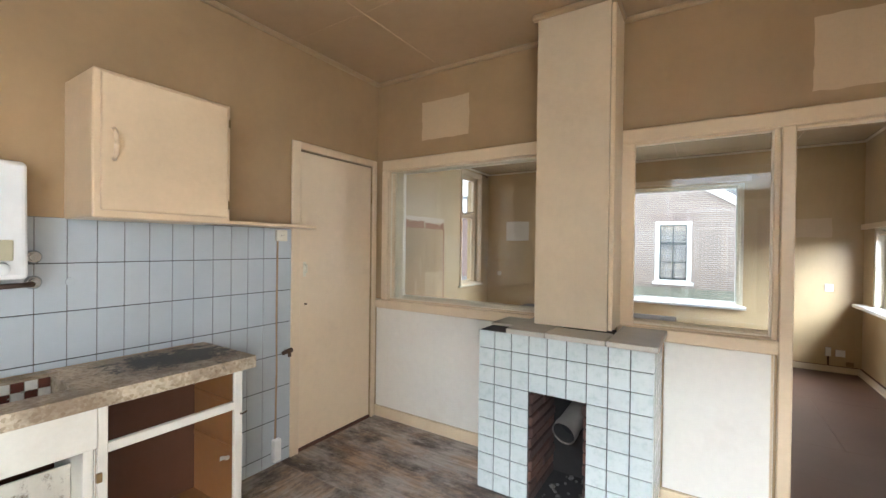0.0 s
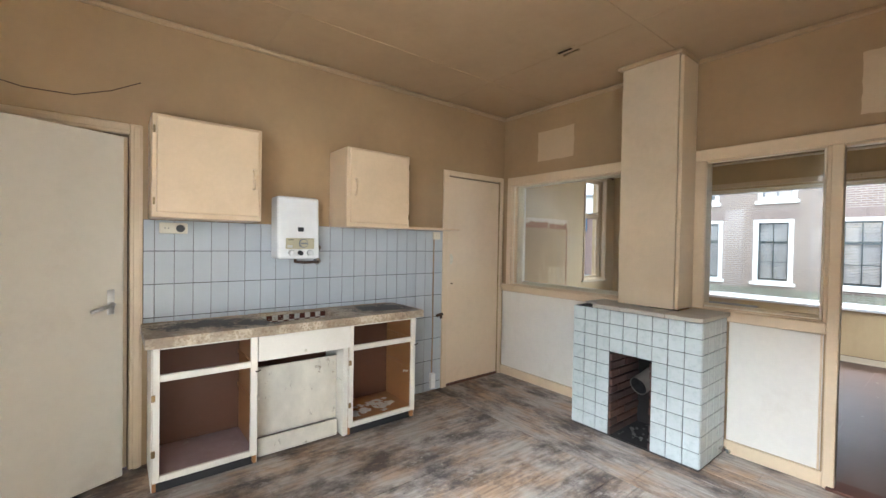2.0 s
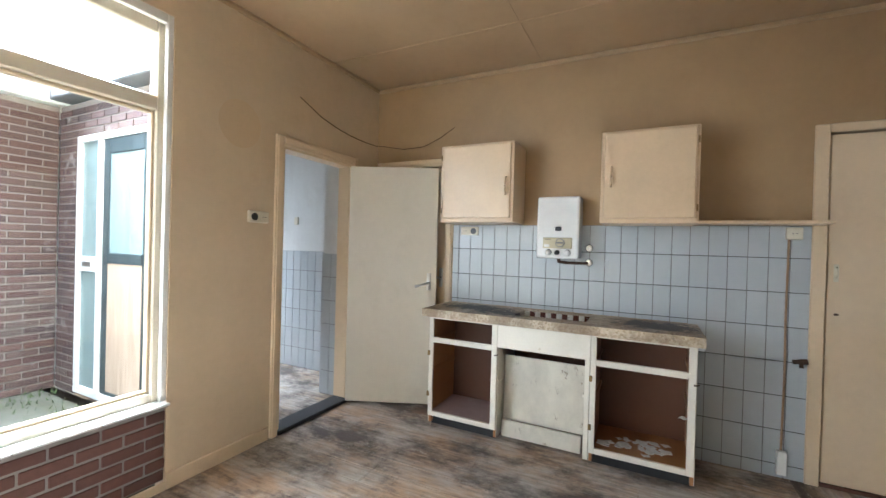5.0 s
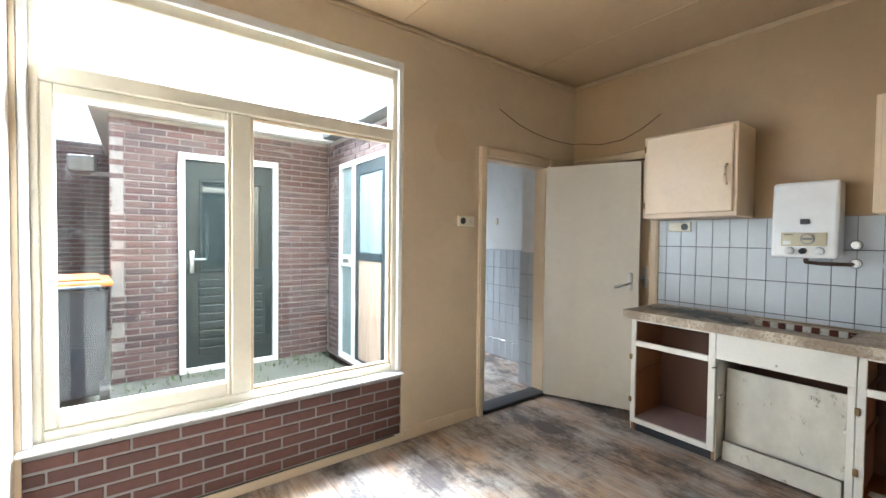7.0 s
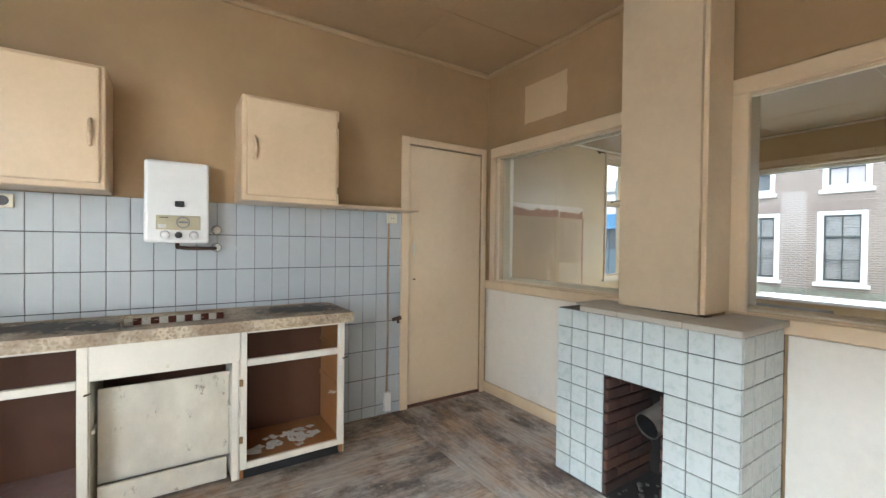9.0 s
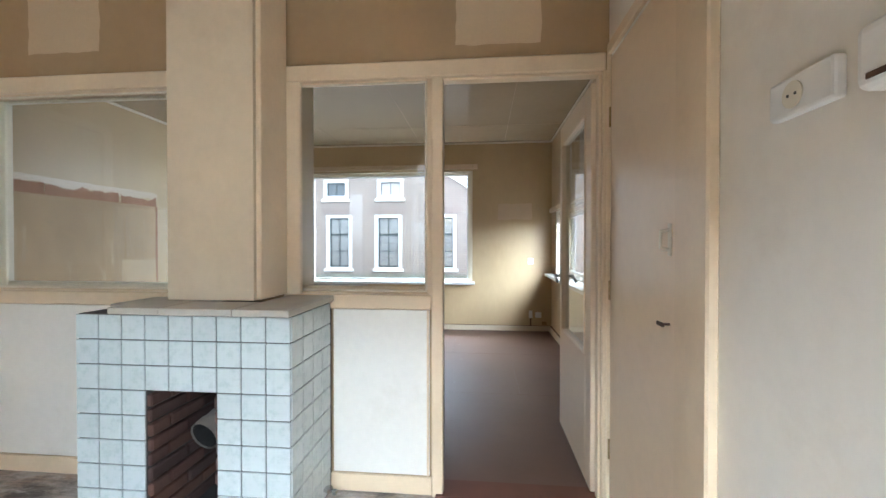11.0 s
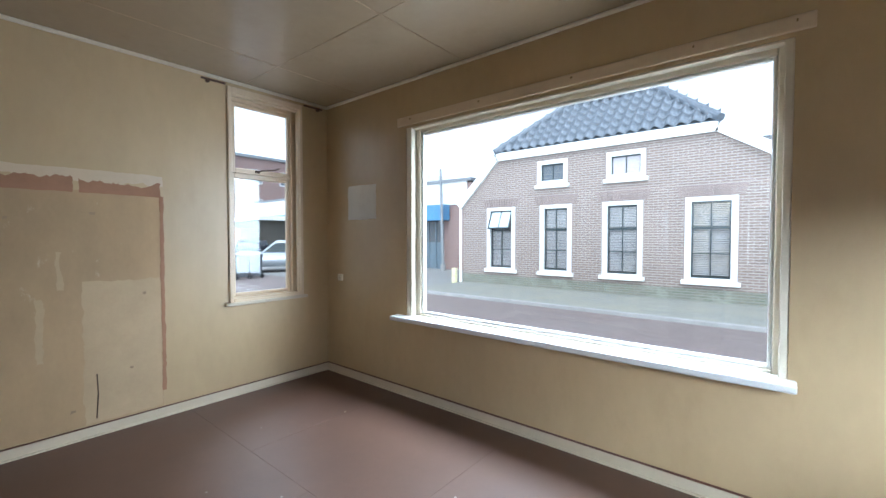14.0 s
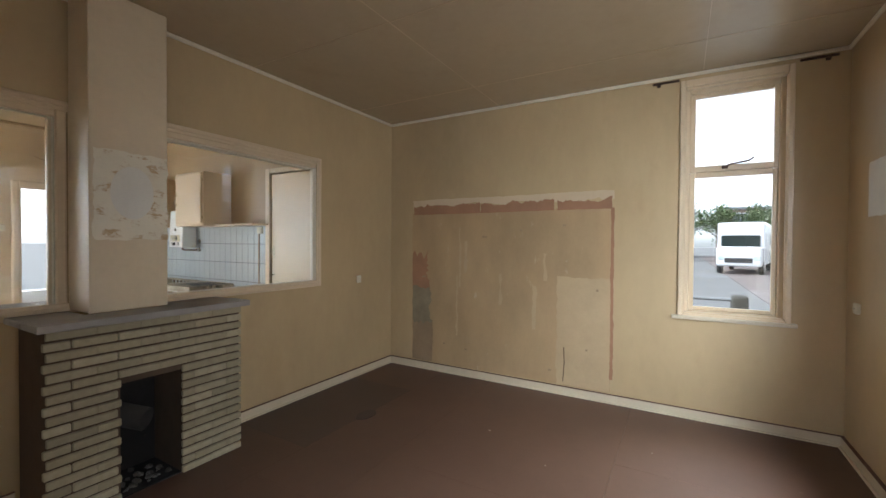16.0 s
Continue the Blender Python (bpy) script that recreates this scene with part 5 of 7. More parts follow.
socket("double_socket", "x", 0.008, -2.992, 1.455, 0.15, 0.068, ((-0.036, "plastic"), (0.036, "black")), 1, "cream double socket on the tiles, one insert black")
socket("wall_socket", "x", 0.008, -0.922, 1.458, 0.08, 0.072, ((0, "plastic"),), 1, "cream socket at the end of the tiles")
solid("blanking_cap", tube(bmesh.new(), (0.008, -1.948, 1.232), (0.013, -1.948, 1.232), 0.019, n=20), "tile_blue", "small grey blanking cap on the tiles", "wall cap")
cab = rod(bmesh.new(), [(0.014, -0.945, 1.422), (0.013, -0.948, 0.95), (0.014, -0.944, 0.6), (0.013, -0.95, 0.16)], 0.006)
solid("wall_cable", cab, "cable", "brown cable running down the tiles", "cable")
solid("cable_box", boxed(0.008, 0.045, -0.975, -0.925, 0.03, 0.17, 0.006, 2), "plastic_white", "white junction box near the floor", "junction box")
bm = rod(bmesh.new(), [(0.0, -0.878, 0.71), (0.05, -0.878, 0.71), (0.055, -0.878, 0.68)], 0.011)
tube(bm, (0.03, -0.878, 0.71), (0.03, -0.845, 0.715), 0.016)
tube(bm, (0.03, -0.912, 0.705), (0.03, -0.878, 0.71), 0.013)
solid("gas_cock", bm, "iron", "tarnished gas cock on the tiled wall", "tap", smooth=True)
socket("double_socket", "y", KS, 1.285, 1.48, 0.15, 0.075, ((-0.036, "plastic"), (0.036, "black")), 1, "cream double socket beside the doorway, one insert black")
socket("wall_socket", "x", KE, -1.175, 1.475, 0.15, 0.072, ((0.012, "plastic"),), -1, "white socket on the pale wall", "plastic_white")
s = thing("plug_adapter", "white plug-in adapter in the wall socket", "adapter")
part("body", boxed(KE - 0.05, KE, -1.425, -1.315, 1.42, 1.515, 0.016, 3), "plastic_white", s)
part("grille", boxed(KE - 0.053, KE - 0.0505, -1.40, -1.34, 1.432, 1.441, 0.001), "iron", s)

# thin wire on the back wall
bm = rod(bmesh.new(), [(0.95, KS + 0.004, 2.36), (0.74, KS + 0.004, 2.28), (0.55, KS + 0.004, 2.24), (0.39, KS + 0.004, 2.222), (0.2, KS + 0.004, 2.215), (0.03, KS + 0.006, 2.22), (0.006, -3.86, 2.215), (0.004, -3.66, 2.175), (0.004, -3.46, 2.18), (0.004, -3.3, 2.24), (0.004, -3.16, 2.32)], 0.003, 5)
solid("loose_wire", bm, "iron", "thin loose wire hanging across the wall corner", "wire")
bm = bmesh.new()
bmesh.ops.create_circle(bm, cap_ends=True, segments=40, radius=0.145, matrix=Matrix.Translation((1.42, KS + 0.0015, 2.04)) @ pose(0, 0, 0, 90))
solid("round_mark", bm, "warm_patch", "pale round mark on the wall", "wall mark")
torn = thing("torn_ceiling_board", "torn board edges round the ceiling hole", "torn board", kind="structure")
for k, q in enumerate(((1.262, 1.30, -0.835, -0.78), (1.40, 1.445, -0.875, -0.84), (1.33, 1.40, -0.80, -0.775))):
    part("splinter", ragged("z", KH - 0.0035, *q, 0.008, 0.012, 0.003, 50 + k), "ceiling", torn)

# pale patches on the walls
for n, (ax, a, th, u0, u1, z0, z1, m, sd) in enumerate((("y", -0.0025, 0.002, 0.45, 0.86, 2.21, 2.50, "warm_patch", 1), ("y", -0.0025, 0.002, 2.71, 3.11, 2.15, 2.50, "warm_patch", 2),
                                                ("y", RN - 0.0025, 0.002, -0.55, -0.155, 1.51, 1.822, "pale_patch", 3), ("y", RN - 0.0025, 0.002, 3.05, 3.52, 1.56, 1.78, "warm_patch", 4),
                                                ("x", RE - 0.0025, 0.002, 2.56, 3.06, 1.80, 2.28, "pale_patch", 5), ("x", RE - 0.0025, 0.002, 1.62, 2.20, 1.85, 2.36, "pale_patch", 6))):
    solid("paint_patch", ragged(ax, a, u0, u1, z0, z1, 0.004, 0.03, th, sd), m, "pale rectangular patch on the wall", "wall mark", "pale patches on the walls")

# stripped area on the room's west wall
bare = thing("stripped_wallpaper", "stripped wallpaper area with torn brown edges", "wallpaper")
part("backing", ragged("x", RW + 0.0005, 0.40, 2.41, 0.085, 1.655, (0.006, 0.002, 0.002, 0.004), 0.03, 0.002, 8), "bare_paper", bare)
for y0, y1, sd in ((0.42, 1.20, 9), (1.205, 1.925, 31), (1.955, 2.415, 33)):
    part("torn_strip", ragged("x", RW + 0.003, y0, y1, 1.635, 1.728, (0.002, 0.003, 0.001, 0.011), 0.012, 0.002, sd, 0.9), "torn_brown", bare, "torn brown board strip")
part("torn_edge", ragged("x", RW + 0.003, 2.405, 2.43, 0.20, 1.645, (0.003, 0.003, 0.004, 0.004), 0.02, 0.002, 10), "torn_brown", bare)
part("torn_corner", ragged("x", RW + 0.003, 0.405, 0.60, 0.84, 1.23, (0.004, 0.03, 0.02, 0.05), 0.025, 0.0015, 12), "torn_brown", bare)
part("lower_corner", ragged("x", RW + 0.0026, 0.41, 0.66, 0.09, 0.52, (0.004, 0.004, 0.004, 0.02), 0.03, 0.0012, 16), "bare_dark", bare)
for k, (y0, y1, z0, z1) in enumerate(((1.03, 1.06, 1.04, 1.36), (0.94, 0.955, 0.4, 1.0))):
    part("paper_streak", ragged("x", RW + 0.0026, y0, y1, z0, z1, 0.006, 0.02, 0.0008, 40 + k), "bare_light", bare)
part("mouldy_corner", ragged("x", RW + 0.003, 0.405, 0.625, 0.49, 0.87, (0.004, 0.02, 0.03, 0.02), 0.025, 0.0018, 15), "mould", bare)
part("pale_overlap", ragged("x", RW + 0.003, 0.41, 2.425, 1.715, 1.79, (0.004, 0.004, 0.018, 0.004), 0.03, 0.0006, 13), "wall_cream", bare)
part("newer_strip", ragged("x", RW + 0.0027, 1.96, 2.403, 0.09, 1.05, (0.008, 0.002, 0.002, 0.01), 0.03, 0.001, 14), "bare_light", bare)
for y, z, w in ((1.62, 1.46, 0.022), (2.02, 1.50, 0.03), (1.25, 1.40, 0.05), (2.30, 0.94, 0.02), (1.05, 0.27, 0.02), (0.80, 0.30, 0.018), (2.22, 0.42, 0.02), (1.90, 0.20, 0.03), (0.55, 0.98, 0.05)):
    part("nail_hole", ragged("x", RW + 0.0038, y - w / 2, y + w / 2, z - 0.008, z + 0.008, 0.003, 0.008, 0.0012, int(y * 100)), "bare_dark", bare)
for y, z0, z1 in ((1.42, 0.75, 1.05), (1.75, 0.55, 0.95), (1.85, 1.0, 1.25), (0.98, 0.9, 1.5)):
    part("paper_streak", ragged("x", RW + 0.0026, y - 0.014, y + 0.014, z0, z1, 0.006, 0.02, 0.0008, int(z0 * 77 + y * 10), 0.85), "bare_light", bare)
crack = rod(bmesh.new(), [(RW + 0.004, 2.02, 0.12), (RW + 0.004, 2.03, 0.28), (RW + 0.004, 2.025, 0.42)], 0.004, 5)
part("crack", crack, "iron", bare)
# torn paper on the breast in the room
bare = thing("torn_wallpaper_patch", "torn wallpaper patch on the chimney breast", "wallpaper")
part("torn_paper", ragged("y", 0.3005, 1.515, 1.866, 1.346, 1.816, 0.006, 0.02, 0.001, 21), "torn_patch", bare)
bm = bmesh.new()
bmesh.ops.create_circle(bm, cap_ends=True, segments=32, radius=0.09, matrix=Matrix.Translation((1.69, 0.3025, 1.60)) @ Matrix.Diagonal((1.15, 1, 1.6, 1)) @ pose(0, 0, 0, 90))
part("plastered_hole", bm, "pale_patch", bare, "filled round flue hole")

# room fittings
socket("room_socket", "y", RN, 3.504, 0.975, 0.075, 0.085, ((0, "plastic"),), -1, "white socket beside the side window", "plastic_white")
socket("room_socket", "y", RN, -0.668, 0.952, 0.065, 0.065, ((0, "plastic"),), -1, "grey-cream round socket near the corner")
socket("room_socket", "y", 0.108, -0.35, 0.97, 0.05, 0.07, (), 1, "small cream switch plate on the partition")
cabx = thing("telephone_box", "white cable box above the skirting", "junction box")
part("box", boxed(3.483, 3.528, RN - 0.03, RN, 0.185, 0.285, 0.004, 2), "plastic_white", cabx)
part("cable", rod(bmesh.new(), [(3.506, RN - 0.012, 0.185), (3.506, RN - 0.012, 0.08)], 0.009), "iron", cabx)
solid("junction_box", boxed(3.57, 3.65, RN - 0.028, RN, 0.19, 0.265, 0.004, 2), "plastic_white", "square white junction box above the skirting", "junction box")
solid("old_socket", boxed(3.66, 3.725, RN - 0.012, RN, 0.085, 0.135, 0.004), "brass", "old yellowed socket at the skirting", "socket")
bm = bmesh.new()
bmesh.ops.create_cone(bm, cap_ends=True, segments=28, radius1=0.10, radius2=0.095, depth=0.006, matrix=Matrix.LocRotScale((0.36, 0.83, 0.0105), None, (1.0, 0.62, 1)))
solid("floor_plate", bm, "lino_dark", "dark oval plate lying on the brown floor", "plate")
scraps("floor_crumbs", 20, (-0.6, 3.2), (1.0, 3.5), 0.0075, "pale crumbs scattered on the brown floor", (0.003, 0.008))
scraps("kitchen_crumbs", 45, (0.5, 2.9), (-2.6, -0.2), 0.0, "crumbs and flakes on the kitchen floor", (0.002, 0.006))

# ---- back room seen through the open door ----
structure("wall_back_room_west", boxed(-0.24, -0.12, -5.30, -4.06, 0, 2.7), "cool_plaster", "cool white wall of the back room", "wall")
# First opening is unseen, added to let more sky light in.
structure("wall_back_room_south", slab_with_holes("y", -6.5, -6.4, (-1.9, 1.4), (0, 2.7), [(0.05, 1.25, 0.5, 2.3), (-1.55, -0.95, 0.2, 2.35)]), "cool_plaster", "cool white end wall of the back room", "wall")
structure("wall_back_room_recess", boxed(-2.0, -1.9, -6.5, -5.2, 0, 2.7), "cool_plaster", "cool white wall of the recess", "wall")
structure("wall_back_room_return", boxed(-1.9, -0.24, -5.30, -5.20, 0, 2.7), "cool_plaster", "cool white return wall of the recess", "wall")
structure("ceiling_back_room", boxed(-1.9, 1.5, -6.5, -4.06, 2.6, 2.7), "white", "white ceiling of the back room", "ceiling")
structure("pier_back_room", boxed(-0.119, 0.33, -4.25, -4.06, 0, 2.59), "cool_plaster", "white pier behind the doorway", "wall")
bt = thing("tile_wainscot", "grey-blue tiled wainscot in the back room", "wall tiles", kind="structure")
bm = boxed(-0.119, -0.116, -5.30, -4.255, 0.0, 1.20)
box(bm, 0.331, 0.334, -4.25, -4.06, 0.0, 1.20)
part("grout_bed", bm, "grout_pale", bt)
for i in range(10):
    for j in range(6):
        piece("tile", mk, (-0.113, -4.31 - i * TW, 0.105 + j * TH), bt)
for i in range(2):
    for j in range(6):
        piece("tile", mk, (0.3375, -4.107 - i * TW, 0.105 + j * TH), bt)
socket("light_switch", "x", -0.12, -5.05, 1.55, 0.05, 0.08, (), 1, "cream switch on the cool white wall")
win = thing("window_5", "tall window with ribbed frosted glass in the back room", "window", kind="structure")
part("window_frame", ring("y", -6.47, -6.405, -1.55, -0.95, 0.2, 2.35, 0.05, 0.005), "white", win)
part("transom", boxed(-1.50, -1.0, -6.465, -6.41, 0.92, 0.96, 0.004), "white", win)
for z0, z1 in ((0.25, 0.92), (0.96, 2.30)):
    pane(win, "y", -6.44, -1.50, -1.0, z0, z1)
structure("floor_back_room", boxed(-1.9, 1.5, -6.5, -4.06, -0.05, 0.0), "planks", "worn wooden floor of the back room", "floor")

# ---- yard ----


def brick_wall(name, axis, a, face, u0, u1, z0, z1, holes, mat, mortar, label, keep=None, L=0.21, H=0.0615, depth=0.10):
    """A brick wall: a core of mortar and proud bricks. Bricks within keep (u0, u1, z0, z1) are single parts, the rest one mesh."""
    w = thing(name, label, "wall", kind="structure")
    lo, hi = sorted((a - face * 0.006, a - face * depth))
    part("mortar", slab_with_holes(axis, lo, hi, (u0, u1), (z0, z1), holes), mortar, w)
    rnd = random.Random(hash(round(u0 * 100 + z1 * 7)) % 999)
    shapes = {}
    joined = bmesh.new()
    count = 0
    for r in range(int((z1 - z0) / H)):
        z = z0 + (r + 0.5) * H
        u = u0 - (L / 2 if r % 2 else 0)
        while u < u1:
            p, q = max(u + 0.004, u0), min(u + L - 0.006, u1)
            u += L
            spans = [(p, q)]
            for h in holes:
                if h[2] - 0.01 < z < h[3] + 0.01:
                    spans = [(x0, x1) for s0, s1 in spans for x0, x1 in ((s0, min(s1, h[0])), (max(s0, h[1]), s1))]
            for s0, s1 in spans:
                if s1 - s0 < 0.025:
                    continue
                c, ln = (s0 + s1) / 2, round(s1 - s0, 2)
                jut = rnd.uniform(-0.003, 0.003)
                at = (a - face * 0.008 + jut, c, z) if axis == "x" else (c, a - face * 0.008 + jut, z)
                if keep and keep[0] < c < keep[1] and keep[2] < z < keep[3] and count < 300:
                    if ln not in shapes:
                        shapes[ln] = piece_mesh("brick", *((0.016, ln, H - 0.012) if axis == "x" else (ln, 0.016, H - 0.012)), mat, 0.003)
                    piece("brick", shapes[ln], at, w)
                    count += 1
                else:
                    d = (0.016, ln, H - 0.012) if axis == "x" else (ln, 0.016, H - 0.012)
                    bmesh.ops.create_cube(joined, size=1.0, matrix=Matrix.LocRotScale(at, None, d))
    if len(joined.verts):
        tagged(part("brickwork", joined, mat, w), kind="stuff")
    return w


brick_wall("yard_wall_south", "y", -6.3, 1, 1.41, 3.41, 0.0, 2.44, [(1.975, 2.90, -1, 2.15)], "brick_yard", "mortar", "weathered red-brown brick wall of the yard", (1.4, 3.41, 0.0, 1.9))
brick_wall("yard_wall_return", "x", 3.41, 1, -9.0, -6.3, 0.0, 2.44, [], "brick_yard", "mortar", "side of the brick outbuilding")
brick_wall("yard_wall_west", "x", 1.405, 1, -6.3, -4.06, 0.0, 2.44, [(-5.98, -4.86, -1, 2.16)], "brick_yard", "mortar", "red brick wall with the back door")
brick_wall("yard_wall_far", "y", -9.0, 1, 3.4, 8.0, 0.0, 2.6, [], "brick_yard", "mortar_grey", "far brick garden wall")
bm = boxed(1.2, 3.55, -9.0, -6.2, 2.44, 2.58, 0.01)
solid("flat_roof", bm, "white_ext", "flat roof edge above the outbuilding", "roof", kind="structure")
bm = boxed(0.9, 1.52, -6.2, -3.95, 2.46, 2.62, 0.01)
solid("roof_edge", bm, "iron_grey", "grey roof edge above the back door", "roof", kind="structure")
dr = thing("yard_door", "dark green panelled door in a white frame", "door")
part("door_frame", ring("y", -6.33, -6.27, 1.98, 2.895, 0.0, 2.145, (0.055, 0.055, 0.05, 0.06), 0.004), "white_ext", dr)
lf = part("leaf", boxed(2.037, 2.838, -6.325, -6.295, 0.05, 2.083, 0.004), "green_door", dr)
part("leaf_rail", ring("y", -6.295, -6.283, 2.15, 2.72, 0.99, 1.90, 0.025, 0.004), "green_door", dr)
for k in range(9):
    part("board", boxed(2.14, 2.73, -6.295, -6.286, 0.16 + k * 0.085, 0.236 + k * 0.085, 0.006), "green_door", dr)
pane(dr, "y", -6.290, 2.178, 2.692, 1.018, 1.872, "glass_dark", "door_pane")
bm = boxed(2.765, 2.805, -6.294, -6.287, 0.98, 1.20, 0.003)
rod(bm, [(2.785, -6.287, 1.12), (2.785, -6.24, 1.12), (2.67, -6.235, 1.12)], 0.011)
part("door_handle", bm, "aluminium", dr, "aluminium lever handle", True)
bd = thing("back_door_frame", "white back door frame with side light, door boarded up", "door")
part("frame", ring("x", 1.36, 1.41, -5.98, -4.86, 0.02, 2.155, 0.055, 0.004), "white_ext", bd)
part("mullion", boxed(1.36, 1.412, -5.64, -5.57, 0.02, 2.10, 0.004), "white_ext", bd)
part("letter_rail", boxed(1.36, 1.415, -5.925, -5.64, 1.04, 1.16, 0.004), "white_ext", bd)
part("letter_slot", boxed(1.415, 1.42, -5.84, -5.70, 1.08, 1.12, 0.002), "aluminium", bd)
pane(bd, "x", 1.385, -5.925, -5.64, 0.08, 1.04, "glass_cool")
pane(bd, "x", 1.385, -5.925, -5.64, 1.16, 2.10, "glass_cool")
part("door_leaf_frame", ring("x", 1.37, 1.40, -5.57, -4.915, 0.08, 2.10, (0.09, 0.09, 0.03, 0.12), 0.004), "dark_frame", bd)
pane(bd, "x", 1.39, -5.48, -5.005, 1.20, 1.98, "glass_cool")
part("plywood", boxed(1.375, 1.402, -5.48, -5.005, 0.11, 1.12, 0.002), "plywood", bd, "raw plywood panel")
part("mid_rail", boxed(1.37, 1.408, -5.48, -5.005, 1.12, 1.20, 0.004), "dark_frame", bd)
fl = thing("flood_light", "grey outdoor flood light on the wall corner", "lamp")
part("housing", boxed(3.52, 3.72, -6.75, -6.62, 1.93, 2.08, 0.02, 2), "iron_grey", fl)
part("bracket", boxed(3.41, 3.56, -6.72, -6.66, 1.90, 1.94, 0.005), "iron_grey", fl)


def wheelie_bin(x, y, z, turn, body, lid, label, s=1.0):
    w = thing("wheelie_bin", label, "bin", "wheelie bins")
    bm = bmesh.new()
    bmesh.ops.create_cone(bm, cap_ends=True, segments=4, radius1=0.34, radius2=0.40, depth=0.86, matrix=pose(0, 0, 0.51, 0, 0, 45))
    bmesh.ops.bevel(bm, geom=bm.edges[:], offset=0.02, segments=2, affect="EDGES")
    part("body", bm, body, w)
    bm = boxed(-0.31, 0.31, -0.31, 0.33, 0.945, 0.99, 0.015, 2)
    box(bm, -0.24, 0.24, -0.24, 0.26, 0.99, 1.015, 0.012)
    part("lid", bm, lid, w)
    part("handle", rod(bmesh.new(), [(-0.22, -0.30, 0.93), (-0.22, -0.37, 0.95), (0.22, -0.37, 0.95), (0.22, -0.30, 0.93)], 0.015), body, w)
    for sx in (-1, 1):
        part("wheel", tube(bmesh.new(), (sx * 0.22, -0.24, 0.10), (sx * 0.28, -0.24, 0.10), 0.10, n=16), "black", w)
    w.matrix_basis = pose(x, y, z, 0, 0, turn) @ Matrix.Scale(s, 4)
    return w


wheelie_bin(3.70, -6.02, 0.0, 185, "bin_black", "orange", "black wheelie bin with an orange lid in the yard")
gr = boxed(1.41, 9.0, -9.0, -4.06, -0.06, 0.0)
structure("yard_paving", gr, "moss_paving", "mossy grey yard paving", "pavement")
rnd = random.Random(7)
bm = bmesh.new()
for k in range(500):
    cx = rnd.choice((rnd.uniform(1.45, 3.3), rnd.gauss(1.75, 0.25), rnd.gauss(2.9, 0.3)))
    cy = rnd.choice((rnd.uniform(-6.25, -4.2), rnd.gauss(-6.15, 0.08)))
    if not (1.42 < cx < 3.4 and -6.28 < cy < -4.1):
        continue
    h, a = rnd.uniform(0.01, 0.05), rnd.uniform(0, 6.3)
    v0 = Vector((cx, cy, 0))
    e = Vector((math.cos(a), math.sin(a), 0)) * 0.006
    tip = v0 + Vector((rnd.uniform(-0.02, 0.02), rnd.uniform(-0.02, 0.02), h))
    bm.faces.new([bm.verts.new(v0 - e), bm.verts.new(v0 + e), bm.verts.new(tip)])
solid("weeds", bm, "leaf_green", "small weeds and moss in the yard joints", "weeds", kind="stuff")

# brick panel under the yard window, indoors
bw = brick_wall("brick_apron", "y", KS - 0.004, 1, 1.82, 3.60, 0.05, 0.44, [], "brick_in", "mortar_grey", "brown brick panel below the yard window", (1.8, 3.6, 0.0, 0.5), 0.19, 0.0625, 0.10)
solid("brick_apron_skirting", boxed(1.817, 3.60, KS - 0.0, KS + 0.014, 0, 0.048, 0.004), "gloss", "low cream skirting under the brick panel", "baseboard", kind="structure")
ws = thing("tiled_window_sill", "white tiled sill of the yard window", "window sill", kind="structure")
part("bed", boxed(1.818, 3.598, -3.97, KS + 0.016, 0.441, 0.455), "mortar_grey", ws)
msill = piece_mesh("tile", 0.296, 0.075, 0.014, "sill_tile", 0.004)
for k in range(6):
    piece("tile", msill, (1.968 + k * 0.2995, -3.932 + 0.002, 0.463), ws)

# ---- floors of the rooms ----
kf = thing("floor_kitchen", "worn and stained wooden plank floor", "floor", kind="structure")
part("subfloor", boxed(-0.1, 3.75, KS - 0.12, 0.0, -0.08, -0.022), "wood_dark", kf)
rnd = random.Random(3)
shapes = {}


def plank(x0, x1, y0, y1, mat):
    k = (round(x1 - x0, 2), round(y1 - y0, 3), mat)
    if k not in shapes:
        shapes[k] = piece_mesh("plank", x1 - x0 - 0.0025, y1 - y0 - 0.0025, 0.022, mat, 0.0015)
    piece("plank", shapes[k], ((x0 + x1) / 2, (y0 + y1) / 2, -0.011 + rnd.uniform(-0.0012, 0.0)), kf)


SEAM, PW = -0.90, 0.1395
for r in range(26):  # boards along the worktop wall
    cuts = [KS, rnd.choice((-3.1, -2.6, -2.2, -1.7)), SEAM]
    for a, b in zip(cuts, cuts[1:]):
        plank(r * PW, min((r + 1) * PW, 3.62), a, b, "planks")
for r in range(7):  # boards laid across, before the partition
    cuts = [0.0, rnd.choice((1.2, 1.9, 2.35)), 3.42]
    y0 = SEAM + r * 0.1286
    for a, b in zip(cuts, cuts[1:]):
        plank(a, b, y0, y0 + 0.1286, "planks_across")
structure("floor_room", boxed(RW - 0.25, RE + 0.25, 0.0, RN + 0.24, -0.08, -0.004), "wood_dark", "subfloor of the front room", "floor")
rf = thing("floor_room_boards", "brown hardboard sheets on the room floor", "floor", kind="structure")
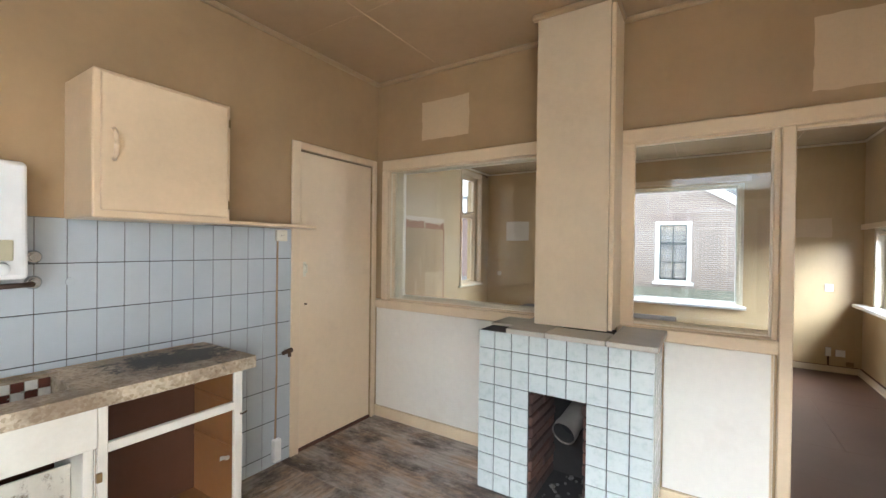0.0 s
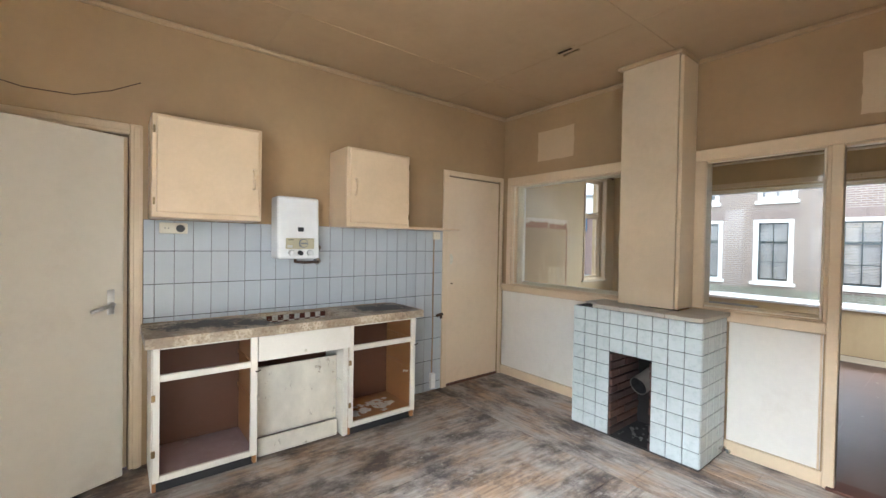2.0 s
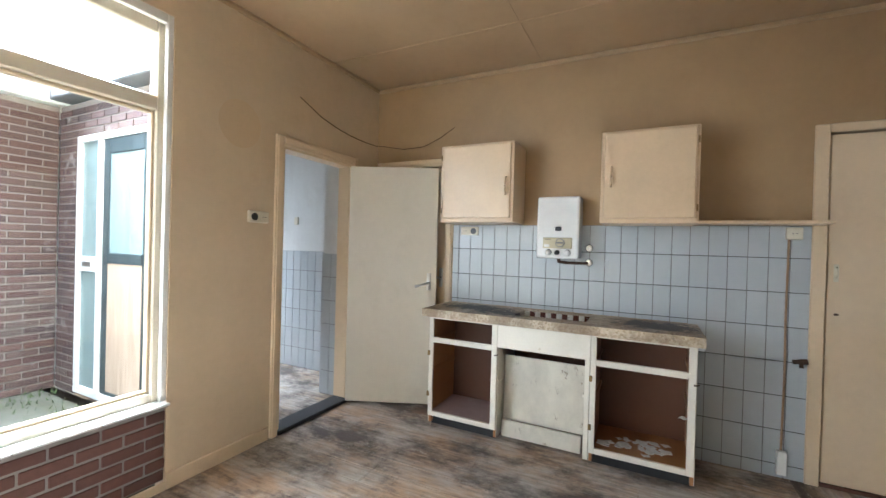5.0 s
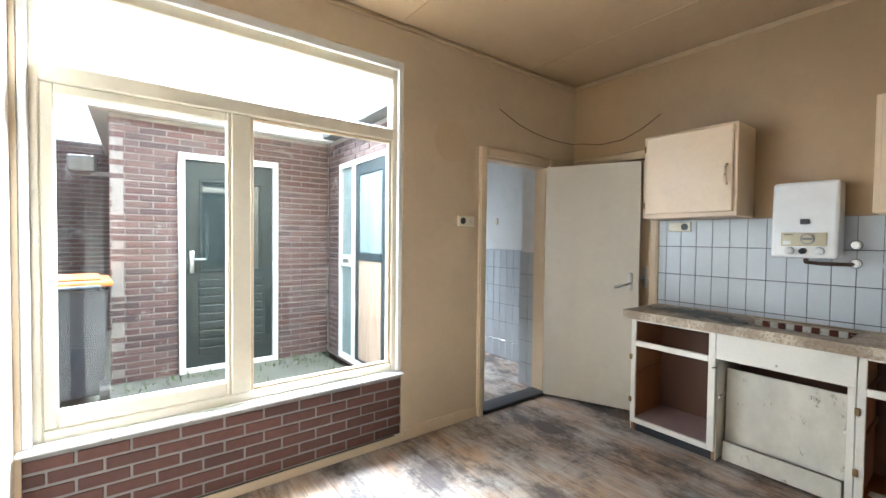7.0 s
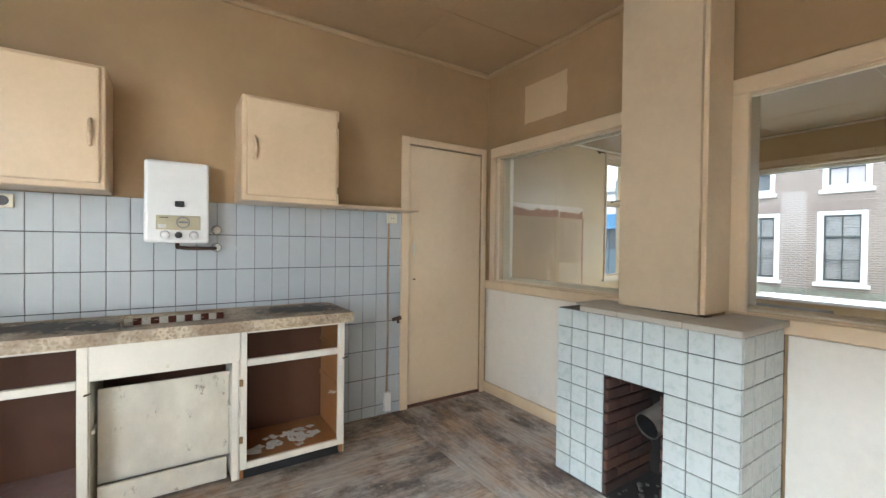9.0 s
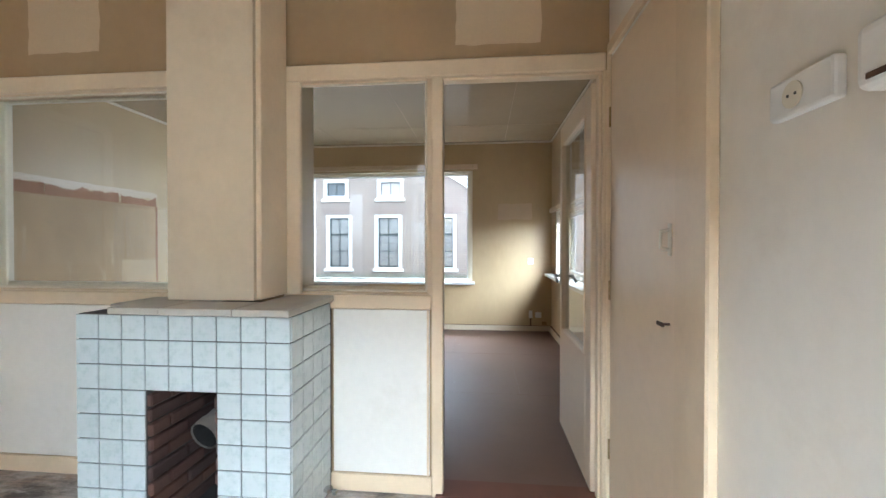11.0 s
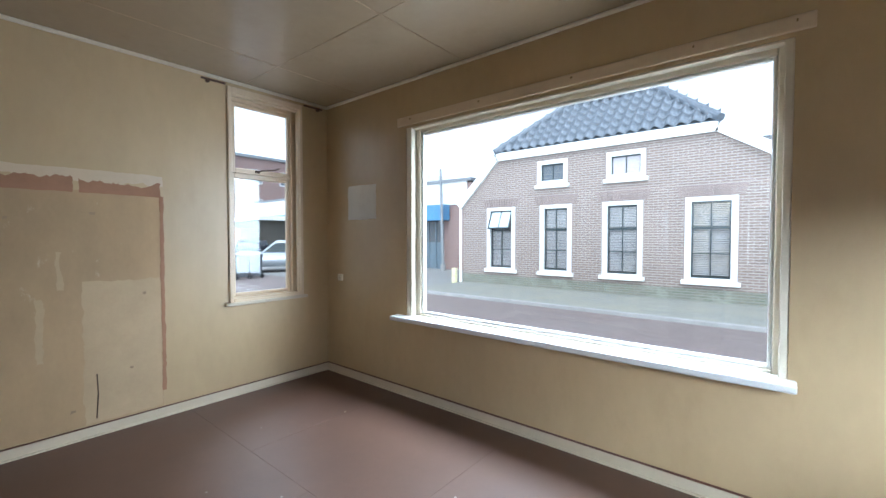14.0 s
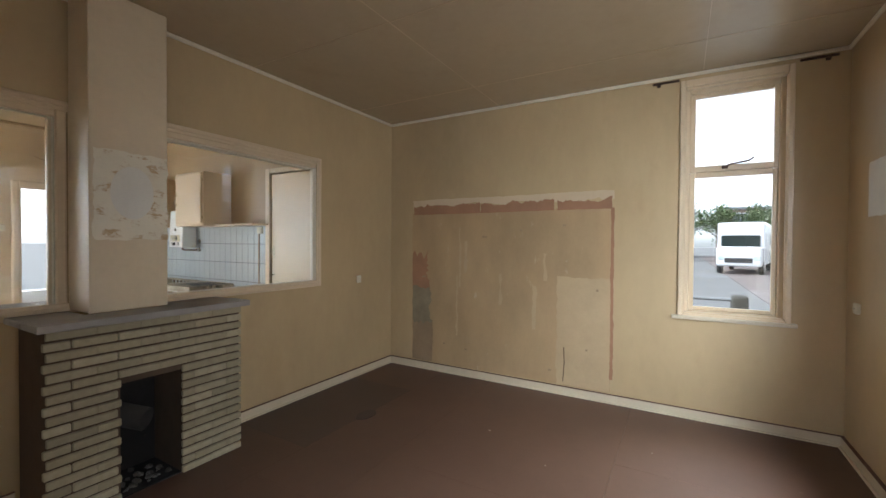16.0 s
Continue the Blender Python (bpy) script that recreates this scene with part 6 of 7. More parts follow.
for y0, y1, cx in ((0.03, 0.82, (RW, -0.26, 0.95, 2.16, 3.36, RE)), (0.82, 1.36, (RW, 0.15, 1.31, 2.52, RE)),
                   (1.36, 2.58, (RW, 0.77, 1.93, 3.14, RE)), (2.58, RN, (RW, 0.13, 1.29, 2.50, RE))):
    for a, b in zip(cx, cx[1:]):
        old = a == -0.26
        part("board", boxed(a + 0.0005, b - 0.0005, y0 + 0.0005, y1 - 0.0005, -0.004, 0.006 + random.Random(int(a * 90 + y0 * 7)).uniform(0, 0.0006), 0.0006), "sheet_dark" if old else "sheet", rf, "darker brown hardboard sheet" if old else "")

# ---- street ----
structure("ground", slab_with_holes("z", GROUND - 0.3, GROUND - 0.02, (-250, 250), (-250, 250), [(-1.14, 4.04, -9.0, 4.10)]), "asphalt", "ground of the street and its surroundings", "ground")
structure("road", boxed(-60, 60, 4.9, 9.8, GROUND - 0.02, GROUND), "road_brick", "brick-paved street", "road")
structure("pavement_near", boxed(-1.4, 60, 4.11, 4.9, GROUND - 0.02, GROUND + 0.05, 0.008), "paving", "grey paved footway along the house", "pavement")
structure("pavement_far", boxed(-5.6, 60, 9.92, 12.55, GROUND - 0.02, GROUND + 0.06, 0.008), "paving_moss", "mossy paved footway before the brick house", "pavement")
structure("kerb_far", boxed(-5.6, 60, 9.8, 9.92, GROUND - 0.02, GROUND + 0.075, 0.01), "kerb", "grey concrete kerb", "kerb")
structure("square", boxed(-60, -5.6, 9.8, 30, GROUND - 0.019, GROUND + 0.002), "paving", "paved forecourt beside the street", "pavement")

# house across the street
HY = 12.0
house = thing("brick_house", "brick house with hipped grey pantile roof", "house")
WINS = [(-4.34, -3.36, 0.36, 2.235), (-2.575, -1.66, 0.36, 2.235), (-0.86, 0.09, 0.36, 2.235), (0.97, 1.95, 0.36, 2.235), (3.0, 3.95, 0.36, 2.235)]
UPS = [(-2.66, -1.79, 2.76, 3.46), (-0.77, 0.14, 2.76, 3.46)]
LX, RX = -5.25, 3.75
EL, ER, EZ = -3.95, 1.55, 3.72
LOWZ = 2.45


front = slab_with_holes("y", HY, HY + 0.22, (LX, RX), (GROUND, 2.30), [w for w in WINS if w[1] < RX])
part("wall_front", front, "facade_brick", house, "weathered pinkish-brown brick front")
bm = slab_with_holes("y", HY, HY + 0.22, (EL, ER), (2.30, EZ - 0.05), UPS)
for x0, x1, xa in ((LX, EL, LX), (ER, RX, RX)):
    inner = EL if x0 == LX else ER
    zo = LOWZ - 0.05 if x0 == LX else LOWZ - 0.15
    for yy in (HY, HY + 0.22):
        bm.faces.new([bm.verts.new(p) for p in ((inner, yy, 2.30), (xa, yy, 2.30), (xa, yy, zo), (inner, yy, EZ - 0.05))])
part("wall_gable", bm, "facade_brick", house)
part("wall_side", boxed(LX, LX + 0.22, HY + 0.22, HY + 11, GROUND, LOWZ - 0.05), "facade_brick", house)
# Black sheet added behind the windows in place of the unlit rooms.
part("wall_core", boxed(LX + 0.3, RX - 0.1, HY + 1.0, HY + 1.1, GROUND, 3.6), "black", house)
part("base_course", boxed(LX - 0.012, RX, HY - 0.014, HY, GROUND, 0.20), "facade_base", house, "mossy weathered brick base")
bm = bmesh.new()
for a, b in (((EL - 0.02, EZ), (ER + 0.02, EZ)), ((LX - 0.12, LOWZ - 0.12), (EL - 0.02, EZ)), ((ER + 0.02, EZ), (RX + 0.1, LOWZ - 0.2))):
    d = Vector((b[0] - a[0], 0, b[1] - a[1])).normalized()
    n = Vector((-d.z, 0, d.x)) * 0.11
    q = [Vector((a[0], 0, a[1])) - n, Vector((b[0], 0, b[1])) - n, Vector((b[0], 0, b[1])) + n, Vector((a[0], 0, a[1])) + n]
    f = [bm.verts.new((p.x, HY - 0.10, p.z)) for p in q]
    g = [bm.verts.new((p.x, HY + 0.02, p.z)) for p in q]
    bm.faces.new(f), bm.faces.new(g)
    for i in range(4):
        bm.faces.new([f[i], f[i - 1], g[i - 1], g[i]])
part("bargeboard", bm, "white_ext", house, "white painted bargeboard")
# hipped front plane and the long side planes of the roof
AP = Vector(((EL + ER) / 2, HY + 2.6, 6.35))
rbm = bmesh.new()


def quad(bm, *pts):
    bm.faces.new([bm.verts.new(p) for p in pts])


quad(rbm, (EL - 0.06, HY - 0.1, EZ + 0.10), (ER + 0.06, HY - 0.1, EZ + 0.10), tuple(AP))
back = HY + 11
quad(rbm, (LX - 0.15, HY - 0.1, LOWZ - 0.08), (EL - 0.06, HY - 0.1, EZ + 0.10), tuple(AP), (AP.x, back, AP.z), (LX - 0.15, back, LOWZ - 0.08))
quad(rbm, (RX + 0.15, HY - 0.1, LOWZ - 0.18), (ER + 0.06, HY - 0.1, EZ + 0.10), tuple(AP), (AP.x, back, AP.z), (RX + 0.15, back, LOWZ - 0.18))
roof = part("roof", rbm, "pantile", house, "grey pantile roof")
bm = bmesh.new()
segs = 8
for k in range(segs + 1):
    x = -0.13 + 0.26 * k / segs
    z = 0.045 * math.sin(math.pi * 2 * k / segs)
    bm.verts.new((x, 0, z)), bm.verts.new((x, 0.38, z - 0.0))
bm.verts.ensure_lookup_table()
for k in range(segs):
    bm.faces.new([bm.verts[2 * k], bm.verts[2 * k + 2], bm.verts[2 * k + 3], bm.verts[2 * k + 1]])
ext = bmesh.ops.extrude_face_region(bm, geom=bm.faces[:])
for v in ext["geom"]:
    if isinstance(v, bmesh.types.BMVert):
        v.co.z += 0.02
mt_roof = mesh_of(bm, "roof_tile", M["pantile"], True)
base_a, rise = Vector((0, HY - 0.1, EZ + 0.12)), Vector((0, AP.y - HY + 0.1, AP.z - EZ - 0.10))
slope = rise.length
tilt = math.atan2(rise.z, rise.y)
n_rows = int(slope / 0.33)
for r in range(n_rows):
    f = r * 0.33 / slope
    lx, rx = EL - 0.06 + (AP.x - EL + 0.06) * f, ER + 0.06 + (AP.x - ER - 0.06) * f
    k = int((rx - lx) / 0.26)
    for i in range(k):
        p = base_a + rise * f
        ob = piece("roof_tile", mt_roof, (lx + 0.16 + i * (rx - lx - 0.3) / max(1, k - 1), p.y, p.z + 0.03), roof, Euler((tilt + 0.05, 0, 0)))
bm = rod(bmesh.new(), [(EL - 0.06, HY - 0.1, EZ + 0.16), tuple(AP + Vector((0, 0, 0.06)))], 0.10, 10)
rod(bm, [(ER + 0.06, HY - 0.1, EZ + 0.16), tuple(AP + Vector((0, 0, 0.06)))], 0.10, 10)
part("ridge", bm, "pantile", roof)


def sash_window(w, tilted=False, small=False):
    x0, x1, z0, z1 = w
    win = part("window", ring("y", HY - 0.02, HY + 0.10, x0, x1, z0 + 0.03, z1, (0.12, 0.12, 0.05, 0.10) if not small else 0.11, 0.004), "white_ext", house)
    part("sill", boxed(x0 - 0.06, x1 + 0.06, HY - 0.08, HY + 0.02, z0 - 0.07, z0 + 0.03, 0.006), "white_ext", win)
    a, b, c, d = x0 + 0.12, x1 - 0.12, z0 + 0.08, z1 - 0.10
    m = (a + b) / 2
    zt = c + (d - c) * 0.64
    if small:
        part("frame", ring("y", HY + 0.05, HY + 0.09, a - 0.01, b + 0.01, c + 0.03, d - 0.01, 0.03, 0.003), "dark_frame", win)
        part("glazing_bar", boxed(m - 0.012, m + 0.012, HY + 0.055, HY + 0.085, c + 0.06, d - 0.04), "dark_frame", win)
        part("pane", sheet("y", HY + 0.08, a, b, c, d), "glass_street" if x0 < -2 else "blind", win)
        return
    bm = ring("y", HY + 0.05, HY + 0.09, a, b, c, zt + 0.03, 0.035, 0.003)
    part("frame", bm, "dark_frame", win)
    zh = (c + zt) / 2
    part("glazing_bar", boxed(a + 0.035, b - 0.035, HY + 0.055, HY + 0.085, zh - 0.013, zh + 0.013), "dark_frame", win)
    part("glazing_bar", boxed(m - 0.013, m + 0.013, HY + 0.055, HY + 0.085, c + 0.035, zt - 0.005), "dark_frame", win)
    upper = ring("y", -0.02, 0.02, a, b, 0, d - zt - 0.03, 0.04, 0.003)
    box(upper, m - 0.013, m + 0.013, -0.015, 0.015, 0.04, d - zt - 0.07)
    up = part("upper_sash", upper, "dark_frame", win)
    gl = part("pane", sheet("y", 0, a + 0.04, b - 0.04, 0.04, d - zt - 0.07), "glass_sky" if tilted else "glass", up)
    up.matrix_basis = pose(0, HY + 0.06, zt + 0.03) @ (pose(0, 0, d - zt - 0.03) @ pose(0, 0, 0, -22) @ pose(0, 0, -(d - zt - 0.03)) if tilted else Matrix())
    part("pane", sheet("y", HY + 0.075, a + 0.03, b - 0.03, c + 0.03, zt), "glass", win)
    bm = bmesh.new()
    for k in range(40):
        z = c + 0.06 + k * (d - c - 0.1) / 40
        box(bm, a + 0.03, b - 0.03, HY + 0.115, HY + 0.135, z, z + 0.029)
    tagged(part("slatted_blind", bm, "blind", win, "pale slatted blind"), kind="stuff")
    part("arch", flat_arch(x0 - 0.12, x1 + 0.12, z1 + 0.02, z1 + 0.26), "facade_arch", win, "flat brick arch")


def flat_arch(x0, x1, z0, z1):
    bm = bmesh.new()
    n = 15
    mid = (x0 + x1) / 2
    for k in range(n):
        p, q = x0 + (x1 - x0) * (k + 0.06) / n, x0 + (x1 - x0) * (k + 0.94) / n
        sp = 0.10
        f = [(p, z0), (q, z0), (q + (q - mid) * sp, z1), (p + (p - mid) * sp, z1)]
        a = [bm.verts.new((x, HY - 0.012, z)) for x, z in f]
        b = [bm.verts.new((x, HY + 0.0, z)) for x, z in f]
        bm.faces.new(a)
        for i in range(4):
            bm.faces.new([a[i], a[i - 1], b[i - 1], b[i]])
    return bm


for k, w in enumerate(WINS[:4]):
    sash_window(w, k == 0)
for w in UPS:
    sash_window(w, small=True)
part("downpipe", rod(bmesh.new(), [(LX - 0.06, HY - 0.06, LOWZ - 0.2), (LX - 0.06, HY - 0.06, GROUND + 0.05)], 0.045, 10), "white_ext", house, "white downpipe")

HC = Vector((2.75, 1.23, 1.3))
house.matrix_basis = Matrix.Translation(HC) @ Matrix.Scale(1.047, 4) @ Matrix.Translation(-HC)

# ---- distance: garage, van, east building, square to the west ----
GY = 16.8
gar = thing("garage_building", "low brick garage with a blue fascia", "building")
part("wall", slab_with_holes("y", GY, GY + 0.25, (-30, -8.6), (GROUND, 4.0), [(-12.5, -10.0, -1, 2.2)]), "facade_red", gar)
part("wall_side", boxed(-8.6, -8.35, GY + 0.0, GY + 10, GROUND, 3.9), "facade_red", gar)
part("upper_cladding", boxed(-30, -8.6, GY - 0.06, GY - 0.002, 2.9, 3.95), "white_ext", gar, "pale cladding above the fascia")
fas = part("fascia", boxed(-30, -9.6, GY - 0.5, GY - 0.061, 2.15, 2.9, 0.01), "sign_blue", gar, "blue fascia with a pale sign")
part("sign_plate", boxed(-13.3, -11.5, GY - 0.52, GY - 0.501, 2.38, 2.68, 0.004), "sign_cream", fas)
bm = bmesh.new()
bmesh.ops.create_cone(bm, cap_ends=True, segments=32, radius1=0.95, radius2=0.95, depth=0.02, matrix=Matrix.LocRotScale((-18.5, GY - 0.51, 2.53), Euler((radians(90), 0, 0)), (1, 0.3, 1)))
part("oval_sign", bm, "sign_cream", fas)
gate = part("sliding_door", boxed(-12.5, -10.0, GY + 0.05, GY + 0.1, GROUND, 1.1), "steel_blue", gar, "grey-blue sliding doors")
for k in range(6):
    part("door_post", boxed(-12.5 + k * 0.485, -12.44 + k * 0.485, GY + 0.0, GY + 0.05, GROUND, 2.2), "steel_blue", gate)
part("shop_window", boxed(-12.44, -10.05, GY + 0.06, GY + 0.09, 1.1, 2.2), "glass_street", gar)
part("roof", boxed(-30, -8.3, GY - 0.1, GY + 11, 3.95, 4.1), "iron_grey", gar)
part("upper_storey", boxed(-24, -15, GY + 3, GY + 8, 4.1, 5.4), "white_ext", gar)
for x, y in ((-9.4, 16.0), (-13.3, 16.2)):
    po = thing("metal_pole", "tall grey metal pole before the garage", "pole", "metal poles before the garage")
    part("shaft", tube(bmesh.new(), (x, y, GROUND), (x - 0.15, y, 4.5), 0.08, 0.06, n=10), "iron_grey", po)
    part("foot", tube(bmesh.new(), (x, y, GROUND), (x, y, GROUND + 0.3), 0.13, n=10), "kerb", po)
po = thing("marker_post", "small cream marker post at the house corner", "post")
part("shaft", boxed(-5.9, -5.74, HY + 0.2, HY + 0.35, GROUND, 0.32, 0.02), "sign_cream", po)


def car(x, y, turn, paint, label, L=4.3, W=1.75, Hh=1.45, van=False, name="car"):
    """Parked car: shaped body, glasshouse, wheels, lamps. It points along its +x."""
    c = thing(name, label, "car")
    h0, h1 = 0.28, (0.95 if van else 0.86)
    bm = bmesh.new()
    prof = [(-L / 2, 0.45), (-L / 2 + 0.02, h1), (L / 2 - 0.95, h1 + 0.03), (L / 2 - 0.08, 0.74), (L / 2, 0.45), (L / 2 - 0.1, h0), (-L / 2 + 0.1, h0)]
    roof = ([(-L / 2 + 0.03, h1), (-L / 2 + 0.14, Hh), (L * 0.10, Hh + 0.02), (L / 2 - 1.05, h1 + 0.02)] if van else [(-L / 2 + 0.25, h1), (-L / 2 + 0.95, Hh - 0.03), (L * 0.08, Hh), (L / 2 - 1.25, h1 + 0.02)])

    def extrude(pts, w0, w1=None, bev=0.05):
        b = bmesh.new()
        w1 = w1 or w0
        zm = max(p[1] for p in pts)
        zn = min(p[1] for p in pts)
        sides = []
        for s in (-1, 1):
            sides.append([b.verts.new((px, s * (w0 + (w1 - w0) * (pz - zn) / (zm - zn)) / 2, pz)) for px, pz in pts])
        b.faces.new(sides[0]), b.faces.new(sides[1])
        for i in range(len(pts)):
            b.faces.new([sides[0][i], sides[0][i - 1], sides[1][i - 1], sides[1][i]])
        bmesh.ops.bevel(b, geom=b.edges[:], offset=bev, segments=2, affect="EDGES")
        return b
    part("body", extrude(prof, W, W, 0.06), paint, c, "", True)
    part("cabin", extrude(roof, W - 0.08, W - 0.34, 0.04), paint, c, "", True)
    cx0, cx1 = roof[1][0] + (0.75 if van else 0.05), roof[2][0] + 0.1
    for s in (-1, 1):
        b = extrude([(cx0 - (0.0 if van else 0.35), h1 + 0.06), (cx0 + 0.05, Hh - 0.14), (cx1 - 0.05, Hh - 0.12), (cx1 + 0.4, h1 + 0.06)], 0.02, 0.02, 0.003)
        for v in b.verts:
            v.co.y += s * (W / 2 - 0.045 - 0.11 * (v.co.z - h1) / (Hh - h1))
        part("side_window", b, "glass_dark", c)
    part("rear_window", boxed(roof[1][0] - 0.16 if not van else -L / 2 + 0.02, roof[1][0] - 0.10 if not van else -L / 2 + 0.08, -W * 0.36, W * 0.36, h1 + 0.1, Hh - 0.15, 0.01), "glass_dark", c)
    part("windscreen", boxed(roof[2][0] + 0.28, roof[2][0] + 0.34, -W * 0.36, W * 0.36, h1 + 0.08, Hh - 0.22, 0.01), "glass_dark", c)
    for sx in (-L * 0.31, L * 0.31):
        for s in (-1, 1):
            wh = part("wheel", tube(bmesh.new(), (sx, s * (W / 2 - 0.2), 0.31), (sx, s * (W / 2 + 0.01), 0.31), 0.31, n=22), "black", c)
            part("rim", tube(bmesh.new(), (sx, s * (W / 2 + 0.01), 0.31), (sx, s * (W / 2 + 0.02), 0.31), 0.19, n=16), "aluminium", wh)
    for s in (-1, 1):
        part("tail_lamp", boxed(-L / 2 - 0.01, -L / 2 + 0.05, s * (W / 2 - 0.17) - 0.09, s * (W / 2 - 0.17) + 0.09, 0.62, 0.80, 0.01), "lamp_red", c)
        part("headlight", boxed(L / 2 - 0.16, L / 2 - 0.06, s * (W / 2 - 0.25) - 0.14, s * (W / 2 - 0.25) + 0.14, 0.58, 0.70, 0.02), "glass_sky", c)
    part("bumper", boxed(-L / 2 - 0.03, -L / 2 + 0.08, -W / 2 + 0.06, W / 2 - 0.06, 0.36, 0.52, 0.02), "bin_grey", c)
    part("number_plate", boxed(-L / 2 - 0.035, -L / 2 - 0.03, -0.26, 0.26, 0.54, 0.65), "sign_yellow", c)
    c.matrix_basis = pose(x, y, GROUND, 0, 0, turn)
    return c


car(-11.9, 12.95, 138, "paint_white", "white delivery van parked before the garage", 4.4, 1.8, 1.82, True, "van")
car(-14.9, 11.3, -118, "paint_silver", "silver saloon car parked on the square", 4.5, 1.75, 1.42)
car(-20.5, 12.4, 160, "paint_dark", "dark parked car on the square", 4.2, 1.7, 1.42)
for k in range(3):
    wheelie_bin(-12.9, 7.85 + k * 0.5, GROUND, 95, "bin_grey", "bin_black", "dark grey wheelie bin on the square", 0.9)
wheelie_bin(7.75, 10.9, GROUND + 0.07, 20, "bin_grey", "bin_grey", "grey wheelie bin on the opposite footway", 0.95)

mh = thing("motorhome", "white motorhome parked across the square", "motorhome")
bm = boxed(-3.0, 2.4, -1.05, 1.05, 0.45, 2.75, 0.12, 3)
part("body", bm, "paint_white", mh)
part("cab", boxed(2.2, 3.1, -1.0, 1.0, 0.4, 1.45, 0.15, 3), "paint_white", mh)
part("windscreen", boxed(2.36, 2.5, -0.85, 0.85, 1.4, 2.05, 0.03), "glass_dark", mh)
part("grille", boxed(3.09, 3.13, -0.6, 0.6, 0.6, 0.85, 0.01), "black", mh)
for s in (-1, 1):
    part("headlight", boxed(3.06, 3.12, s * 0.78 - 0.15, s * 0.78 + 0.15, 0.75, 0.95, 0.02), "glass_sky", mh)
    part("side_window", boxed(-1.5, -0.4, s * 1.045 - 0.01, s * 1.045 + 0.01, 1.5, 2.1, 0.005), "glass_dark", mh)
    for sx in (-2.0, 2.3):
        part("wheel", tube(bmesh.new(), (sx, s * 0.8, 0.34), (sx, s * 1.02, 0.34), 0.34, n=20), "black", mh)
mh.matrix_basis = pose(-26.5, 6.1, GROUND, 0, 0, -12)

shed = thing("timber_shed", "long dark timber shed with a flat roof", "shed")
part("wall", boxed(-30, -21, 13.2, 17, GROUND, 2.35), "shed_wood", shed)
for k in range(9):
    part("cladding_board", boxed(-30, -20.97, 13.17, 13.2, GROUND + 0.05 + k * 0.26, GROUND + 0.28 + k * 0.26, 0.01), "shed_wood", shed)
part("roof", boxed(-30.3, -20.5, 12.8, 17.3, 2.35, 2.6, 0.02), "white_ext", shed)
part("door", boxed(-24.6, -23.6, 13.12, 13.17, GROUND, 1.9, 0.01), "orange", shed, "orange door")


def block(name, x0, x1, y0, y1, h, storeys, label, mat="facade_red"):
    b = thing(name, label, "building")
    part("wall", boxed(x0, x1, y0, y1, GROUND, h), mat, b)
    part("roof", boxed(x0 - 0.2, x1 + 0.2, y0 - 0.2, y1 + 0.2, h, h + 0.3, 0.02), "iron_grey", b)
    n = max(2, int((y1 - y0) / 3.2))
    for s in range(storeys):
        z = 0.9 + s * 2.9
        for k in range(n):
            y = y0 + (k + 0.5) * (y1 - y0) / n
            w = part("window", ring("x", x1 - 0.02, x1 + 0.05, y - 0.8, y + 0.8, z, z + 1.4, 0.09, 0.0), "white_ext", b)
            part("pane", boxed(x1, x1 + 0.02, y - 0.72, y + 0.72, z + 0.08, z + 1.32), "glass_street", w)
    return b


block("apartment_block", -48, -38, 16, 40, 9.2, 3, "distant red brick apartment block with white windows")
block("distant_house", -62, -54, -4, 4.0, 5.2, 2, "distant brick house behind the square")
block("distant_house", -66, -58, 7, 14.5, 5.6, 2, "distant brick house beyond the parked motorhome")


def tree(x, y, h, r, seed, label):
    rnd = random.Random(seed)
    t = thing("tree", label, "tree")
    bm = tube(bmesh.new(), (0, 0, 0), (0.1, 0, h * 0.55), 0.22, 0.10, n=9)
    for k in range(9):
        a = rnd.uniform(0, 6.28)
        z = rnd.uniform(h * 0.3, h * 0.55)
        tube(bm, (0.05, 0, z), (math.cos(a) * r * 0.75, math.sin(a) * r * 0.75, z + rnd.uniform(0.6, 2.0)), 0.07, 0.02, n=6)
    part("trunk", bm, "bark", t)
    vs, fs = [], []
    clumps = [(rnd.gauss(0, r * 0.42), rnd.gauss(0, r * 0.42), h * 0.66 + rnd.gauss(0, h * 0.13)) for _ in range(46)]
    for k in range(3600):
        c = rnd.choice(clumps)
        p = Vector((c[0] + rnd.gauss(0, 0.34), c[1] + rnd.gauss(0, 0.34), c[2] + rnd.gauss(0, 0.28)))
        u = Vector((rnd.uniform(-1, 1), rnd.uniform(-1, 1), rnd.uniform(-1, 1))).normalized() * rnd.uniform(0.06, 0.12)
        w = u.orthogonal().normalized() * rnd.uniform(0.04, 0.08)
        i = len(vs)
        vs += [p - u, p + w, p + u, p - w]
        fs.append((i, i + 1, i + 2, i + 3))
    me = bpy.data.meshes.new("crown")
    me.from_pydata([tuple(v) for v in vs], [], fs)
    me.materials.append(M["foliage"])
    cr = new("crown", me)
    cr.parent = t
    t.matrix_basis = pose(x, y, GROUND)
    return t


tree(-42, 3.0, 6.4, 2.6, 1, "leafy green tree beyond the square")
tree(-46, 6.2, 5.4, 2.4, 2, "smaller green tree beyond the motorhome")
tree(-44, 9.5, 5.0, 2.2, 3, "rounded green tree behind the square")
tree(8.6, -12.5, 6.0, 2.6, 4, "green tree behind the garden wall")

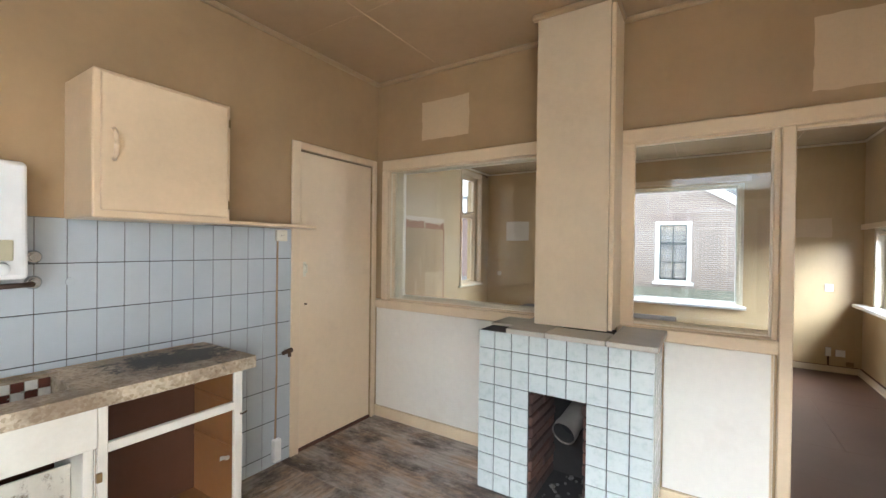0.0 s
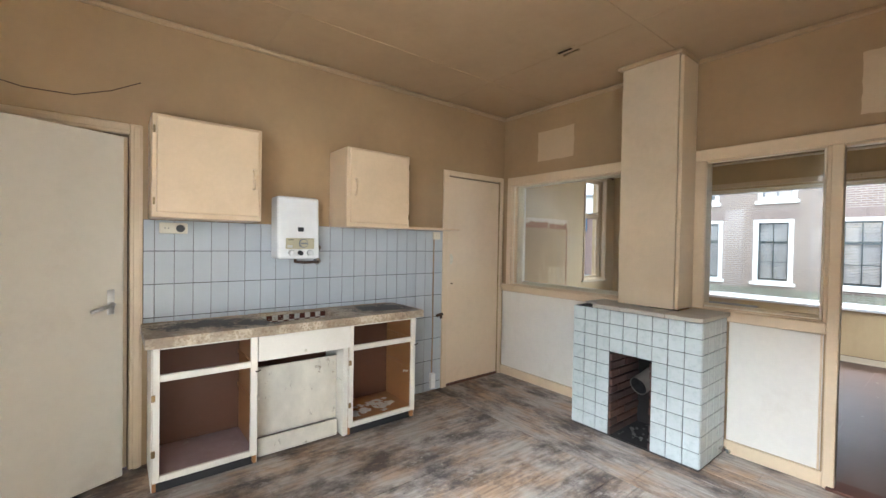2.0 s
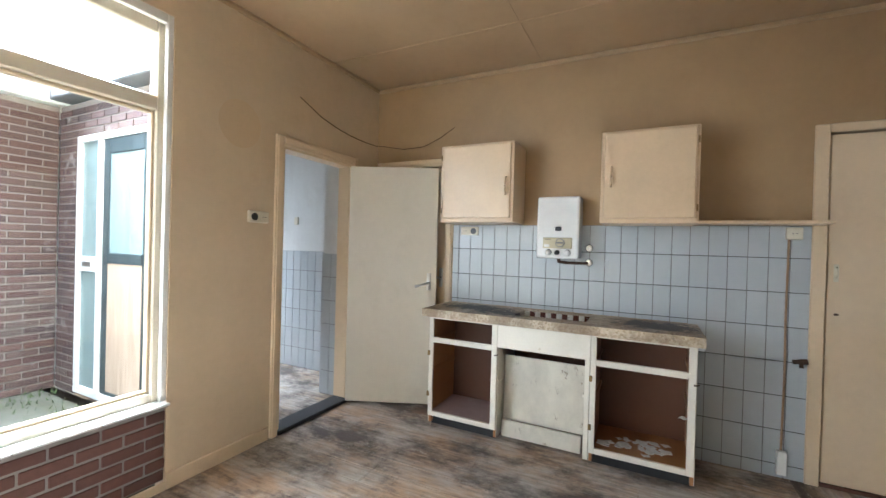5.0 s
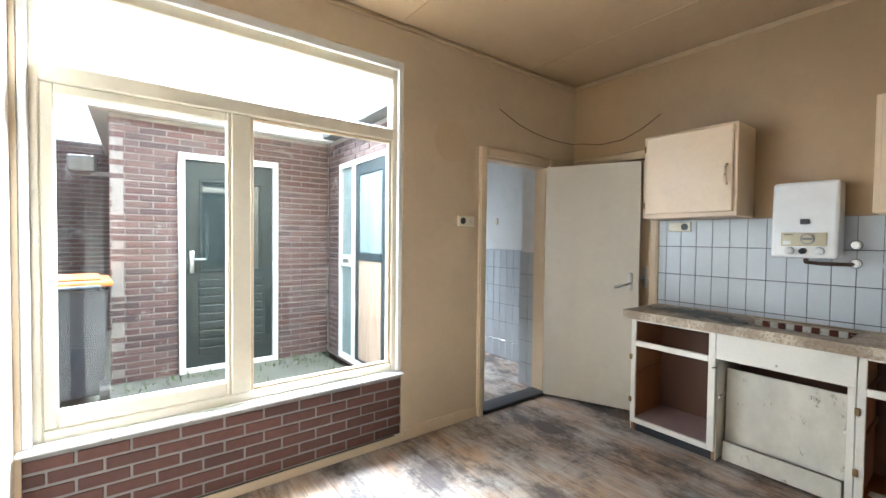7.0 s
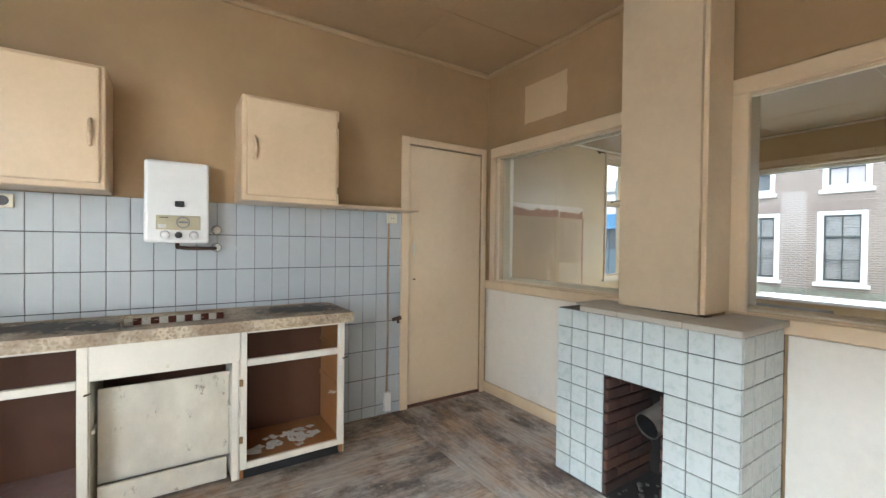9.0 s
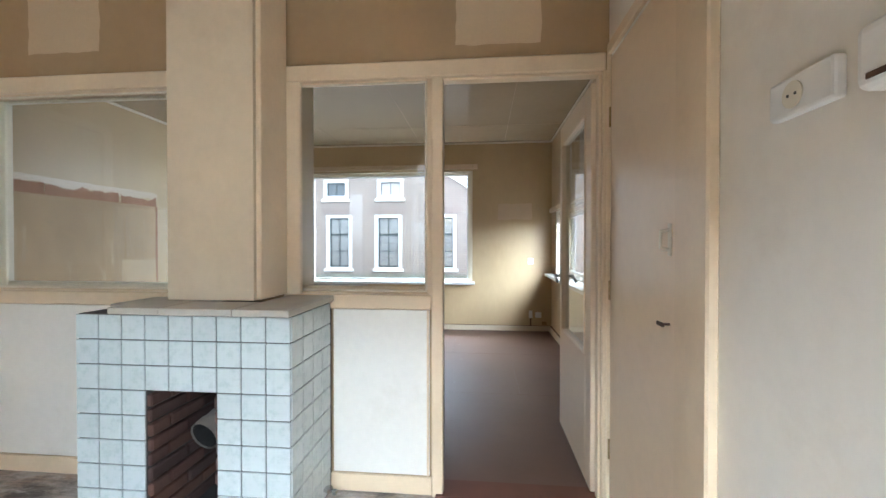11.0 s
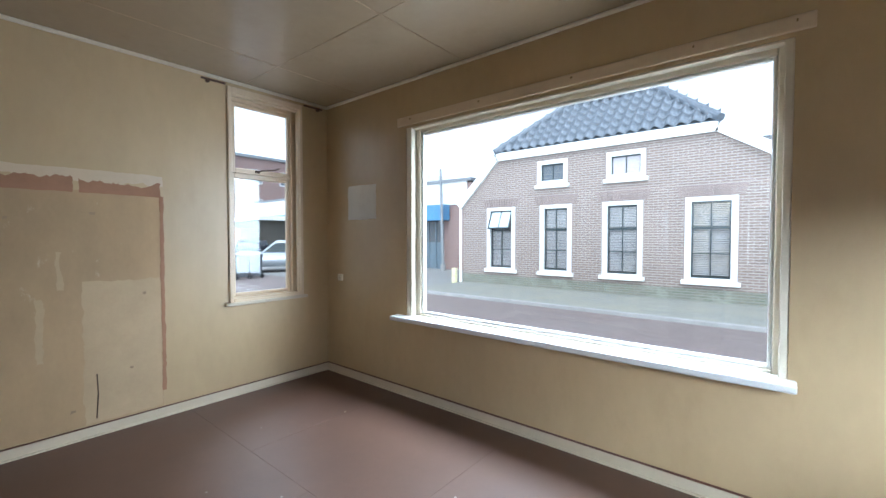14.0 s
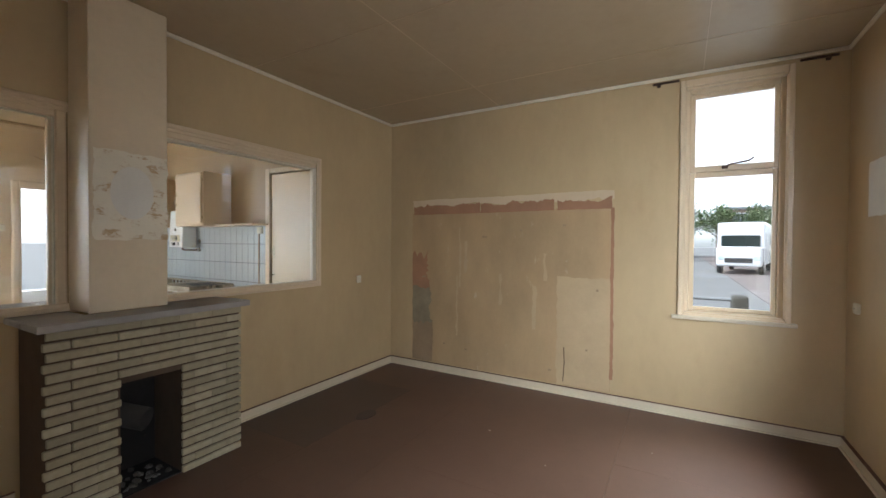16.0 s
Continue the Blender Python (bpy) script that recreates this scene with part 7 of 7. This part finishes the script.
fence = thing("low_fence", "low metal fence with a dark stone post", "fence")
part("post", boxed(-2.72, -2.55, 3.385, 3.535, GROUND, 0.80, 0.03, 2), "shed_wood", fence, "dark rounded post")
for z in (0.74, 0.63):
    part("rail", rod(bmesh.new(), [(-2.635, 1.0, z), (-2.635, 3.385, z)], 0.018), "iron_grey", fence)
part("end_post", boxed(-2.68, -2.59, 0.92, 1.0, GROUND, 0.80, 0.01), "iron_grey", fence)

# building seen through the side window
EY = 14.0
eb = thing("street_building", "pale brick building with a grey double door", "building")
part("wall", slab_with_holes("y", EY, EY + 0.3, (6.2, 20), (GROUND, 6.0), [(8.58, 9.87, -1, 1.80), (8.2, 8.95, 2.24, 3.3), (9.05, 9.97, 2.24, 3.3), (11.55, 12.7, -1, 1.85), (11.6, 13.0, 2.35, 3.4)]), "facade_pale", eb)
part("wall_side", boxed(6.2, 6.45, EY + 0.3, EY + 8, GROUND, 6.0), "facade_pale", eb)
part("string_course", boxed(7.7, 20, EY - 0.05, EY, 1.87, 2.12, 0.01), "white_ext", eb, "white band above the door")
ed = part("double_door", ring("y", EY - 0.02, EY + 0.1, 8.58, 9.87, GROUND, 1.80, (0.10, 0.10, 0.02, 0.05), 0.004), "white_ext", eb)
part("leaf", boxed(8.68, 9.20, EY + 0.05, EY + 0.09, GROUND + 0.02, 1.75, 0.005), "steel_blue", ed)
part("leaf", boxed(9.21, 9.77, EY + 0.05, EY + 0.09, GROUND + 0.02, 1.75, 0.005), "steel_blue", ed)
part("pane", boxed(9.30, 9.68, EY + 0.035, EY + 0.049, 0.85, 1.62, 0.004), "glass_dark", ed)
for x0, x1 in ((8.2, 8.95), (9.05, 9.97), (11.6, 13.0)):
    w = part("window", ring("y", EY + 0.02, EY + 0.12, x0, x1, 2.24 if x0 < 11 else 2.35, 3.3 if x0 < 11 else 3.4, 0.07, 0.003), "white_ext", eb)
    part("pane", boxed(x0 + 0.05, x1 - 0.05, EY + 0.08, EY + 0.1, 2.28, 3.28), "glass_sky", w)
part("garage_door", boxed(11.55, 12.7, EY + 0.05, EY + 0.1, GROUND, 1.85, 0.004), "white_ext", eb)
part("roof", boxed(6.1, 20.1, EY - 0.1, EY + 8, 6.0, 6.2), "iron_grey", eb)
for k in range(3):
    mb = thing("letter_box", "grey wall-mounted letter box", "letter box", "letter boxes on the pale building")
    part("body", boxed(10.43 + k * 0.42, 10.73 + k * 0.42, EY - 0.13, EY, 0.72, 0.97, 0.02), "steel_blue", mb)
    part("flap", boxed(10.46 + k * 0.42, 10.70 + k * 0.42, EY - 0.137, EY - 0.131, 0.88, 0.93, 0.002), "iron_grey", mb)
for k in range(2):
    sg = solid("wall_sign", boxed(7.95 + k * 0.35, 8.45 + k * 0.1, EY - 0.03, EY, 1.25 - k * 0.35, 1.6 - k * 0.42, 0.004), "white_ext", "small white sign on the pale building", "sign")
for x, sd in ((8.15, 5), (10.35, 6)):
    rnd = random.Random(sd)
    pl = thing("potted_plant", "reddish shrub in a dark round pot", "plant", "potted plants by the grey door")
    part("pot", tube(bmesh.new(), (x, EY - 0.4, GROUND + 0.06), (x, EY - 0.4, GROUND + 0.36), 0.14, 0.19, n=16), "bin_grey", pl)
    vs, fs = [], []
    for k in range(260):
        p = Vector((x + rnd.gauss(0, 0.15), EY - 0.4 + rnd.gauss(0, 0.15), GROUND + 0.36 + abs(rnd.gauss(0.18, 0.14))))
        u = Vector((rnd.uniform(-1, 1), rnd.uniform(-1, 1), rnd.uniform(-1, 1))).normalized() * 0.05
        w = u.orthogonal().normalized() * 0.025
        i = len(vs)
        vs += [p - u, p + w, p + u, p - w]
        fs.append((i, i + 1, i + 2, i + 3))
    me = bpy.data.meshes.new("foliage")
    me.from_pydata([tuple(v) for v in vs], [], fs)
    me.materials.append(M["foliage_red" if sd == 6 else "foliage"])
    fo = new("foliage", me)
    fo.parent = pl
brick_wall("outer_wall_north", "y", 4.11, 1, 2.75, 4.04, GROUND, 2.7, [], "brick_yard", "mortar", "outer brickwork beside the street window", (3.6, 4.0, 0, 2.0), depth=0.05)
brick_wall("outer_wall_east", "x", 4.045, 1, 3.43, 4.11, GROUND, 2.7, [], "brick_yard", "mortar", "outer brickwork beside the side window", depth=0.05)
wheelie_bin(6.9, 11.9, GROUND + 0.07, 10, "bin_blue", "bin_blue", "blue wheelie bin on the opposite footway", 0.95)
